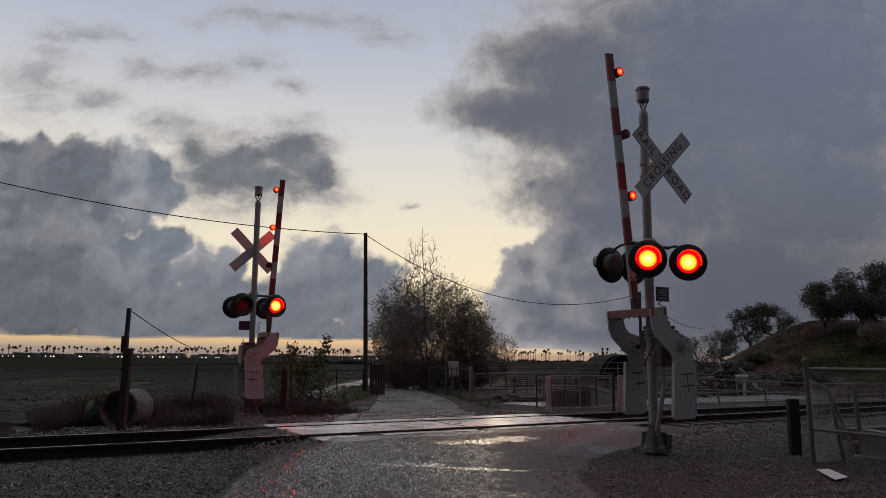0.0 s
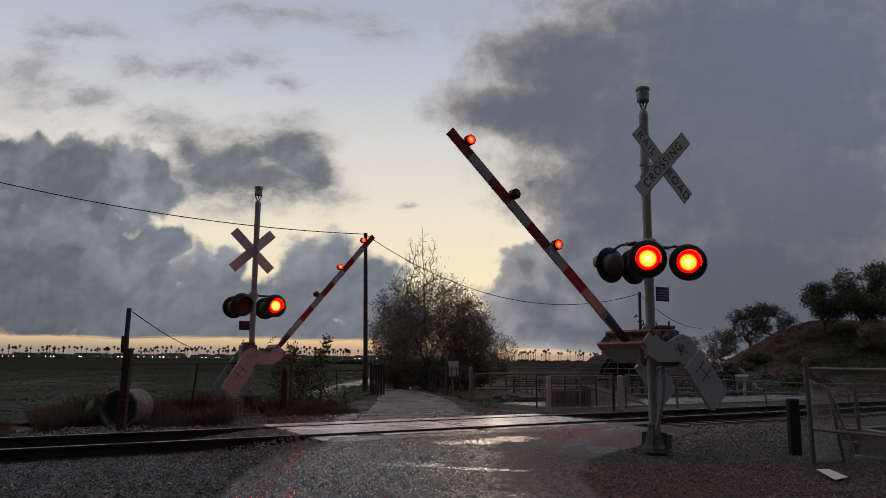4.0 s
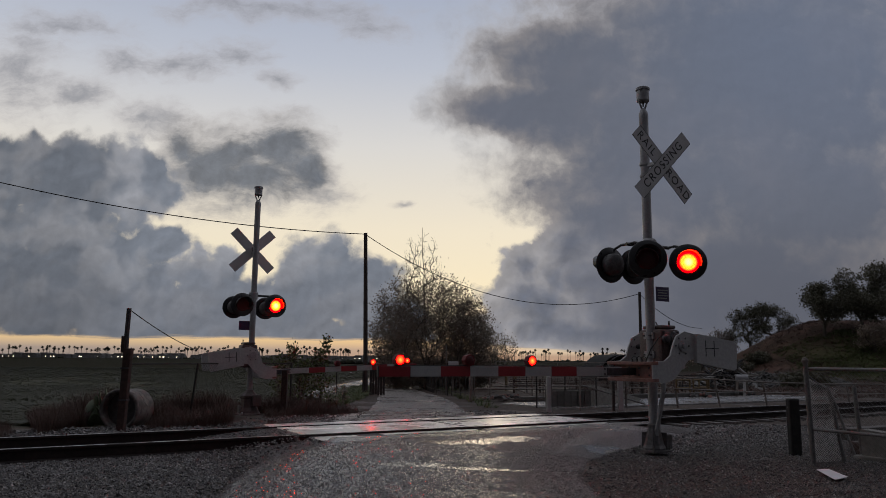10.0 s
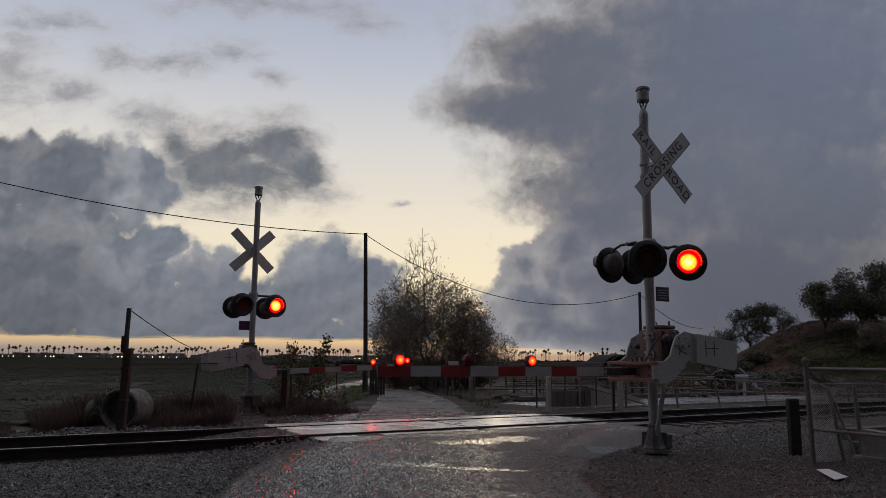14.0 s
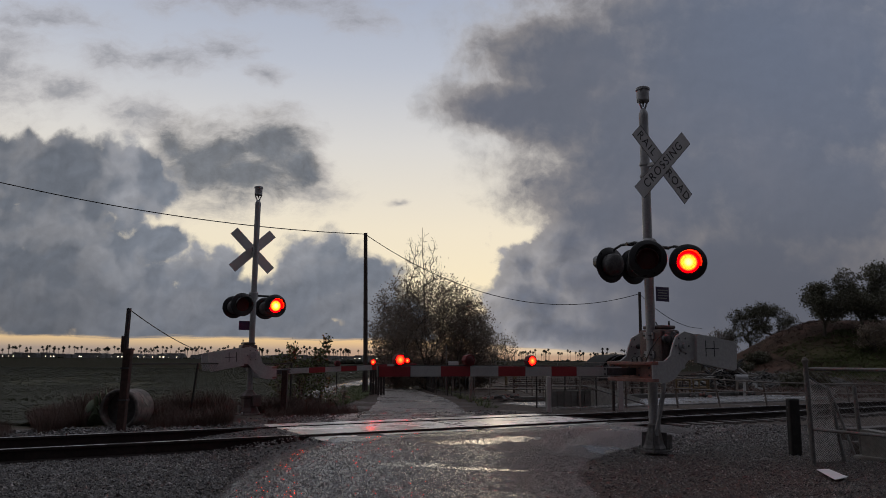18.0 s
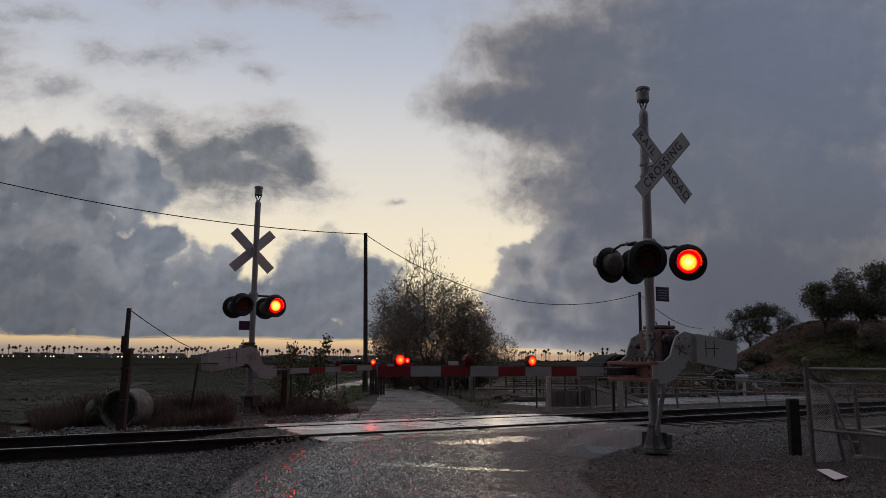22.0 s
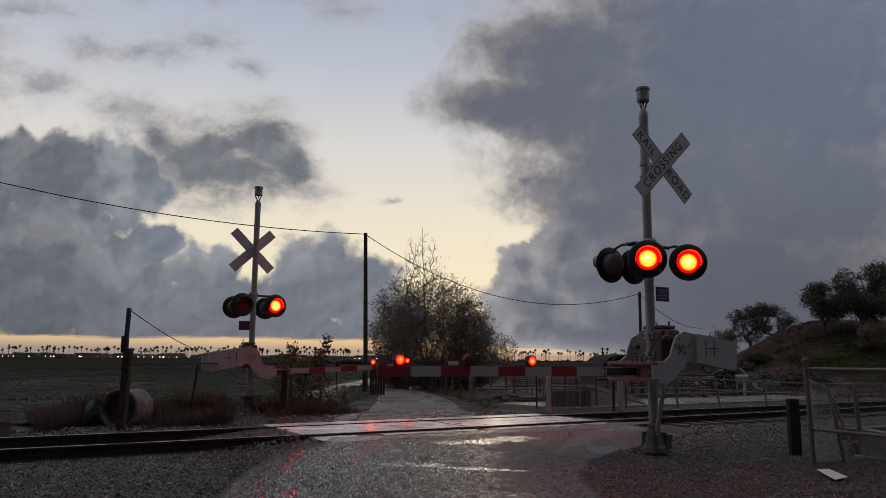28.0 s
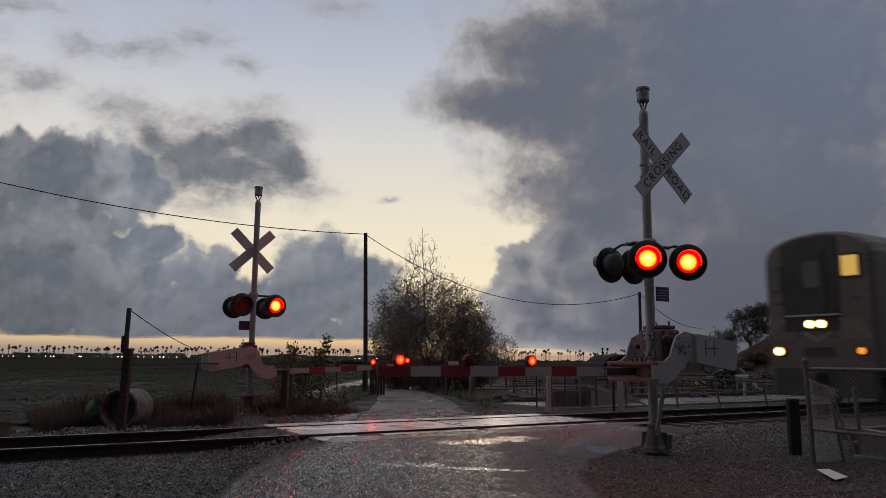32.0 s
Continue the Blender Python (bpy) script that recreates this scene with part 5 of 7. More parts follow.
def verge_rows():
    rng = random.Random(31)
    rows = []
    for _ in range(520):
        y = rng.uniform(20.5, 34)
        side = rng.random()
        x = float(np.interp(y, [18, 20, 26, 34], [-2.6, -2.75, -2.6, -3.1])) - abs(rng.gauss(0, 0.5)) if side < 0.9 else float(np.interp(y, [18, 20, 26, 34], [2.6, 1.1, 0.5, -0.4])) + abs(rng.gauss(0, 0.35))
        rows.append((x, y, 0.0, rng.uniform(0.5, 1.4), rng.uniform(0, 6.28), 0.0))
    return rows


scatter("verge_grass", WEED, verge_rows(), LEAF_GREEN, "short weedy grass on the path verges", "grass")


def hill_rows(count, x0, x1, y0, y1, seed, lo, hi):
    rng = random.Random(seed)
    rows = []
    for _ in range(count):
        x, y = rng.uniform(x0, x1), rng.uniform(y0, y1)
        z = ground_z(x, y)
        if z < 0.15 or noise.noise((x * 0.25, y * 0.25, 9)) < rng.uniform(-0.6, 0.25):
            continue
        rows.append((x, y, z - 0.03, rng.uniform(lo, hi), rng.uniform(0, 6.28), 0.0))
    return rows


scatter("dry_brush", DRY, brush_rows(900, 4.6, 7.4, 2.6, 5.2, 0.10, 0.26, 12), STALK, "low dry brush beside the crossing", "brush")
scatter("hill_grass", WEED, hill_rows(7000, 24, 38, 45, 54, 33, 0.5, 1.3), LEAF_GREEN, "rough green grass on the hillside", "grass")
scatter("hill_brush", WEED, hill_rows(9000, 18, 40, 46, 66, 34, 0.4, 1.2), STALK, "dry red-brown brush on the hillside", "brush")


def yard_rows():
    rng = random.Random(35)
    rows = []
    for _ in range(5200):
        x, y = rng.uniform(6, 30), rng.uniform(17, 46)
        s, q = track_xy(x, y)
        if q < 2.6 or (2.6 < q < 8.2 and 14.0 < s < 26.2) or noise.noise((x * 0.5, y * 0.5, 4)) < rng.uniform(-0.5, 0.5):
            continue
        rows.append((x, y, ground_z(x, y) - 0.01, rng.uniform(0.5, 1.7), rng.uniform(0, 6.28), 0.0))
    return rows


scatter("yard_weeds", WEED, yard_rows(), STALK, "dry brown weeds across the yard", "weeds")


# ---- trees and shrubs ----
def wood_mesh(segs, name):
    V, F = [], []
    for a, b, ra, rb in segs:
        d = (b - a)
        if d.length < 1e-4:
            continue
        q = d.to_track_quat("Z", "Y").to_matrix()
        n = 6 if ra > 0.03 else 3
        k = len(V)
        for p, r in ((a, ra), (b, rb)):
            for i in range(n):
                V.append(tuple(p + q @ Vector((r * math.cos(i * math.tau / n), r * math.sin(i * math.tau / n), 0))))
        for i in range(n):
            F.append((k + i, k + (i + 1) % n, k + n + (i + 1) % n, k + n + i))
    me = bpy.data.meshes.new(name)
    me.from_pydata(V, [], F)
    me.update()
    return me


def leaf_mesh(points, rng, per, size, spread, name):
    V, F = [], []
    for p, keep in points:
        for _ in range(per):
            if rng.random() > keep:
                continue
            c = p + Vector((rng.gauss(0, spread), rng.gauss(0, spread), rng.gauss(0, spread * 0.8)))
            u = Vector((rng.uniform(-1, 1), rng.uniform(-1, 1), rng.uniform(-1, 1))).normalized()
            w = u.cross(Vector((rng.uniform(-1, 1), rng.uniform(-1, 1), rng.uniform(-1, 1)))).normalized()
            s = size * rng.uniform(0.6, 1.3)
            k = len(V)
            V += [tuple(c - u * s), tuple(c + w * s * 0.55 - u * 0.1 * s), tuple(c + u * s), tuple(c - w * s * 0.55 - u * 0.1 * s)]
            F.append((k, k + 1, k + 2, k + 3))
    me = bpy.data.meshes.new(name)
    me.from_pydata(V, [], F)
    me.update()
    return me


def bough_tree(name, label, category, at, seed, clumps, count, leaf, per, size, puff, trunk_r, foot=0.6, group="", leader=None, boughs=0.16):
    """Boughs that reach out through clumps (x, y, z, rx, ry, rz, share, leafiness), with fine straight twigs on them."""
    rng = random.Random(seed)
    main, fine = [], []
    for cx, cy, cz, rx, ry, rz, share, green in clumps:
        for k in range(int(count * share)):
            while True:
                p = (rng.uniform(-1, 1), rng.uniform(-1, 1), rng.uniform(-1, 1))
                if p[0] ** 2 + p[1] ** 2 + p[2] ** 2 < 1:
                    break
            q = (cx + p[0] * rx, cy + p[1] * ry, max(cz + p[2] * rz, foot * 0.6), green)
            (main if rng.random() < boughs else fine).append(q)
    nodes, parent = [], []
    top = Vector(leader) if leader else Vector((0, 0, foot))
    steps = 12 if leader else 4
    for i in range(steps):
        f = i / (steps - 1)
        nodes.append((top.x * f + (rng.gauss(0, 0.012) if leader else 0.0), top.y * f, -0.1 + (top.z + 0.1) * f))
        parent.append(i - 1)
    root = Vector((0, 0, foot))
    main.sort(key=lambda p: (Vector(p[:3]) - root).length)
    grid = np.zeros((len(nodes) + 2 * len(main), 3))
    grid[:len(nodes)] = nodes
    n = len(nodes)
    for x, y, z, gr in main:
        p = np.array((x, y, z))
        d = p - grid[:n]
        dist = np.sqrt((d * d).sum(1)) + 1e-6
        rise = d[:, 2] / dist
        k = int(np.argmin(dist * (1.3 - 0.75 * rise)))
        grid[n], grid[n + 1] = grid[k] + (p - grid[k]) * 0.5 + np.array([0, 0, -0.04 * dist[k]]), p
        parent += [k, n]
        n += 2
    # ease the kinks out of the boughs
    for _ in range(3):
        pull, share = np.zeros((n, 3)), np.zeros(n)
        for i in range(steps, n):
            pull[i] += grid[parent[i]]
            share[i] += 1
            pull[parent[i]] += grid[i]
            share[parent[i]] += 1
        for i in range(steps, n):
            if share[i] > 1:
                grid[i] = 0.55 * grid[i] + 0.45 * pull[i] / share[i]
    load = [1] * n
    for i in range(n - 1, -1, -1):
        if parent[i] >= 0:
            load[parent[i]] += load[i]
    most = max(load)
    thick = [max(0.006, trunk_r * (v / most) ** 0.5) for v in load]
    segs = [(Vector(grid[parent[i]]), Vector(grid[i]), min(thick[parent[i]], thick[i] * 1.5), thick[i]) for i in range(n) if parent[i] >= 0]
    ends = []
    for x, y, z, gr in fine:
        p = np.array((x, y, z))
        d = p - grid[:n]
        dist = np.sqrt((d * d).sum(1)) + 1e-6
        k = int(np.argmin(dist * (1.3 - 0.6 * d[:, 2] / dist)))
        a, b = Vector(grid[k]), Vector(p)
        m = a.lerp(b, 0.55) + Vector((rng.gauss(0, 0.03), rng.gauss(0, 0.03), -0.02))
        segs += [(a, m, 0.007, 0.005), (m, b, 0.005, 0.003)]
        ends += [(m, gr * 0.7), (b, gr)]
    t = thing(name, label, category, Matrix.Translation(at), group)
    part("trunk", wood_mesh(segs, "trunk"), BARK, t, "grey-brown trunk and limbs")
    part("crown", leaf_mesh([e for e in ends if e[1] > 0], rng, per, size, puff, "crown"), leaf, t)
    return t


# the half-bare sycamore in the middle: thick below, bare twigs at the top
bough_tree("sycamore_tree", "half-bare autumn tree with dark brown leaves beside the path", "tree", (-0.62, 32.6, 0), 14,
           [(0.1, 0, 2.2, 2.8, 1.6, 2.2, 0.46, 1.0), (-0.1, 0, 3.6, 2.35, 1.3, 1.5, 0.26, 0.8), (1.6, 0, 2.6, 1.35, 1.2, 1.5, 0.12, 0.8), (-0.35, 0, 5.0, 1.1, 0.7, 1.2, 0.10, 0.08), (-0.30, 0, 6.0, 0.85, 0.4, 1.15, 0.06, 0.0)],
           2900, LEAF_TREE, 10, 0.044, 0.17, 0.12, 0.5, leader=(-0.32, 0, 7.15))
bough_tree("tree", "thin dark leafy tree behind the fence beside the path", "tree", (1.2, 33.6, 0), 23, [(0, 0, 1.9, 1.35, 1.0, 1.5, 1.0, 0.9)], 650, LEAF_TREE, 11, 0.045, 0.16, 0.07, 0.4)
bough_tree("tree", "thin dark leafy tree beside the path fence", "tree", (-2.05, 34.4, 0), 24, [(0, 0, 2.1, 1.2, 1.0, 1.7, 1.0, 0.9)], 650, LEAF_TREE, 11, 0.045, 0.16, 0.06, 0.4)
for x, y, seed in ((-0.2, 35.0, 26), (-1.9, 33.6, 29), (1.3, 34.2, 30)):
    bough_tree("bush", "dark bushy thicket under the path trees", "bush", (x, y, 0), seed, [(0, 0, 0.75, 1.25, 0.9, 0.75, 1.0, 1.0)], 560, LEAF_TREE, 10, 0.055, 0.14, 0.04, 0.15)
bough_tree("tree", "small sparse tree beyond the yard gate", "tree", (4.9, 62.0, 0), 27, [(0, 0, 2.2, 1.5, 1.2, 1.4, 1.0, 0.6)], 420, LEAF_TREE, 4, 0.06, 0.16, 0.07, 0.6)
bough_tree("bush", "dark round bush beyond the yard gate", "bush", (3.8, 56.0, 0), 28, [(0, 0, 0.8, 1.3, 1.0, 0.8, 1.0, 1.0)], 260, LEAF_DARK, 7, 0.09, 0.18, 0.05, 0.2)
# shrubs right of the far signal
bough_tree("shrub", "leafy green shrub growing by the wire fence", "shrub", (-3.95, 19.3, 0), 31, [(0, 0, 0.6, 0.5, 0.3, 0.5, 0.5, 0.8), (-0.28, 0, 1.1, 0.22, 0.15, 0.3, 0.17, 1.0), (0.06, 0, 1.42, 0.15, 0.1, 0.3, 0.15, 1.0), (0.34, 0, 1.0, 0.2, 0.15, 0.25, 0.15, 1.0)], 420, LEAF_GREEN, 2, 0.042, 0.06, 0.02, 0.2, group="fence shrubs")
bough_tree("shrub", "leafy green shrub growing by the wire fence", "shrub", (-3.35, 19.7, 0), 32, [(0, 0, 0.65, 0.52, 0.3, 0.5, 0.5, 0.8), (0.10, 0, 1.25, 0.26, 0.15, 0.3, 0.22, 1.0), (0.28, 0, 1.68, 0.10, 0.1, 0.28, 0.10, 1.0), (-0.32, 0, 1.05, 0.2, 0.15, 0.22, 0.15, 1.0)], 460, LEAF_GREEN, 2, 0.042, 0.06, 0.02, 0.2, group="fence shrubs")
bough_tree("shrub", "low green shrub with red-brown tips by the fence", "shrub", (-2.95, 20.9, 0), 33, [(0, 0, 0.3, 0.4, 0.35, 0.3, 1.0, 0.8)], 110, LEAF_TREE, 2, 0.035, 0.05, 0.015, 0.1, group="fence shrubs")
# trees on and below the hill
for (x, y, h, w, seed, leaf, per, n) in ((24.4, 70.0, 4.1, 1.8, 41, LEAF_TREE, 4, 420), (26.6, 71.0, 4.7, 1.8, 42, LEAF_TREE, 5, 480), (29.0, 70.0, 4.6, 1.9, 43, LEAF_DARK, 10, 480), (31.6, 71.0, 3.7, 1.9, 44, LEAF_DARK, 10, 420),
                                         (27.6, 53.5, 4.0, 1.6, 46, LEAF_DARK, 10, 560), (29.8, 52.5, 5.2, 1.9, 47, LEAF_DARK, 10, 640), (32.2, 53.5, 6.0, 2.0, 48, LEAF_DARK, 10, 640), (29.4, 50.5, 1.9, 1.2, 49, LEAF_TREE, 7, 260),
                                         (31.6, 50.5, 2.1, 1.3, 50, LEAF_TREE, 7, 260)):
    rng = random.Random(seed)
    heads = [(rng.uniform(-0.75, 0.75) * w, rng.uniform(-0.5, 0.5) * w, h * rng.uniform(0.25, 0.86), w * rng.uniform(0.35, 0.6), w * 0.45, h * rng.uniform(0.12, 0.2), 1 / 9, 1.0) for _ in range(9)]
    bough_tree("hill_tree", "dark leafy tree on the grassy hillside", "tree", (x, y, ground_z(x, y)), seed, heads, n, leaf, per, 0.075, 0.16, 0.13, h * 0.2, group="hill trees")
for (x, y, h, seed) in ((17.3, 36.0, 0.75, 61), (20.6, 52.0, 0.8, 62), (22.5, 53.0, 0.7, 63), (18.2, 36.5, 0.55, 64)):
    bough_tree("bush", "dark low bush at the foot of the hill", "bush", (x, y, ground_z(x, y)), seed, [(0, 0, h * 0.6, h * 1.3, h, h * 0.6, 1.0, 1.0)], 200, LEAF_DARK, 7, 0.075, 0.12, 0.04, 0.1, group="hill bushes")


def cactus():
    rng = random.Random(71)
    t = thing("prickly_pear", "dark green prickly pear cactus beside the concrete pipe", "cactus", Matrix.Translation((-6.55, 14.6, 0)))
    for k in range(16):
        a = rng.uniform(0, 6.28)
        r, z = rng.uniform(0, 0.32), rng.uniform(0.08, 0.62)
        bm = bmesh.new()
        bmesh.ops.create_uvsphere(bm, u_segments=10, v_segments=7, radius=1.0,
                                  matrix=Matrix.Translation((r * math.cos(a), r * math.sin(a), z)) @ Euler((rng.uniform(-0.5, 0.5), rng.uniform(-0.5, 0.5), rng.uniform(0, 6))).to_matrix().to_4x4() @ Matrix.Diagonal((0.10, 0.022, 0.14, 1)))
        part("pad", bm, CACTUS, t)


CACTUS = surface("cactus_skin", (0.03, 0.045, 0.02), (0.06, 0.08, 0.035), 0.6, None, 0.0, 30, 0.2)
cactus()


# ---- west side: post, pipe, fence ----
def old_post():
    t = thing("signal_post", "dark red-brown wooden post with a steel pipe and cable", "post", Matrix.Translation((-5.62, 13.25, 0)))
    part("timber", box(0.135, 0.13, 1.46, (0.02, 0, 0.72), 0.02, Matrix.Rotation(radians(1.5), 4, "Y")), POST_WOOD, t)
    part("timber", box(0.10, 0.12, 0.30, (-0.04, 0.02, 1.52), 0.015), POST_WOOD, t)
    part("pipe", rod((-0.02, 0, 1.3), (0.0, 0, 2.16), 0.042, seg=12), DARK_STEEL, t, "dark steel pipe")
    part("band", box(0.15, 0.145, 0.03, (0.02, 0, 0.55)), DARK_STEEL, t)
    part("band", box(0.15, 0.145, 0.03, (0.02, 0, 1.1)), DARK_STEEL, t)


old_post()


def concrete_pipe():
    m = pose(-5.95, 14.25, 0.33, 0, 0, -5) @ Matrix.Scale(0.73, 4)
    t = thing("concrete_pipe", "broken section of large concrete pipe lying on its side", "pipe", m)
    part("shell", lathe([(0.44, -0.42), (0.50, -0.44), (0.52, -0.40), (0.50, -0.30), (0.50, 0.45), (0.43, 0.45), (0.43, -0.40), (0.44, -0.42)], 40, "Y"), PIPE_SHELL, t, smooth=True)
    part("silt", lathe([(0.0, -0.20), (0.44, -0.16), (0.44, 0.16), (0.0, 0.16)], 30, "Y"), DARK_WALL, t, "packed silt inside the pipe")
    rng = random.Random(8)
    # shards of the cracked shell still cling to its curve
    for k in range(5):
        a0, y0 = radians(rng.uniform(20, 80)), rng.uniform(-0.36, 0.30)
        n = rng.choice([4, 5, 6])
        edge = [(rng.uniform(0.10, 0.30) * math.cos(math.tau * i / n + k), rng.uniform(0.06, 0.17) * math.sin(math.tau * i / n + k)) for i in range(n)]
        bm = bmesh.new()
        rings = [[bm.verts.new((r * math.cos(a0 + ra), y0 + ry, r * math.sin(a0 + ra))) for ra, ry in edge] for r in (0.495, 0.506 + 0.002 * k)]
        bm.faces.new(rings[1])
        for i in range(n):
            bm.faces.new((rings[0][i], rings[0][(i + 1) % n], rings[1][(i + 1) % n], rings[1][i]))
        part("fragment", bm, CONCRETE, t, "cracked pale concrete fragment")


concrete_pipe()


def link_mesh(width, height, pitch, r=0.0022, top=None, bend=None):
    """Woven wire: two families of slanting wires in the x-z plane."""
    V, F = [], []

    def wire(pts):
        k0 = len(V)
        for i, p in enumerate(pts):
            for j in range(3):
                a = j * math.tau / 3
                V.append((p[0] + r * math.cos(a) * 0.7, p[1] + r * math.sin(a), p[2] + r * math.cos(a) * 0.7))
            if i:
                a, b = k0 + 3 * (i - 1), k0 + 3 * i
                for j in range(3):
                    F.append((a + j, a + (j + 1) % 3, b + (j + 1) % 3, b + j))
    n = int((width + height) / pitch) + 1
    for k in range(n):
        c = k * pitch
        for sgn in (1, -1):
            pts = []
            m = 9
            for i in range(m):
                z = height * i / (m - 1)
                x = c - z if sgn > 0 else c - height + z
                if 0 <= x <= width:
                    zz = z if top is None else z * top(x / width)
                    p = (x, 0.003 * sgn, zz)
                    pts.append(bend(p) if bend else p)
            if len(pts) > 1:
                wire(pts)
    me = bpy.data.meshes.new("wire_mesh")
    me.from_pydata(V, [], F)
    me.update()
    return me


def frame_along(a, b):
    d = Vector(b) - Vector(a)
    return Matrix.Translation(a) @ Matrix.Rotation(math.atan2(d.y, d.x), 4, "Z"), d.length


def wire_fence(name, label, pts, height, post_r, mat, pitch, wire_r, rails=(1.0,), lean=None, mesh=True):
    a = Vector(pts[0])
    t = thing(name, label, "fence", Matrix.Translation(a))
    for i, p in enumerate(pts):
        p = Vector(p) - a
        dx = lean[i] if lean else 0.0
        part("fence_post", rod(p, p + Vector((dx, 0, height)), post_r, seg=10), mat, t)
    for i in range(len(pts) - 1):
        p, q = Vector(pts[i]) - a, Vector(pts[i + 1]) - a
        for h in rails:
            part("rail", rod(p + Vector((0, 0, height * h)), q + Vector((0, 0, height * h)), post_r * 0.7, seg=8), mat, t)
        if mesh:
            m, w = frame_along(p, q)
            part("wire_mesh", link_mesh(w, height * 0.98, pitch, wire_r), mat, t, at=m)
    return t


wire_fence("wire_fence", "low rusty chain-link fence with a dark top rail", [(-6.0, 14.2, 0), (-5.25, 15.7, 0), (-4.55, 17.9, 0), (-3.75, 18.6, 0)], 1.18, 0.022, FENCE_DARK, 0.09, 0.0018, rails=(0.99,), lean=[0, 0.12, 0, 0])
post = thing("fence_post", "short dark red wooden fence post beside the crossing", "post", Matrix.Translation((-3.66, 17.45, 0)))
part("timber", box(0.13, 0.13, 1.02, (0, 0, 0.5), 0.015), POST_WOOD, post)
part("cap", box(0.14, 0.14, 0.02, (0, 0, 1.01), 0.004), POST_WOOD, post)


# ---- poles and wires ----
def utility_pole(at, height, r, lean, label):
    t = thing("utility_pole", label, "utility pole", Matrix.Translation(at))
    part("pole", rod((0, 0, -0.05), (lean, 0, height), r, r * 0.8, seg=14), POLE_WOOD, t)
    part("insulator", lathe([(0.0, 0.0), (0.03, 0.0), (0.04, 0.03), (0.025, 0.06), (0.03, 0.08), (0.0, 0.1)], 10, at=(lean, -r * 0.6, height - 0.12)), DARK_STEEL, t)
    part("strap", rod((lean * 0.95, 0, height - 0.3), (lean * 0.95, 0, height - 0.26), r * 0.9, seg=14), DARK_STEEL, t)
    return t


utility_pole((-2.75, 27.06, 0), 5.93, 0.085, -0.135, "tall slim dark wooden utility pole beside the path")
utility_pole((8.0, 30.0, 0), 4.08, 0.07, 0.03, "short dark wooden utility pole in the yard")


def hang(name, a, b, sag, r, label):
    a, b = Vector(a), Vector(b)
    pts = []
    for i in range(33):
        f = i / 32
        p = a.lerp(b, f)
        p.z -= sag * 4 * f * (1 - f)
        pts.append(tuple(p))
    return thing(name, label, "cable", shape=tube(pts, r, 6), material=CABLE)


hang("overhead_cable", (-2.87, 27.0, 5.88), (-18.5, 19.8, 7.65), 0.62, 0.016, "thin black overhead cable between poles")
hang("overhead_cable", (-2.87, 27.0, 5.86), (8.03, 30.0, 4.02), 1.3, 0.014, "thin black cable sagging to the yard pole")
hang("overhead_cable", (8.03, 30.0, 4.0), (12.6, 36.0, 2.9), 0.35, 0.012, "thin black service cable dropping into the yard")
hang("guy_cable", (-5.60, 13.25, 2.13), (-6.6, 20.0, 1.5), 0.06, 0.009, "twisted black cable dropping from the post")


# ---- beyond the crossing: fences, gate, yard ----
def picket_fence(name, label, pts, height, gap, mat, width=0.022):
    a = Vector(pts[0])
    t = thing(name, label, "fence", Matrix.Translation(a))
    rng = random.Random(len(pts) + int(height * 100))
    me = dress(mesh_of(box(width, width, height, (0, 0, height / 2)), "picket"), mat)
    for i in range(len(pts) - 1):
        p, q = Vector(pts[i]) - a, Vector(pts[i + 1]) - a
        n = max(1, int((q - p).length / gap))
        for k in range(n):
            x = p.lerp(q, k / n)
            part("picket", me, None, t, at=pose(x.x, x.y, 0, rng.uniform(-2, 2), rng.uniform(-3, 3), rng.uniform(0, 90)))
        part("fence_post", box(0.06, 0.06, height * 1.12, p + Vector((0, 0, height * 0.56)), 0.006), mat, t)
        for h in (0.15, 0.92):
            part("rail", rod(p + Vector((0, 0, height * h)), q + Vector((0, 0, height * h)), 0.016, seg=6), mat, t)
    return t


picket_fence("iron_fence", "dark iron picket fence along the path", [(0.95, 25.7, 0), (0.2, 27.3, 0), (-0.35, 29.6, 0), (-0.75, 33.0, 0), (-1.3, 38.0, 0), (-2.0, 46.0, 0), (-2.9, 55.0, 0)], 1.05, 0.30, FENCE_DARK)
picket_fence("iron_fence", "dark iron picket fence across the far end of the path", [(-5.9, 62.0, 0), (-3.4, 60.0, 0)], 1.25, 0.22, FENCE_DARK, 0.03)


def plank_screen():
    t = thing("plank_screen", "row of dark upright planks beside the utility pole", "fence", Matrix.Translation((-2.62, 27.6, 0)))
    for k in range(6):
        part("plank", box(0.085, 0.03, 1.12 - 0.03 * (k % 3), (k * 0.10, -k * 0.06, 0.55), 0.004), FENCE_DARK, t)
    part("rail", box(0.66, 0.03, 0.06, (0.25, -0.13, 0.9), 0.003, Matrix.Rotation(radians(-31), 4, "Z")), FENCE_DARK, t)


plank_screen()
wire_fence("pipe_fence", "sloping dark pipe rail beside the farm track", [(-4.6, 24.2, 0), (-3.6, 25.6, 0), (-2.85, 27.0, 0)], 0.95, 0.02, FENCE_DARK, 0.1, 0.002, rails=(0.95,), mesh=False)


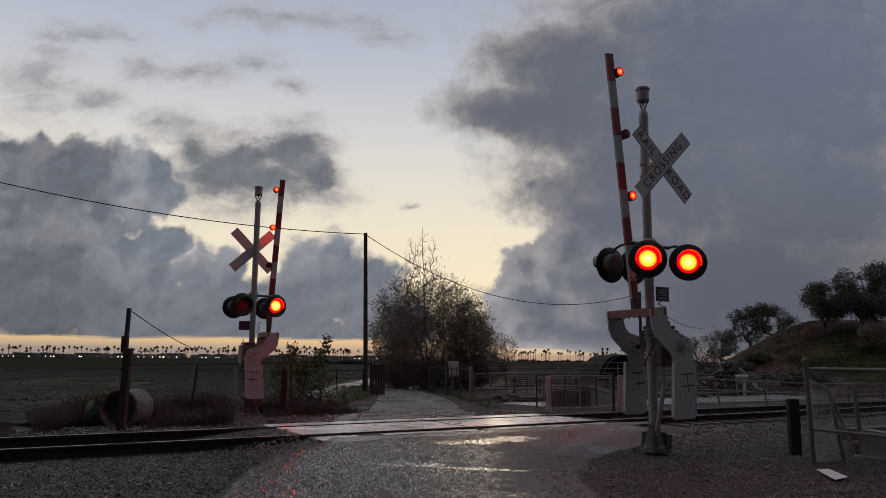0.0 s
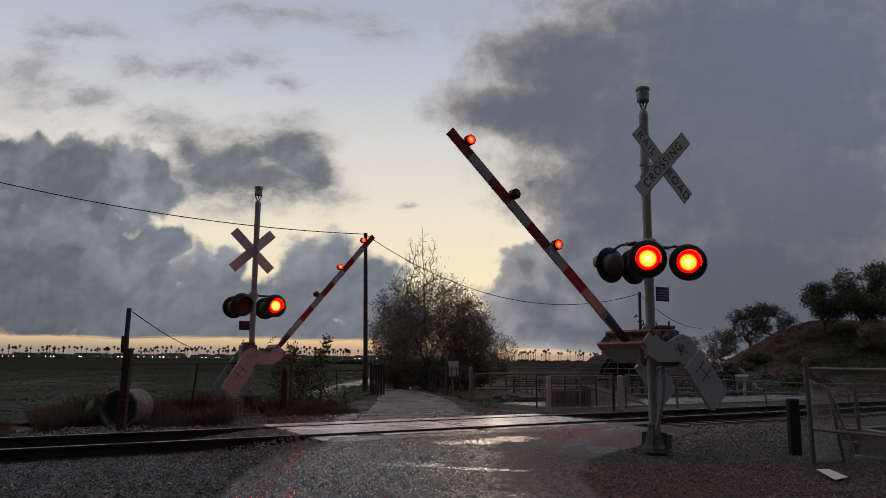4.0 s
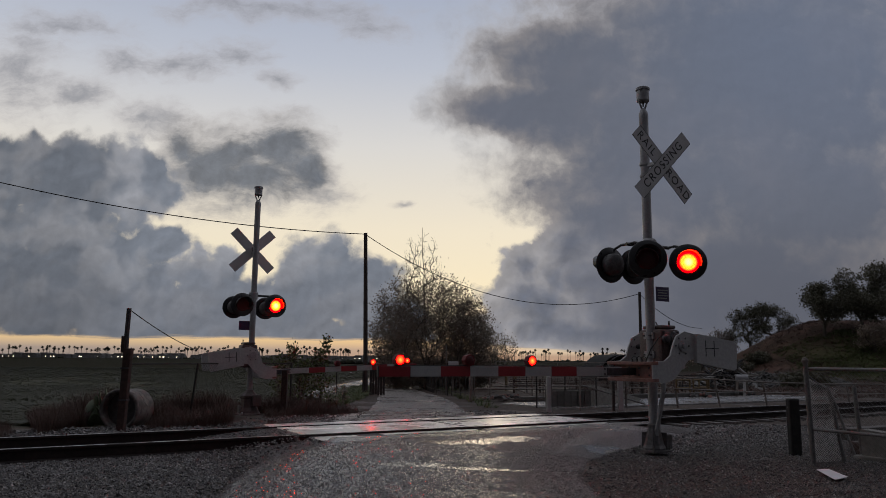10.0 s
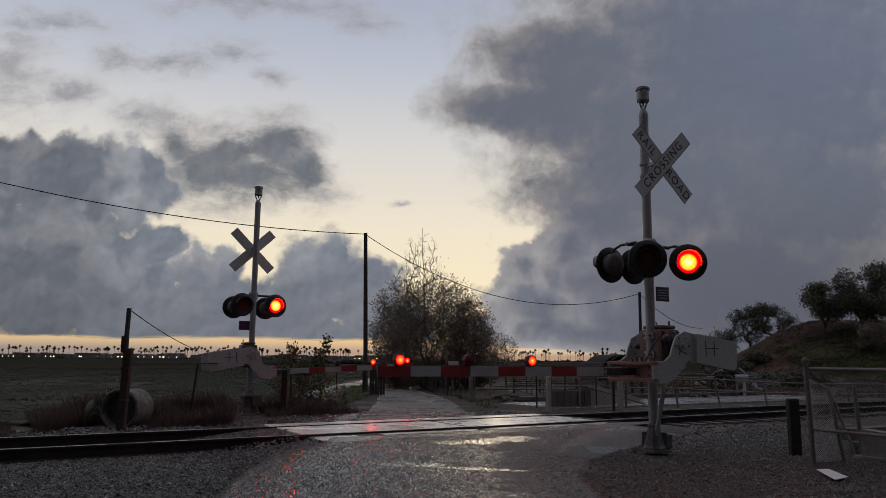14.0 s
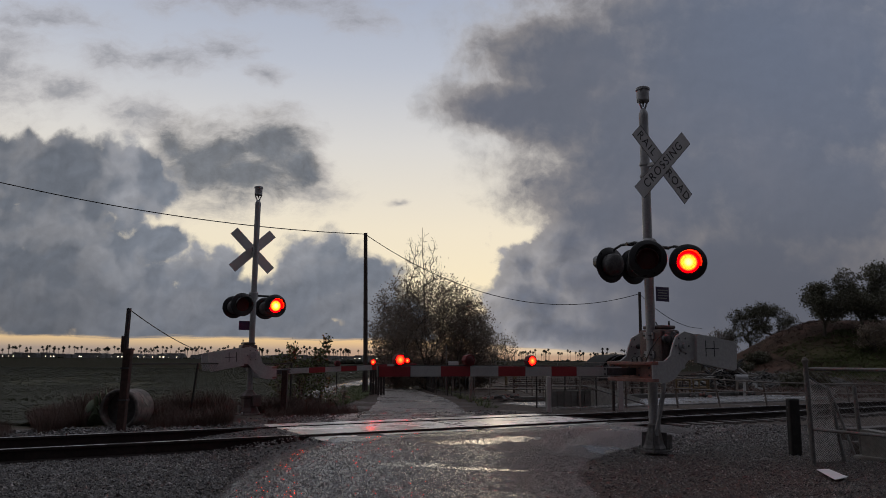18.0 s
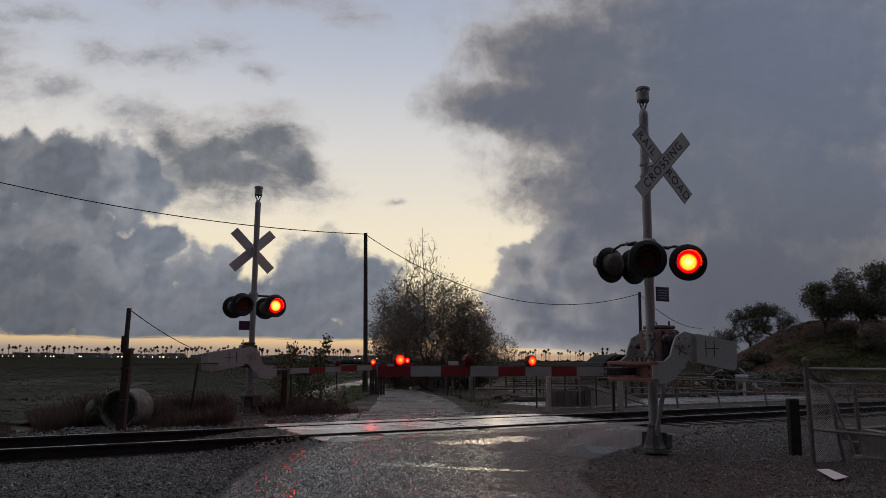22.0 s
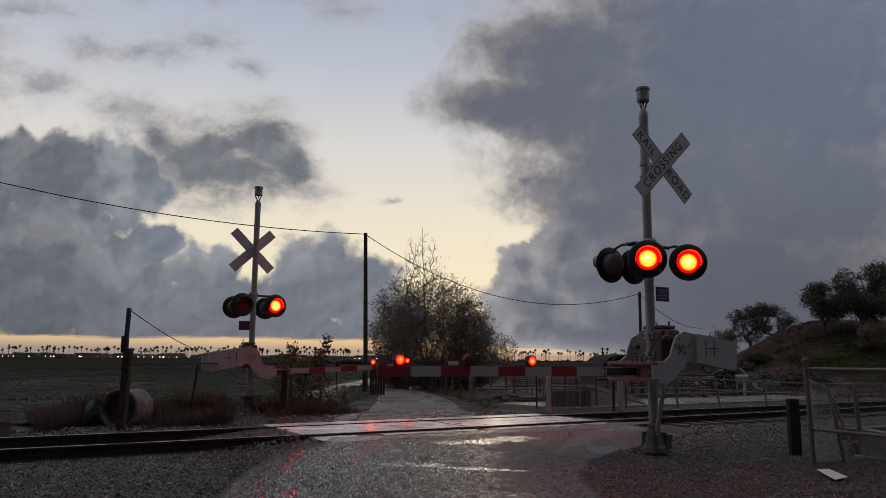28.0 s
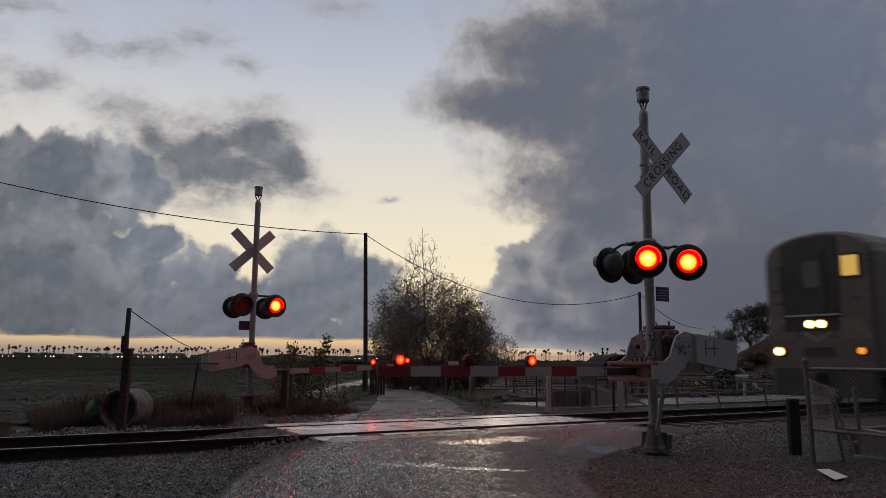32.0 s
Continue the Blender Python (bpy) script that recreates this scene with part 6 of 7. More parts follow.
def yard_gate():
    a, b = Vector((0.98, 23.4, 0)), Vector((3.2, 23.7, 0))
    m, w = frame_along(a, b)
    t = thing("yard_gate", "closed tubular steel yard gate with cross bracing", "gate", m)
    for x in (0.03, w):
        part("stile", rod((x, 0, 0.08), (x, 0, 0.86), 0.02, seg=8), RUSTY_PIPE, t)
    for z in (0.08, 0.40, 0.86):
        part("bar", rod((0.03, 0, z), (w, 0, z), 0.018, seg=8), RUSTY_PIPE, t)
    part("brace", rod((0.03, 0, 0.08), (w, 0, 0.86), 0.010, seg=6), RUSTY_PIPE, t)
    part("brace", rod((0.03, 0, 0.86), (w, 0, 0.08), 0.010, seg=6), RUSTY_PIPE, t)
    part("wire_mesh", link_mesh(w, 0.78, 0.12, 0.0018), FENCE_DARK, t, at=Matrix.Translation((0.03, 0, 0.08)))
    p = thing("gate_post", "stout grey pipe gate post with a domed cap", "post", Matrix.Translation((0.90, 23.4, 0)))
    part("pipe", rod((0, 0, 0), (0, 0, 1.02), 0.06, seg=14), RUSTY_PIPE, p)
    part("cap", lathe([(0.068, 1.0), (0.068, 1.03), (0.04, 1.07), (0.0, 1.09)], 14), RUSTY_PIPE, p)


yard_gate()


def sign_box():
    t = thing("meter_box", "pale grey meter box on a post by the path", "meter box", Matrix.Translation((0.36, 28.2, 0)))
    part("cabinet", box(0.40, 0.16, 0.56, (0.06, 0, 0.95), 0.015), PALE_PAINT, t)
    part("door", box(0.36, 0.012, 0.50, (0.06, -0.086, 0.95), 0.006), PALE_PAINT, t)
    part("leg", box(0.05, 0.05, 0.70, (0.06, 0.02, 0.34), 0.004), RUSTY_PIPE, t)
    part("pole", rod((-0.20, 0, 0), (-0.20, 0, 1.88), 0.025, seg=10), RUSTY_PIPE, t)


sign_box()


def edge_post(at, h, w, label, mat):
    t = thing("marker_post", label, "post", Matrix.Translation(at))
    part("timber", box(w, w, h, (0, 0, h / 2), 0.012), mat, t)
    part("cap", lathe([(w * 0.5, h - 0.005), (w * 0.42, h + 0.015), (0.0, h + 0.022)], 8), mat, t)


x, y = on_track(11.95, 3.3)
edge_post((x, y, 0), 0.88, 0.11, "pale grey square post beside the crossing", PALE_PAINT)
x, y = on_track(14.15, 3.0)
edge_post((x, y, 0), 0.90, 0.13, "pale grey square post beside the drain", PALE_PAINT)
x, y = on_track(13.95, 3.05)
edge_post((x, y, 0), 0.92, 0.06, "dark thin post beside the drain", FENCE_DARK)
wire_fence("wire_fence", "sagging chain-link panel beside the drain", [(*on_track(12.0, 3.35), 0), (*on_track(13.0, 3.3), 0), (*on_track(14.0, 3.15), 0)], 0.92, 0.02, RUSTY_PIPE, 0.075, 0.002, rails=(0.98,))
PF = [(*on_track(s, 2.95), z) for s, z in ((14.3, 0.08), (16.3, 0.02), (18.1, -0.06), (20.3, -0.16), (22.5, -0.22), (24.8, -0.26), (27.2, -0.30), (30.0, -0.32))]
wire_fence("pipe_fence", "two-rail pipe fence with leaning posts beyond the track", PF, 0.84, 0.03, RUSTY_PIPE, 0.1, 0.002, rails=(0.62, 1.0), lean=[0, -0.1, -0.14, -0.1, 0.05, -0.08, 0, 0], mesh=False)
wire_fence("pipe_fence", "long grey pipe fence across the yard", [(1.3, 33.5, 0), (3.5, 33.6, 0), (6.0, 33.8, 0), (8.5, 34.0, 0), (11.0, 35.5, 0)], 0.95, 0.024, RUSTY_PIPE, 0.1, 0.002, rails=(0.55, 1.0), mesh=False)
wire_fence("wire_fence", "tall chain-link fence at the back of the yard", [(3.0, 42, 0), (6.5, 42, 0), (10.0, 42.5, 0), (13.5, 43, 0)], 1.2, 0.025, RUSTY_PIPE, 0.2, 0.003, rails=(1.0,))


WET_SLAB = surface("wet_concrete_slab", (0.16, 0.155, 0.15), (0.30, 0.29, 0.28), 0.08, 0.32, 0.0, 6, 0.12, (0.09, 0.085, 0.08), 0.8, 0.6)


def drain():
    t = thing("drain_channel", "dark concrete drain with sloping walls and a wet apron", "drain", TRACK_M, kind="structure")
    part("headwall", box(1.5, 0.16, 0.50, (13.55, 4.4, 0.22), 0.015), DARK_WALL, t)
    for k in range(6):
        part("panel", box(0.225, 0.03, 0.46, (12.93 + 0.25 * k, 4.30, 0.24), 0.006), DARK_WALL, t)
    part("wing_wall", plate([(0.0, -0.1), (2.9, -0.1), (2.9, 0.16), (0.0, 0.62)], -0.09, 0.09), CONCRETE, t, "sloping concrete wing wall",
         at=Matrix.Translation((14.5, 4.5, 0)) @ Matrix.Rotation(radians(18), 4, "Z"))
    part("apron", box(13.2, 2.6, 0.10, (19.4, 5.2, 0.0), 0.01), WET_SLAB, t, "wet pale concrete apron")
    part("kerb", box(11.5, 0.25, 0.16, (20.2, 7.6, 0.06), 0.02), DARK_WALL, t)
    part("grate_rail", rod((13.9, 4.2, 0.62), (15.6, 3.5, 0.1), 0.022, seg=8), GALVANISED, t, "sloping galvanised rail")
    part("grate_rail", rod((12.4, 4.28, 0.60), (14.2, 4.28, 0.60), 0.02, seg=8), RUSTY_PIPE, t)


drain()
# clutter of posts, rails and old mesh round the drain
for k, (pts, h, rails, net) in enumerate(([[(2.6, 20.6), (3.4, 20.7), (4.3, 20.9)], 0.9, (0.55, 1.0), True], [[(1.7, 26.5), (3.2, 26.6), (4.6, 27.0), (6.2, 27.6)], 0.85, (0.45, 1.0), True],
                                          [[(3.4, 30.0), (5.6, 30.4), (7.6, 31.0), (9.4, 31.8)], 0.8, (1.0,), False], [[(4.6, 22.3), (5.6, 23.4), (6.2, 25.0)], 0.8, (0.5, 1.0), True],
                                          [[(8.2, 33.0), (10.4, 32.4), (12.6, 32.2)], 0.7, (0.4, 1.0), False])):
    wire_fence("wire_fence", "old rusty wire fence round the drain", [(x, y, 0) for x, y in pts], h, 0.024, FENCE_DARK if k % 2 == 0 else RUSTY_PIPE, 0.09, 0.0022, rails=rails, mesh=net)


def timber_rack(at, turn, n):
    t = thing("timber_rack", "small weathered rack of stacked planks in the yard", "rack", Matrix.Translation(at) @ Matrix.Rotation(radians(turn), 4, "Z"), group="yard racks")
    for x in (0.0, 1.1):
        part("leg", box(0.07, 0.07, 0.55, (x, 0, 0.27), 0.006), POST_WOOD, t)
    for k in range(n):
        part("plank", box(1.5, 0.16, 0.035, (0.55 + 0.05 * (k % 2), -0.02 * k, 0.30 + 0.075 * k), 0.004), TIE_WOOD if k % 2 else POST_WOOD, t)


timber_rack((2.9, 30.2, 0), 12, 4)
timber_rack((4.8, 33.0, 0), -6, 3)
timber_rack((6.4, 29.0, 0), 18, 3)
for px, py, n in ((1.8, 24.1, 26), (2.2, 24.4, 18), (9.4, 27.0, 30), (11.8, 29.5, 26)):
    rng = random.Random(int(px * 10))
    rub = thing("rubble_pile", "low pile of broken bricks and dirt", "rubble", Matrix.Translation((px, py, 0)), group="yard rubble")
    for k in range(n):
        r = abs(rng.gauss(0, 0.3))
        a = rng.uniform(0, 6.28)
        sz = rng.uniform(0.05, 0.13)
        part("lump", box(sz * 1.5, sz, sz * 0.8, (r * math.cos(a) * 1.4, r * math.sin(a), max(0.02, 0.16 - 0.25 * r)), 0.008, Euler((rng.uniform(-0.5, 0.5), rng.uniform(-0.5, 0.5), a)).to_matrix().to_4x4()),
             RED_BRACKET if k % 3 == 0 else DARK_WALL, rub)


def scrap_heap():
    rng = random.Random(91)
    t = thing("scrap_heap", "low heap of grey scrap metal and broken branches", "scrap heap", Matrix.Translation((13.4, 35.5, 0)))
    for k in range(150):
        x = rng.gauss(0, 0.85)
        h = 1.25 * math.exp(-(x / 1.2) ** 2)
        z = rng.uniform(0.1, 1.0) * h
        y = rng.gauss(0, 0.5)
        e = Euler((rng.uniform(-0.6, 0.6), rng.uniform(-0.7, 0.7), rng.uniform(0, 6.28))).to_matrix().to_4x4()
        if k % 3 == 0:
            part("sheet", box(rng.uniform(0.3, 0.7), rng.uniform(0.15, 0.4), 0.012, (x, y, z), 0.0, e), GALVANISED, t)
        else:
            d = e @ Vector((rng.uniform(0.3, 0.8), 0, 0))
            part("bar", rod(Vector((x, y, z)) - d, Vector((x, y, z)) + d, rng.uniform(0.015, 0.04), seg=6), DARK_STEEL if k % 2 else RUSTY_PIPE, t)


scrap_heap()


def yellow_frame(at, turn):
    t = thing("yellow_barrier", "faded yellow steel barrier frame in the yard", "barrier", Matrix.Translation(at) @ Matrix.Rotation(radians(turn), 4, "Z"), group="yard barriers")
    for x in (0, 0.55):
        part("leg", rod((x, 0, 0), (x, 0, 0.62), 0.035, seg=8), YELLOW, t)
    for z in (0.30, 0.60):
        part("bar", rod((0, 0, z), (0.55, 0, z), 0.03, seg=8), YELLOW, t)


for at, a in (((8.95, 28.6, 0), 10), ((9.7, 28.9, 0), 5), ((10.3, 30.0, 0), 30), ((2.72, 32.0, 0), 80), ((3.1, 32.2, 0), 75)):
    yellow_frame(at, a)


def tank(at):
    t = thing("water_tank", "small white plastic tank on legs", "tank", Matrix.Translation(at))
    part("drum", rod((-0.26, 0, 0.60), (0.26, 0, 0.60), 0.15, seg=18), GREY_PAINT, t)
    part("lid", rod((0, 0, 0.74), (0, 0, 0.79), 0.06, seg=12), GREY_PAINT, t)
    for x in (-0.2, 0.2):
        part("leg", box(0.06, 0.30, 0.45, (x, 0, 0.22), 0.005), RUSTY_PIPE, t)
    p = thing("marker_post", "slim white post in the yard", "post", Matrix.Translation((11.3, 28.0, 0)))
    part("pole", rod((0, 0, 0), (0, 0, 0.62), 0.045, seg=10), PALE_PAINT, p)
    part("cap", rod((0, 0, 0.62), (0, 0, 0.65), 0.05, seg=10), PALE_PAINT, p)


tank((13.2, 33.0, 0))


DARK_GLASS = surface("dark_window_glass", (0.01, 0.011, 0.013), (0.014, 0.015, 0.017), 0.06, None, 0.0, 5, 0.0)


def rubble_mound():
    """A long low mound of broken stone with dead branches along its top."""
    rng = random.Random(95)
    rows = []
    for _ in range(2600):
        f = rng.random()
        h = 0.95 * math.sin(math.pi * min(max(f, 0.02), 0.98)) ** 0.5 * (0.75 + 0.4 * noise.noise((f * 9, 2, 1)))
        v = rng.uniform(-1, 1)
        rows.append((13.8 + 8.6 * f, 39.5 + 2.0 * f + 1.1 * v, max(0.03, h * (1 - abs(v)) * rng.uniform(0.7, 1.0)), rng.uniform(0.06, 0.22), rng.uniform(0, 6.28), rng.uniform(-0.5, 0.5)))
    scatter("rubble_mound", CHIPS, rows, DARK_WALL, "long low mound of broken dark stone in the yard", "rubble")
    t = thing("dead_branches", "tangle of bare grey branches on the stone mound", "branches", Matrix.Translation((17.5, 40.2, 0.4)))
    for k in range(90):
        p = Vector((rng.uniform(-3.4, 3.6), rng.uniform(-0.5, 0.5), rng.uniform(0.0, 0.4)))
        d = Vector((rng.uniform(-1, 1), rng.uniform(-0.4, 0.4), rng.uniform(-0.1, 0.45))) * rng.uniform(0.3, 0.7)
        part("branch", tube([p - d, p + Vector((0, 0, rng.uniform(-0.08, 0.08))), p + d], rng.uniform(0.010, 0.026), 5), BARK, t)


rubble_mound()


def arch_shed():
    t = thing("arched_shed", "low arched metal shed with open ribs", "shed", pose(11.3, 46.0, 0, 0, 0, 12) @ Matrix.Diagonal((0.78, 0.7, 0.86, 1)))
    n = 14
    for k in range(6):
        pts = [(1.95 * math.cos(math.pi * i / n), k * 1.0, 1.95 * math.sin(math.pi * i / n)) for i in range(n + 1)]
        part("rib", tube(pts, 0.045, 6), DARK_STEEL, t)
    bm = bmesh.new()
    for r in (2.0, 1.97):
        rows = [[bm.verts.new((r * math.cos(math.pi * i / 20), y, r * math.sin(math.pi * i / 20))) for i in range(21)] for y in (1.0, 5.0)]
        for i in range(20):
            bm.faces.new((rows[0][i], rows[0][i + 1], rows[1][i + 1], rows[1][i]))
    part("roof", bm, MATTE_DARK, t, "dark curved metal roof")
    part("back_wall", plate([(1.95 * math.cos(math.pi * i / 20), 1.95 * math.sin(math.pi * i / 20)) for i in range(21)], 4.9, 4.98), MATTE_DARK, t)


arch_shed()


# ---- near right: broken fence, bollard, card, concrete ----
def broken_fence():
    t = thing("chain_link_fence", "broken galvanised chain-link fence with a sagging loose end", "fence", Matrix.Translation((4.78, 9.76, 0)))
    part("fence_post", rod((0.0, 0, -0.05), (-0.03, 0, 1.30), 0.032, seg=14), GALVANISED, t)
    part("post_cap", lathe([(0.04, 0.0), (0.042, 0.03), (0.025, 0.06), (0.0, 0.07)], 12, at=(-0.03, 0, 1.29)), GALVANISED, t)
    a, b = Vector((0, 0, 0)), Vector((1.35, -2.15, 0))
    m, w = frame_along(a, b)
    part("wire_mesh", link_mesh(w, 1.20, 0.055, 0.0020), GALVANISED, t, at=m)
    part("rail", rod((0, 0, 1.21), (b.x, b.y, 1.21), 0.022, seg=10), GALVANISED, t)
    part("rail", rod((0.01, 0, 0.44), (b.x, b.y, 0.42), 0.021, seg=10), GALVANISED, t)
    part("fence_post", rod((b.x, b.y, -0.05), (b.x, b.y, 1.3), 0.032, seg=14), GALVANISED, t)
    # loose end curls back from the post to a stub
    c, d = Vector((0.0, 0.02, 0)), Vector((0.56, 0.40, 0))
    m2, w2 = frame_along(c, d)
    part("loose_mesh", link_mesh(w2, 1.12, 0.036, 0.0038, top=lambda f: 1 - 0.17 * f, bend=lambda p: (p[0], p[1] + 0.07 * math.sin(p[0] * 7) + 0.05 * math.sin(p[2] * 3), p[2])), WIRE, t, "loose buckled wire mesh", at=m2)
    part("stub_post", rod((0.56, 0.30, -0.05), (0.46, 0.42, 0.98), 0.026, seg=10), GALVANISED, t)
    part("stub_post", rod((0.62, 0.16, 0.10), (0.47, 0.40, 0.94), 0.018, seg=10), GALVANISED, t)
    part("wire", tube([(0.0, 0.0, 1.12), (0.22, 0.2, 1.02), (0.48, 0.42, 0.92)], 0.010, 6), GALVANISED, t)
    part("wire", tube([(-0.02, 0.0, 1.0), (-0.10, 0.1, 0.9), (-0.12, 0.2, 0.86), (-0.16, 0.3, 0.84)], 0.006, 6), GALVANISED, t)
    part("fence_post", rod((1.05, 0.75, -0.05), (1.0, 0.75, 0.96), 0.03, seg=10), GALVANISED, t)


broken_fence()


def bollard():
    t = thing("bollard", "short black timber bollard in the gravel", "bollard", Matrix.Translation((5.0, 10.72, 0)))
    part("timber", box(0.15, 0.13, 0.80, (0, 0, 0.38), 0.025), MATTE_DARK, t)
    part("bolt", rod((-0.08, 0, 0.66), (0.08, 0, 0.66), 0.012, seg=8), DARK_STEEL, t)


bollard()
card = plate([(-0.015, -0.32), (0.155, -0.37), (0.055, 0.23), (-0.195, 0.44)], -0.003, 0.003)
thing("card_sheet", "dropped white card lying on the gravel", "card", pose(4.475, 8.73, 0.034, 90, 0, 0), shape=card, material=PAPER)


def drain_blocks():
    t = thing("concrete_drain", "concrete drain wall with a sloping top behind the fence", "drain", pose(5.95, 10.1, 0, 0, 0, -58))
    part("wall", plate([(-0.3, -0.1), (1.8, -0.1), (1.8, 0.02), (0.2, 0.36), (-0.3, 0.40)], -0.10, 0.10), CONCRETE, t)
    part("footing", box(2.2, 0.5, 0.10, (0.7, 0.1, 0.0), 0.02), CONCRETE, t)
    for k, (x, y, z, l, a) in enumerate(((7.6, 11.6, 0.16, 4.2, 30), (7.9, 12.2, 0.30, 4.6, 30), (7.4, 11.0, 0.06, 3.6, 30))):
        u = thing("timber_beam", "old grey timber beam lying beside the track", "beam", pose(x, y, z - 0.08, 0, 0, a), group="timber beams")
        part("beam", box(l, 0.2, 0.17, (0, 0, 0.04), 0.012), TIE_WOOD, u)
        part("strap", box(0.05, 0.21, 0.18, (l * 0.3, 0, 0.04), 0.002), DARK_STEEL, u)


drain_blocks()


# ---- far away: palms, town, woods ----
def palm_parts(rng, h, crown):
    trunk = mesh_of(rod((0, 0, -1), (rng.uniform(-0.4, 0.4), 0, h), 0.30, 0.22, seg=6), "trunk")
    V, F = [], []
    for k in range(30):
        a, e = rng.uniform(0, 6.28), rng.uniform(-0.9, 1.35)
        d = Vector((math.cos(a) * math.cos(e), math.sin(a) * math.cos(e), math.sin(e)))
        w = d.cross(Vector((0, 0, 1))).normalized() * 0.55 * crown / 2
        L = crown * rng.uniform(0.75, 1.05)
        p0, p1, p2 = Vector((0, 0, h)), Vector((0, 0, h)) + d * L * 0.6, Vector((0, 0, h)) + d * L - Vector((0, 0, 0.25 * L))
        i = len(V)
        V += [tuple(p0), tuple(p1 + w), tuple(p2), tuple(p1 - w)]
        F.append((i, i + 1, i + 2, i + 3))
    me = bpy.data.meshes.new("crown")
    me.from_pydata(V, [], F)
    me.update()
    return trunk, me


def palms():
    rng = random.Random(101)
    kinds = []
    for h, c in ((13, 2.6), (15, 2.7), (17, 2.8), (11.5, 2.6), (14, 2.9)):
        tr, cr = palm_parts(rng, h, c)
        t = thing("palm_tree", "distant fan palm with a slim trunk on the horizon", "palm tree", Matrix.Translation((0, 0, 0)), group="horizon palms")
        part("trunk", tr, BARK, t)
        part("crown", cr, PALM_LEAF, t)
        kinds.append(t)
    spots = []
    for k in range(170):        # west: a long uneven row
        px = rng.uniform(-0.62, -0.06) if k % 3 else rng.choice([-0.60, -0.56, -0.52, -0.45, -0.41, -0.385, -0.33, -0.30, -0.29, -0.24, -0.17, -0.155, -0.13, -0.12]) + rng.gauss(0, 0.008)
        d = rng.uniform(960, 1250)
        spots.append((px * d, d))
    for k in range(64):         # east: a grove behind the yard
        px = rng.uniform(0.085, 0.30) if k % 2 else rng.choice([0.10, 0.135, 0.16, 0.19, 0.205, 0.22, 0.235]) + rng.gauss(0, 0.010)
        d = rng.uniform(1000, 1300)
        spots.append((px * d, d))
    for i, (x, y) in enumerate(spots):
        k = kinds[i % 5]
        m = pose(x, y, rng.uniform(-1.5, 0.5), 0, rng.uniform(-2, 2), rng.uniform(0, 360))
        if i < 5:
            k.matrix_basis = m
        else:
            copy_thing(k, m)


palms()


def town():
    rng = random.Random(111)
    wall = surface("far_wall", (0.16, 0.15, 0.15), (0.30, 0.285, 0.28), 0.8, None, 0.0, 0.5, 0.0)
    roof = surface("far_roof", (0.16, 0.14, 0.14), (0.26, 0.23, 0.22), 0.8, None, 0.0, 0.5, 0.0)
    lit = glow("far_window_light", (1.0, 0.80, 0.55), 5.0)
    for k in range(120):
        f = rng.uniform(-0.64, -0.05)
        d = rng.uniform(880, 1250)
        w, dp, h = rng.uniform(9, 26), 9.0, rng.uniform(2.8, 5.2)
        t = thing("house", "low distant house on the edge of town", "house", pose(f * d, d, 0, 0, 0, rng.uniform(-8, 8)), group="town houses")
        part("wall", box(w, dp, h, (0, 0, h / 2)), wall, t)
        part("roof", plate([(-w / 2 - 0.4, h), (w / 2 + 0.4, h), (w / 2 - 2, h + 1.6), (-w / 2 + 2, h + 1.6)], -dp / 2 - 0.4, dp / 2 + 0.4), roof, t)
        for j in range(3):
            if rng.random() < 0.6:
                part("window", box(1.0, 0.06, 0.9, (rng.uniform(-w / 2 + 1, w / 2 - 1), -dp / 2 - 0.05, 1.9)), lit, t, "small lit window")
    rows = []
    for _ in range(420):
        f = rng.uniform(-0.68, 0.30)
        d = rng.uniform(760, 1150) if f < 0 else rng.uniform(500, 1000)
        s = rng.uniform(0.8, 2.6) * (0.6 + 0.8 * max(0, noise.noise((f * 18, 0.5, 2)) + 0.3))
        rows.append((f * d, d, s * 0.3, s, rng.uniform(0, 6.28), 0.0))
    scatter("far_woods", rock_shapes(5, random.Random(3)), rows, LEAF_DARK, "dark line of distant trees and hedges", "woods")
    # the thicket behind the path end
    rows = []
    for _ in range(500):
        d = rng.uniform(190, 320)
        f = rng.choice([rng.uniform(-0.20, -0.02), rng.uniform(-0.13, -0.09)])
        s = rng.uniform(0.8, 1.7)
        rows.append((f * d, d, s * 0.4, s, rng.uniform(0, 6.28), 0.0))
    scatter("far_woods", rock_shapes(5, random.Random(4)), rows, LEAF_DARK, "dark hedge at the far side of the field", "woods")


town()


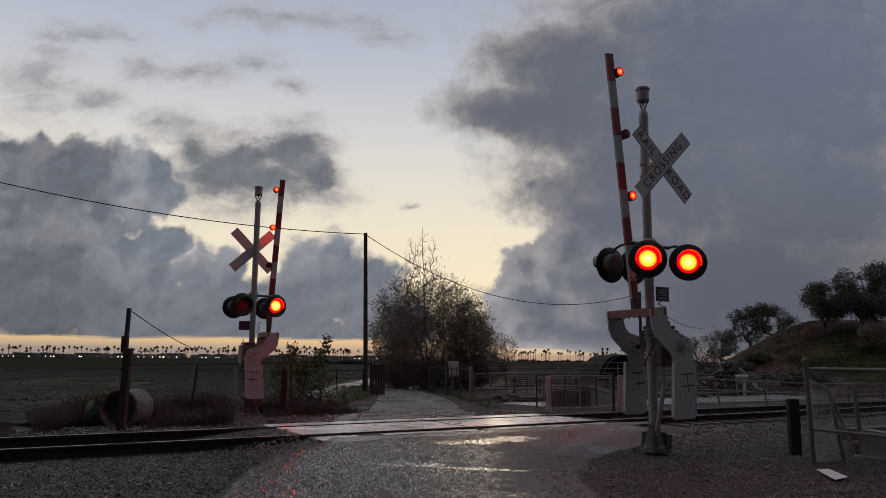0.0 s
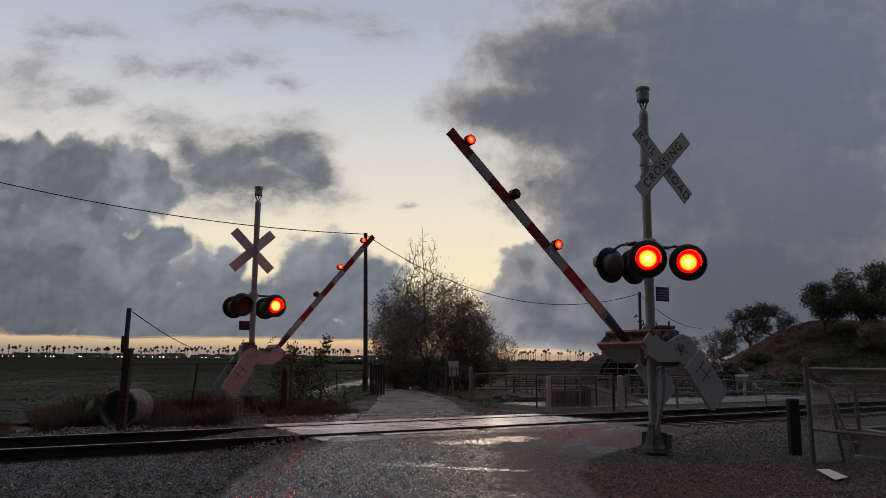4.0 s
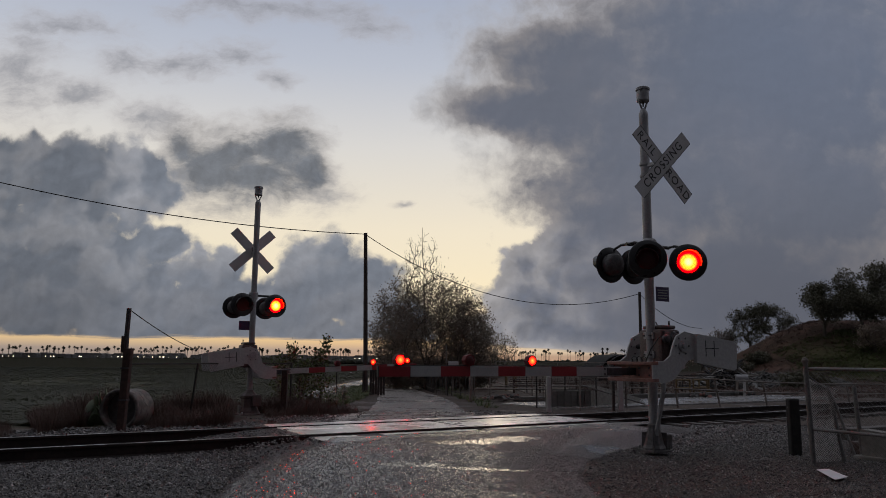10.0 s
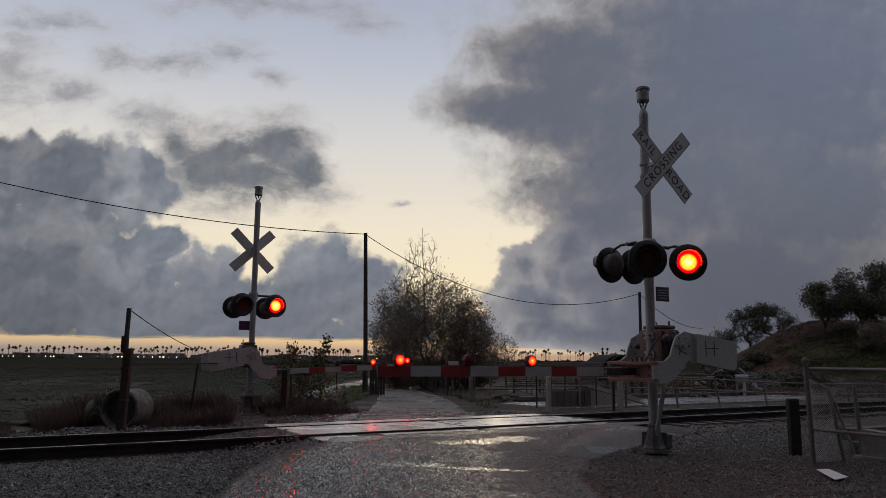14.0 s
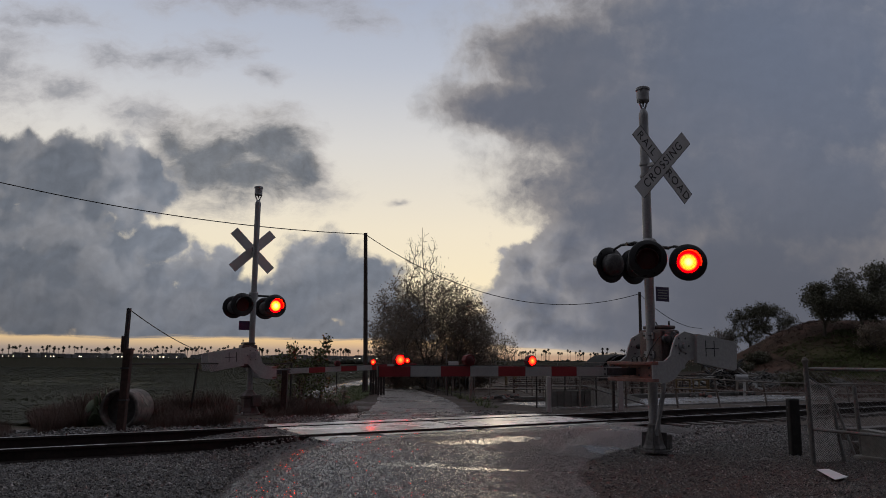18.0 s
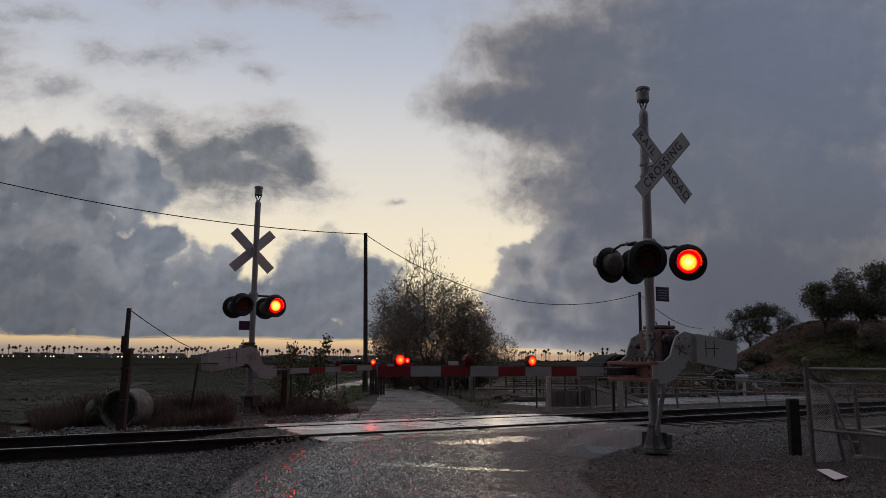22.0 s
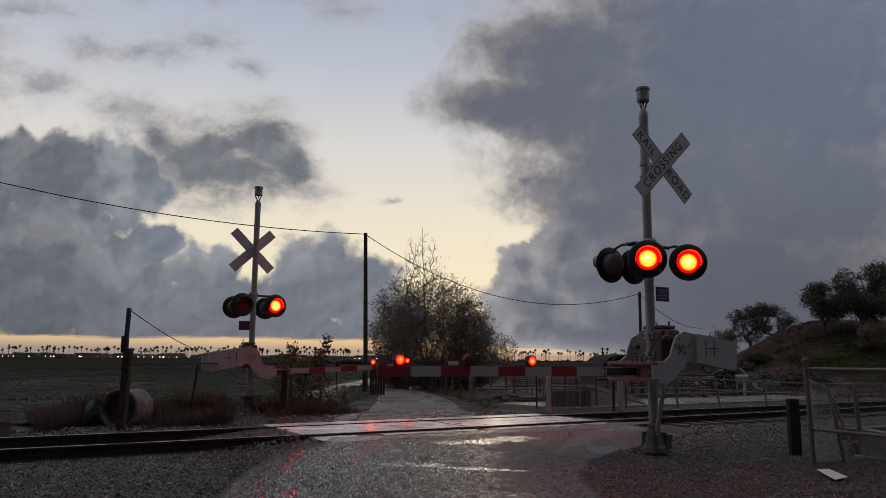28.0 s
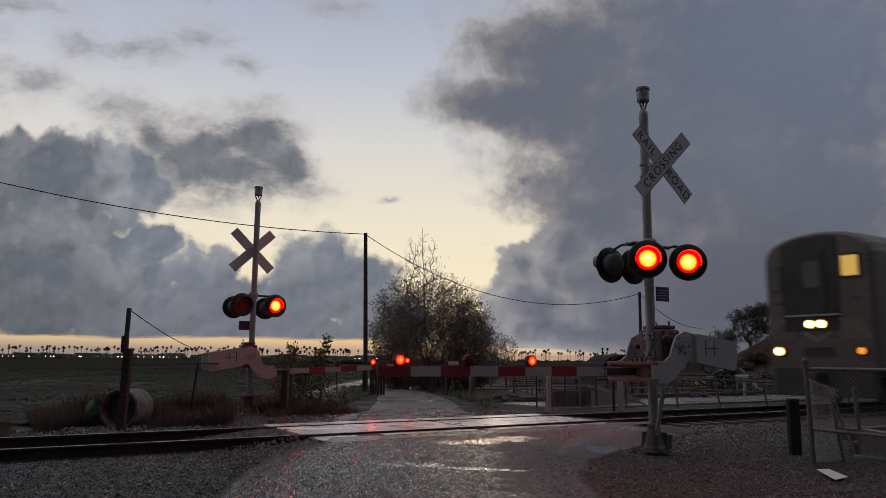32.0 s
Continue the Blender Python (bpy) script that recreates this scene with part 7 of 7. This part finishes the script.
# ---- the train ----
def cab_car():
    t = thing("train_cab_car", "silver passenger train cab car with headlights lit on the railway", "train", TRACK_M @ Matrix.Translation((754.0, 0, RAIL_Z)))
    L, W, top, eave, floor = 25.9, 1.5, 4.62, 3.95, 0.98
    ring = [(-W, floor), (-W, eave)] + [(-W * math.cos(math.pi * k / 12), eave + (top - eave) * math.sin(math.pi * k / 12) ** 0.8) for k in range(1, 12)] + [(W, eave), (W, floor)]
    bm = bmesh.new()
    rows = []
    for x, sc in ((0.0, 0.955), (0.10, 0.985), (0.35, 1.0), (L, 1.0)):
        rows.append([bm.verts.new((x, y * sc, floor + (z - floor) * (1 - (1 - sc) * 0.6))) for y, z in ring])
    n = len(ring)
    for a, b in zip(rows, rows[1:]):
        for i in range(n):
            bm.faces.new((a[i], a[(i + 1) % n], b[(i + 1) % n], b[i]))
    bm.faces.new(rows[0])
    bm.faces.new(rows[-1])
    part("body", bm, TRAIN_SILVER, t, "ribbed silver car body")
    part("front_panel", plate_yz([(0.95, 1.95), (0.95, 4.30), (0.55, 4.45), (-0.30, 4.48), (-0.62, 4.40), (-0.62, 1.95)], -0.035, 0.02), TRAIN_BLACK, t, "black centre panel of the cab end")
    door = part("end_door", plate_yz([(0.42, 2.2), (0.42, 4.1), (-0.30, 4.1), (-0.30, 2.2)], -0.06, -0.03), TRAIN_BLACK, t, "black end door")
    part("door_window", plate_yz([(0.28, 3.1), (0.28, 3.8), (-0.16, 3.8), (-0.16, 3.1)], -0.07, -0.055), DARK_GLASS, door)
    part("cab_window", plate_yz([(-0.72, 3.28), (-0.72, 3.92), (-1.26, 3.92), (-1.26, 3.28)], -0.03, 0.02), TRAIN_BLACK, t, "black window surround")
    part("lit_window", plate_yz([(-0.76, 3.34), (-0.76, 3.86), (-1.18, 3.86), (-1.18, 3.34)], -0.045, -0.02), CAB_GLOW, t, "cab window lit from inside")
    part("cab_window", plate_yz([(1.32, 3.08), (1.32, 3.75), (0.98, 3.75), (0.98, 3.08)], -0.04, 0.02), DARK_GLASS, t, "dark cab window")
    def lamp(name, y, z, r, mat, label):
        h = part(name, lathe([(0.0, -0.085), (r, -0.08), (r + 0.03, -0.04), (r + 0.03, 0.04), (0.0, 0.04)], 20, "X"), TRAIN_BLACK, t, label, at=Matrix.Translation((0, y, z)))
        part("lamp_lens", lathe([(0.0, -0.105), (r * 0.7, -0.10), (r, -0.087), (0.0, -0.087)], 20, "X"), mat, h, "glowing warm lens")

    # oversize lenses: their outer ring carries the painted halo
    for y in (0.17, -0.15):
        lamp("headlight", y, 2.13, 0.115, HEAD_GLOW, "round headlight")
    lamp("ditch_light", 1.10, 1.42, 0.125, HEAD_GLOW, "low round ditch light")
    lamp("ditch_light", -1.16, 1.42, 0.09, AMBER_GLOW, "low amber ditch light")
    # slanting warning stripes either side
    for e in (-1, 1):
        for k in range(5):
            y0 = e * (0.70 + 0.16 * k)
            part("warning_stripe", plate_yz([(y0, 1.72), (y0 + e * 0.085, 1.72), (y0 - e * 0.16, 2.28), (y0 - e * 0.245, 2.28)], -0.03, 0.02), TRAIN_PALE, t, "pale slanting warning stripe")
    for e in (-1, 1):
        part("chevron", plate_yz([(0.0, 1.62), (0.0, 1.74), (e * 0.42, 2.0), (e * 0.42, 1.88)], -0.03, 0.02), TRAIN_PALE, t, "pale chevron stripe")
    part("number_panel", plate_yz([(0.40, 1.30), (0.40, 1.52), (-0.40, 1.52), (-0.40, 1.30)], -0.035, 0.02), TRAIN_BLACK, t)
    for k in range(2):
        part("text_bar", plate_yz([(1.2 - k * 2.4, 2.72), (1.2 - k * 2.4, 2.80), (0.98 - k * 1.9, 2.80), (0.98 - k * 1.9, 2.72)], -0.03, 0.02), TRAIN_DARK, t)
    part("brow", box(0.12, 1.5, 0.05, (-0.05, 0.1, 2.36), 0.01), PALE_PAINT, t, "pale ledge above the headlights")
    part("pilot", plate([(-0.05, 0.25), (0.35, 0.25), (0.45, 0.98), (0.0, 0.98)], -1.3, 1.3), TRAIN_BLACK, t, "black pilot plough")
    part("coupler", box(0.5, 0.28, 0.26, (-0.2, 0, 0.75), 0.04), DARK_STEEL, t)
    # sides: window band, ribs, roof vents
    for e in (-1, 1):
        part("window_band", box(L - 3.0, 0.03, 0.72, (L / 2 + 0.8, e * 1.5, 3.0)), TRAIN_BAND, t, "blue-black window band")
        for k in range(12):
            part("side_window", box(1.35, 0.03, 0.58, (2.7 + k * 1.9, e * 1.512, 3.0), 0.02), DARK_GLASS, t)
        for z in (1.2, 1.5, 1.8, 2.1, 2.4, 3.6, 3.8):
            part("rib", box(L - 1.2, 0.02, 0.035, (L / 2 + 0.4, e * 1.505, z)), TRAIN_SILVER, t)
        part("side_door", box(0.8, 0.03, 1.95, (1.2, e * 1.503, 2.05), 0.02), TRAIN_DARK, t, "grey side door")
    for k in range(8):
        part("roof_vent", box(1.2, 0.7, 0.12, (2.5 + 3.0 * k, 0, 4.62), 0.03), TRAIN_DARK, t)
    wheel = mesh_of(lathe([(0.0, -0.06), (0.46, -0.06), (0.49, -0.05), (0.46, 0.04), (0.44, 0.07), (0.0, 0.07)], 24, "Y"), "wheel")
    dress(wheel, DARK_STEEL)
    for bx in (3.0, L - 3.0):
        b = part("bogie", box(3.2, 2.3, 0.32, (bx, 0, 0.62), 0.04), TRAIN_BLACK, t, "black bogie frame")
        for dx in (-1.2, 1.2):
            for e in (-1, 1):
                part("wheel", wheel, None, b, at=Matrix.Translation((bx + dx, e * 0.74, 0.47)))
    part("underframe", box(L - 9.0, 2.2, 0.5, (L / 2, 0, 0.74), 0.05), TRAIN_BLACK, t)
    return t


def plate_yz(outline, x0, x1):
    bm = bmesh.new()
    a = [bm.verts.new((x0, y, z)) for y, z in outline]
    b = [bm.verts.new((x1, y, z)) for y, z in outline]
    bm.faces.new(a)
    bm.faces.new(b)
    n = len(outline)
    for i in range(n):
        bm.faces.new((a[i], a[(i + 1) % n], b[(i + 1) % n], b[i]))
    return bm


TRAIN_PALE = surface("train_pale_stripe", (0.17, 0.155, 0.14), (0.25, 0.235, 0.215), 0.5, None, 0.0, 10, 0.03)
TRAIN_SILVER = surface("train_silver", (0.085, 0.075, 0.068), (0.135, 0.12, 0.11), 0.4, 0.55, 0.35, 8, 0.04, (0.14, 0.12, 0.10), 0.8, 0.5)
TRAIN_BLACK = surface("train_black", (0.012, 0.012, 0.013), (0.025, 0.024, 0.024), 0.4, 0.6, 0.0, 10, 0.05)
TRAIN_DARK = surface("train_dark_grey", (0.055, 0.05, 0.048), (0.09, 0.083, 0.08), 0.5, None, 0.0, 10, 0.05)
TRAIN_BAND = surface("train_blue_band", (0.03, 0.04, 0.07), (0.05, 0.065, 0.10), 0.3, None, 0.0, 5, 0.0)


def beam_glow(name, core, rim, radius, strength):
    """A lamp lens, white-hot in the middle; its dim warm rim paints the halo."""
    m, g, b = shader(name)
    x, y, z = g.split(g.node("ShaderNodeTexCoord").outputs["Object"])
    r = g.math("DIVIDE", g.vec("LENGTH", g.xyz(0.0, y, z)), radius)
    b.inputs["Base Color"].default_value = (0.4, 0.3, 0.15, 1)
    g.put(b.inputs["Emission Color"], g.mix(g.step(r, 0.3, 0.95), core, rim))
    g.put(b.inputs["Emission Strength"], g.step(r, 0.25, 0.95, strength, strength * 0.06))
    return m


HEAD_GLOW = beam_glow("headlight_glow", (1.0, 0.72, 0.30), (1.0, 0.42, 0.05), 0.12, 30.0)
AMBER_GLOW = glow("amber_glow", (1.0, 0.30, 0.03), 1.3)
CAB_GLOW = glow("cab_window_glow", (0.9, 0.56, 0.13), 0.5)
TRAIN.append(cab_car())


motions()
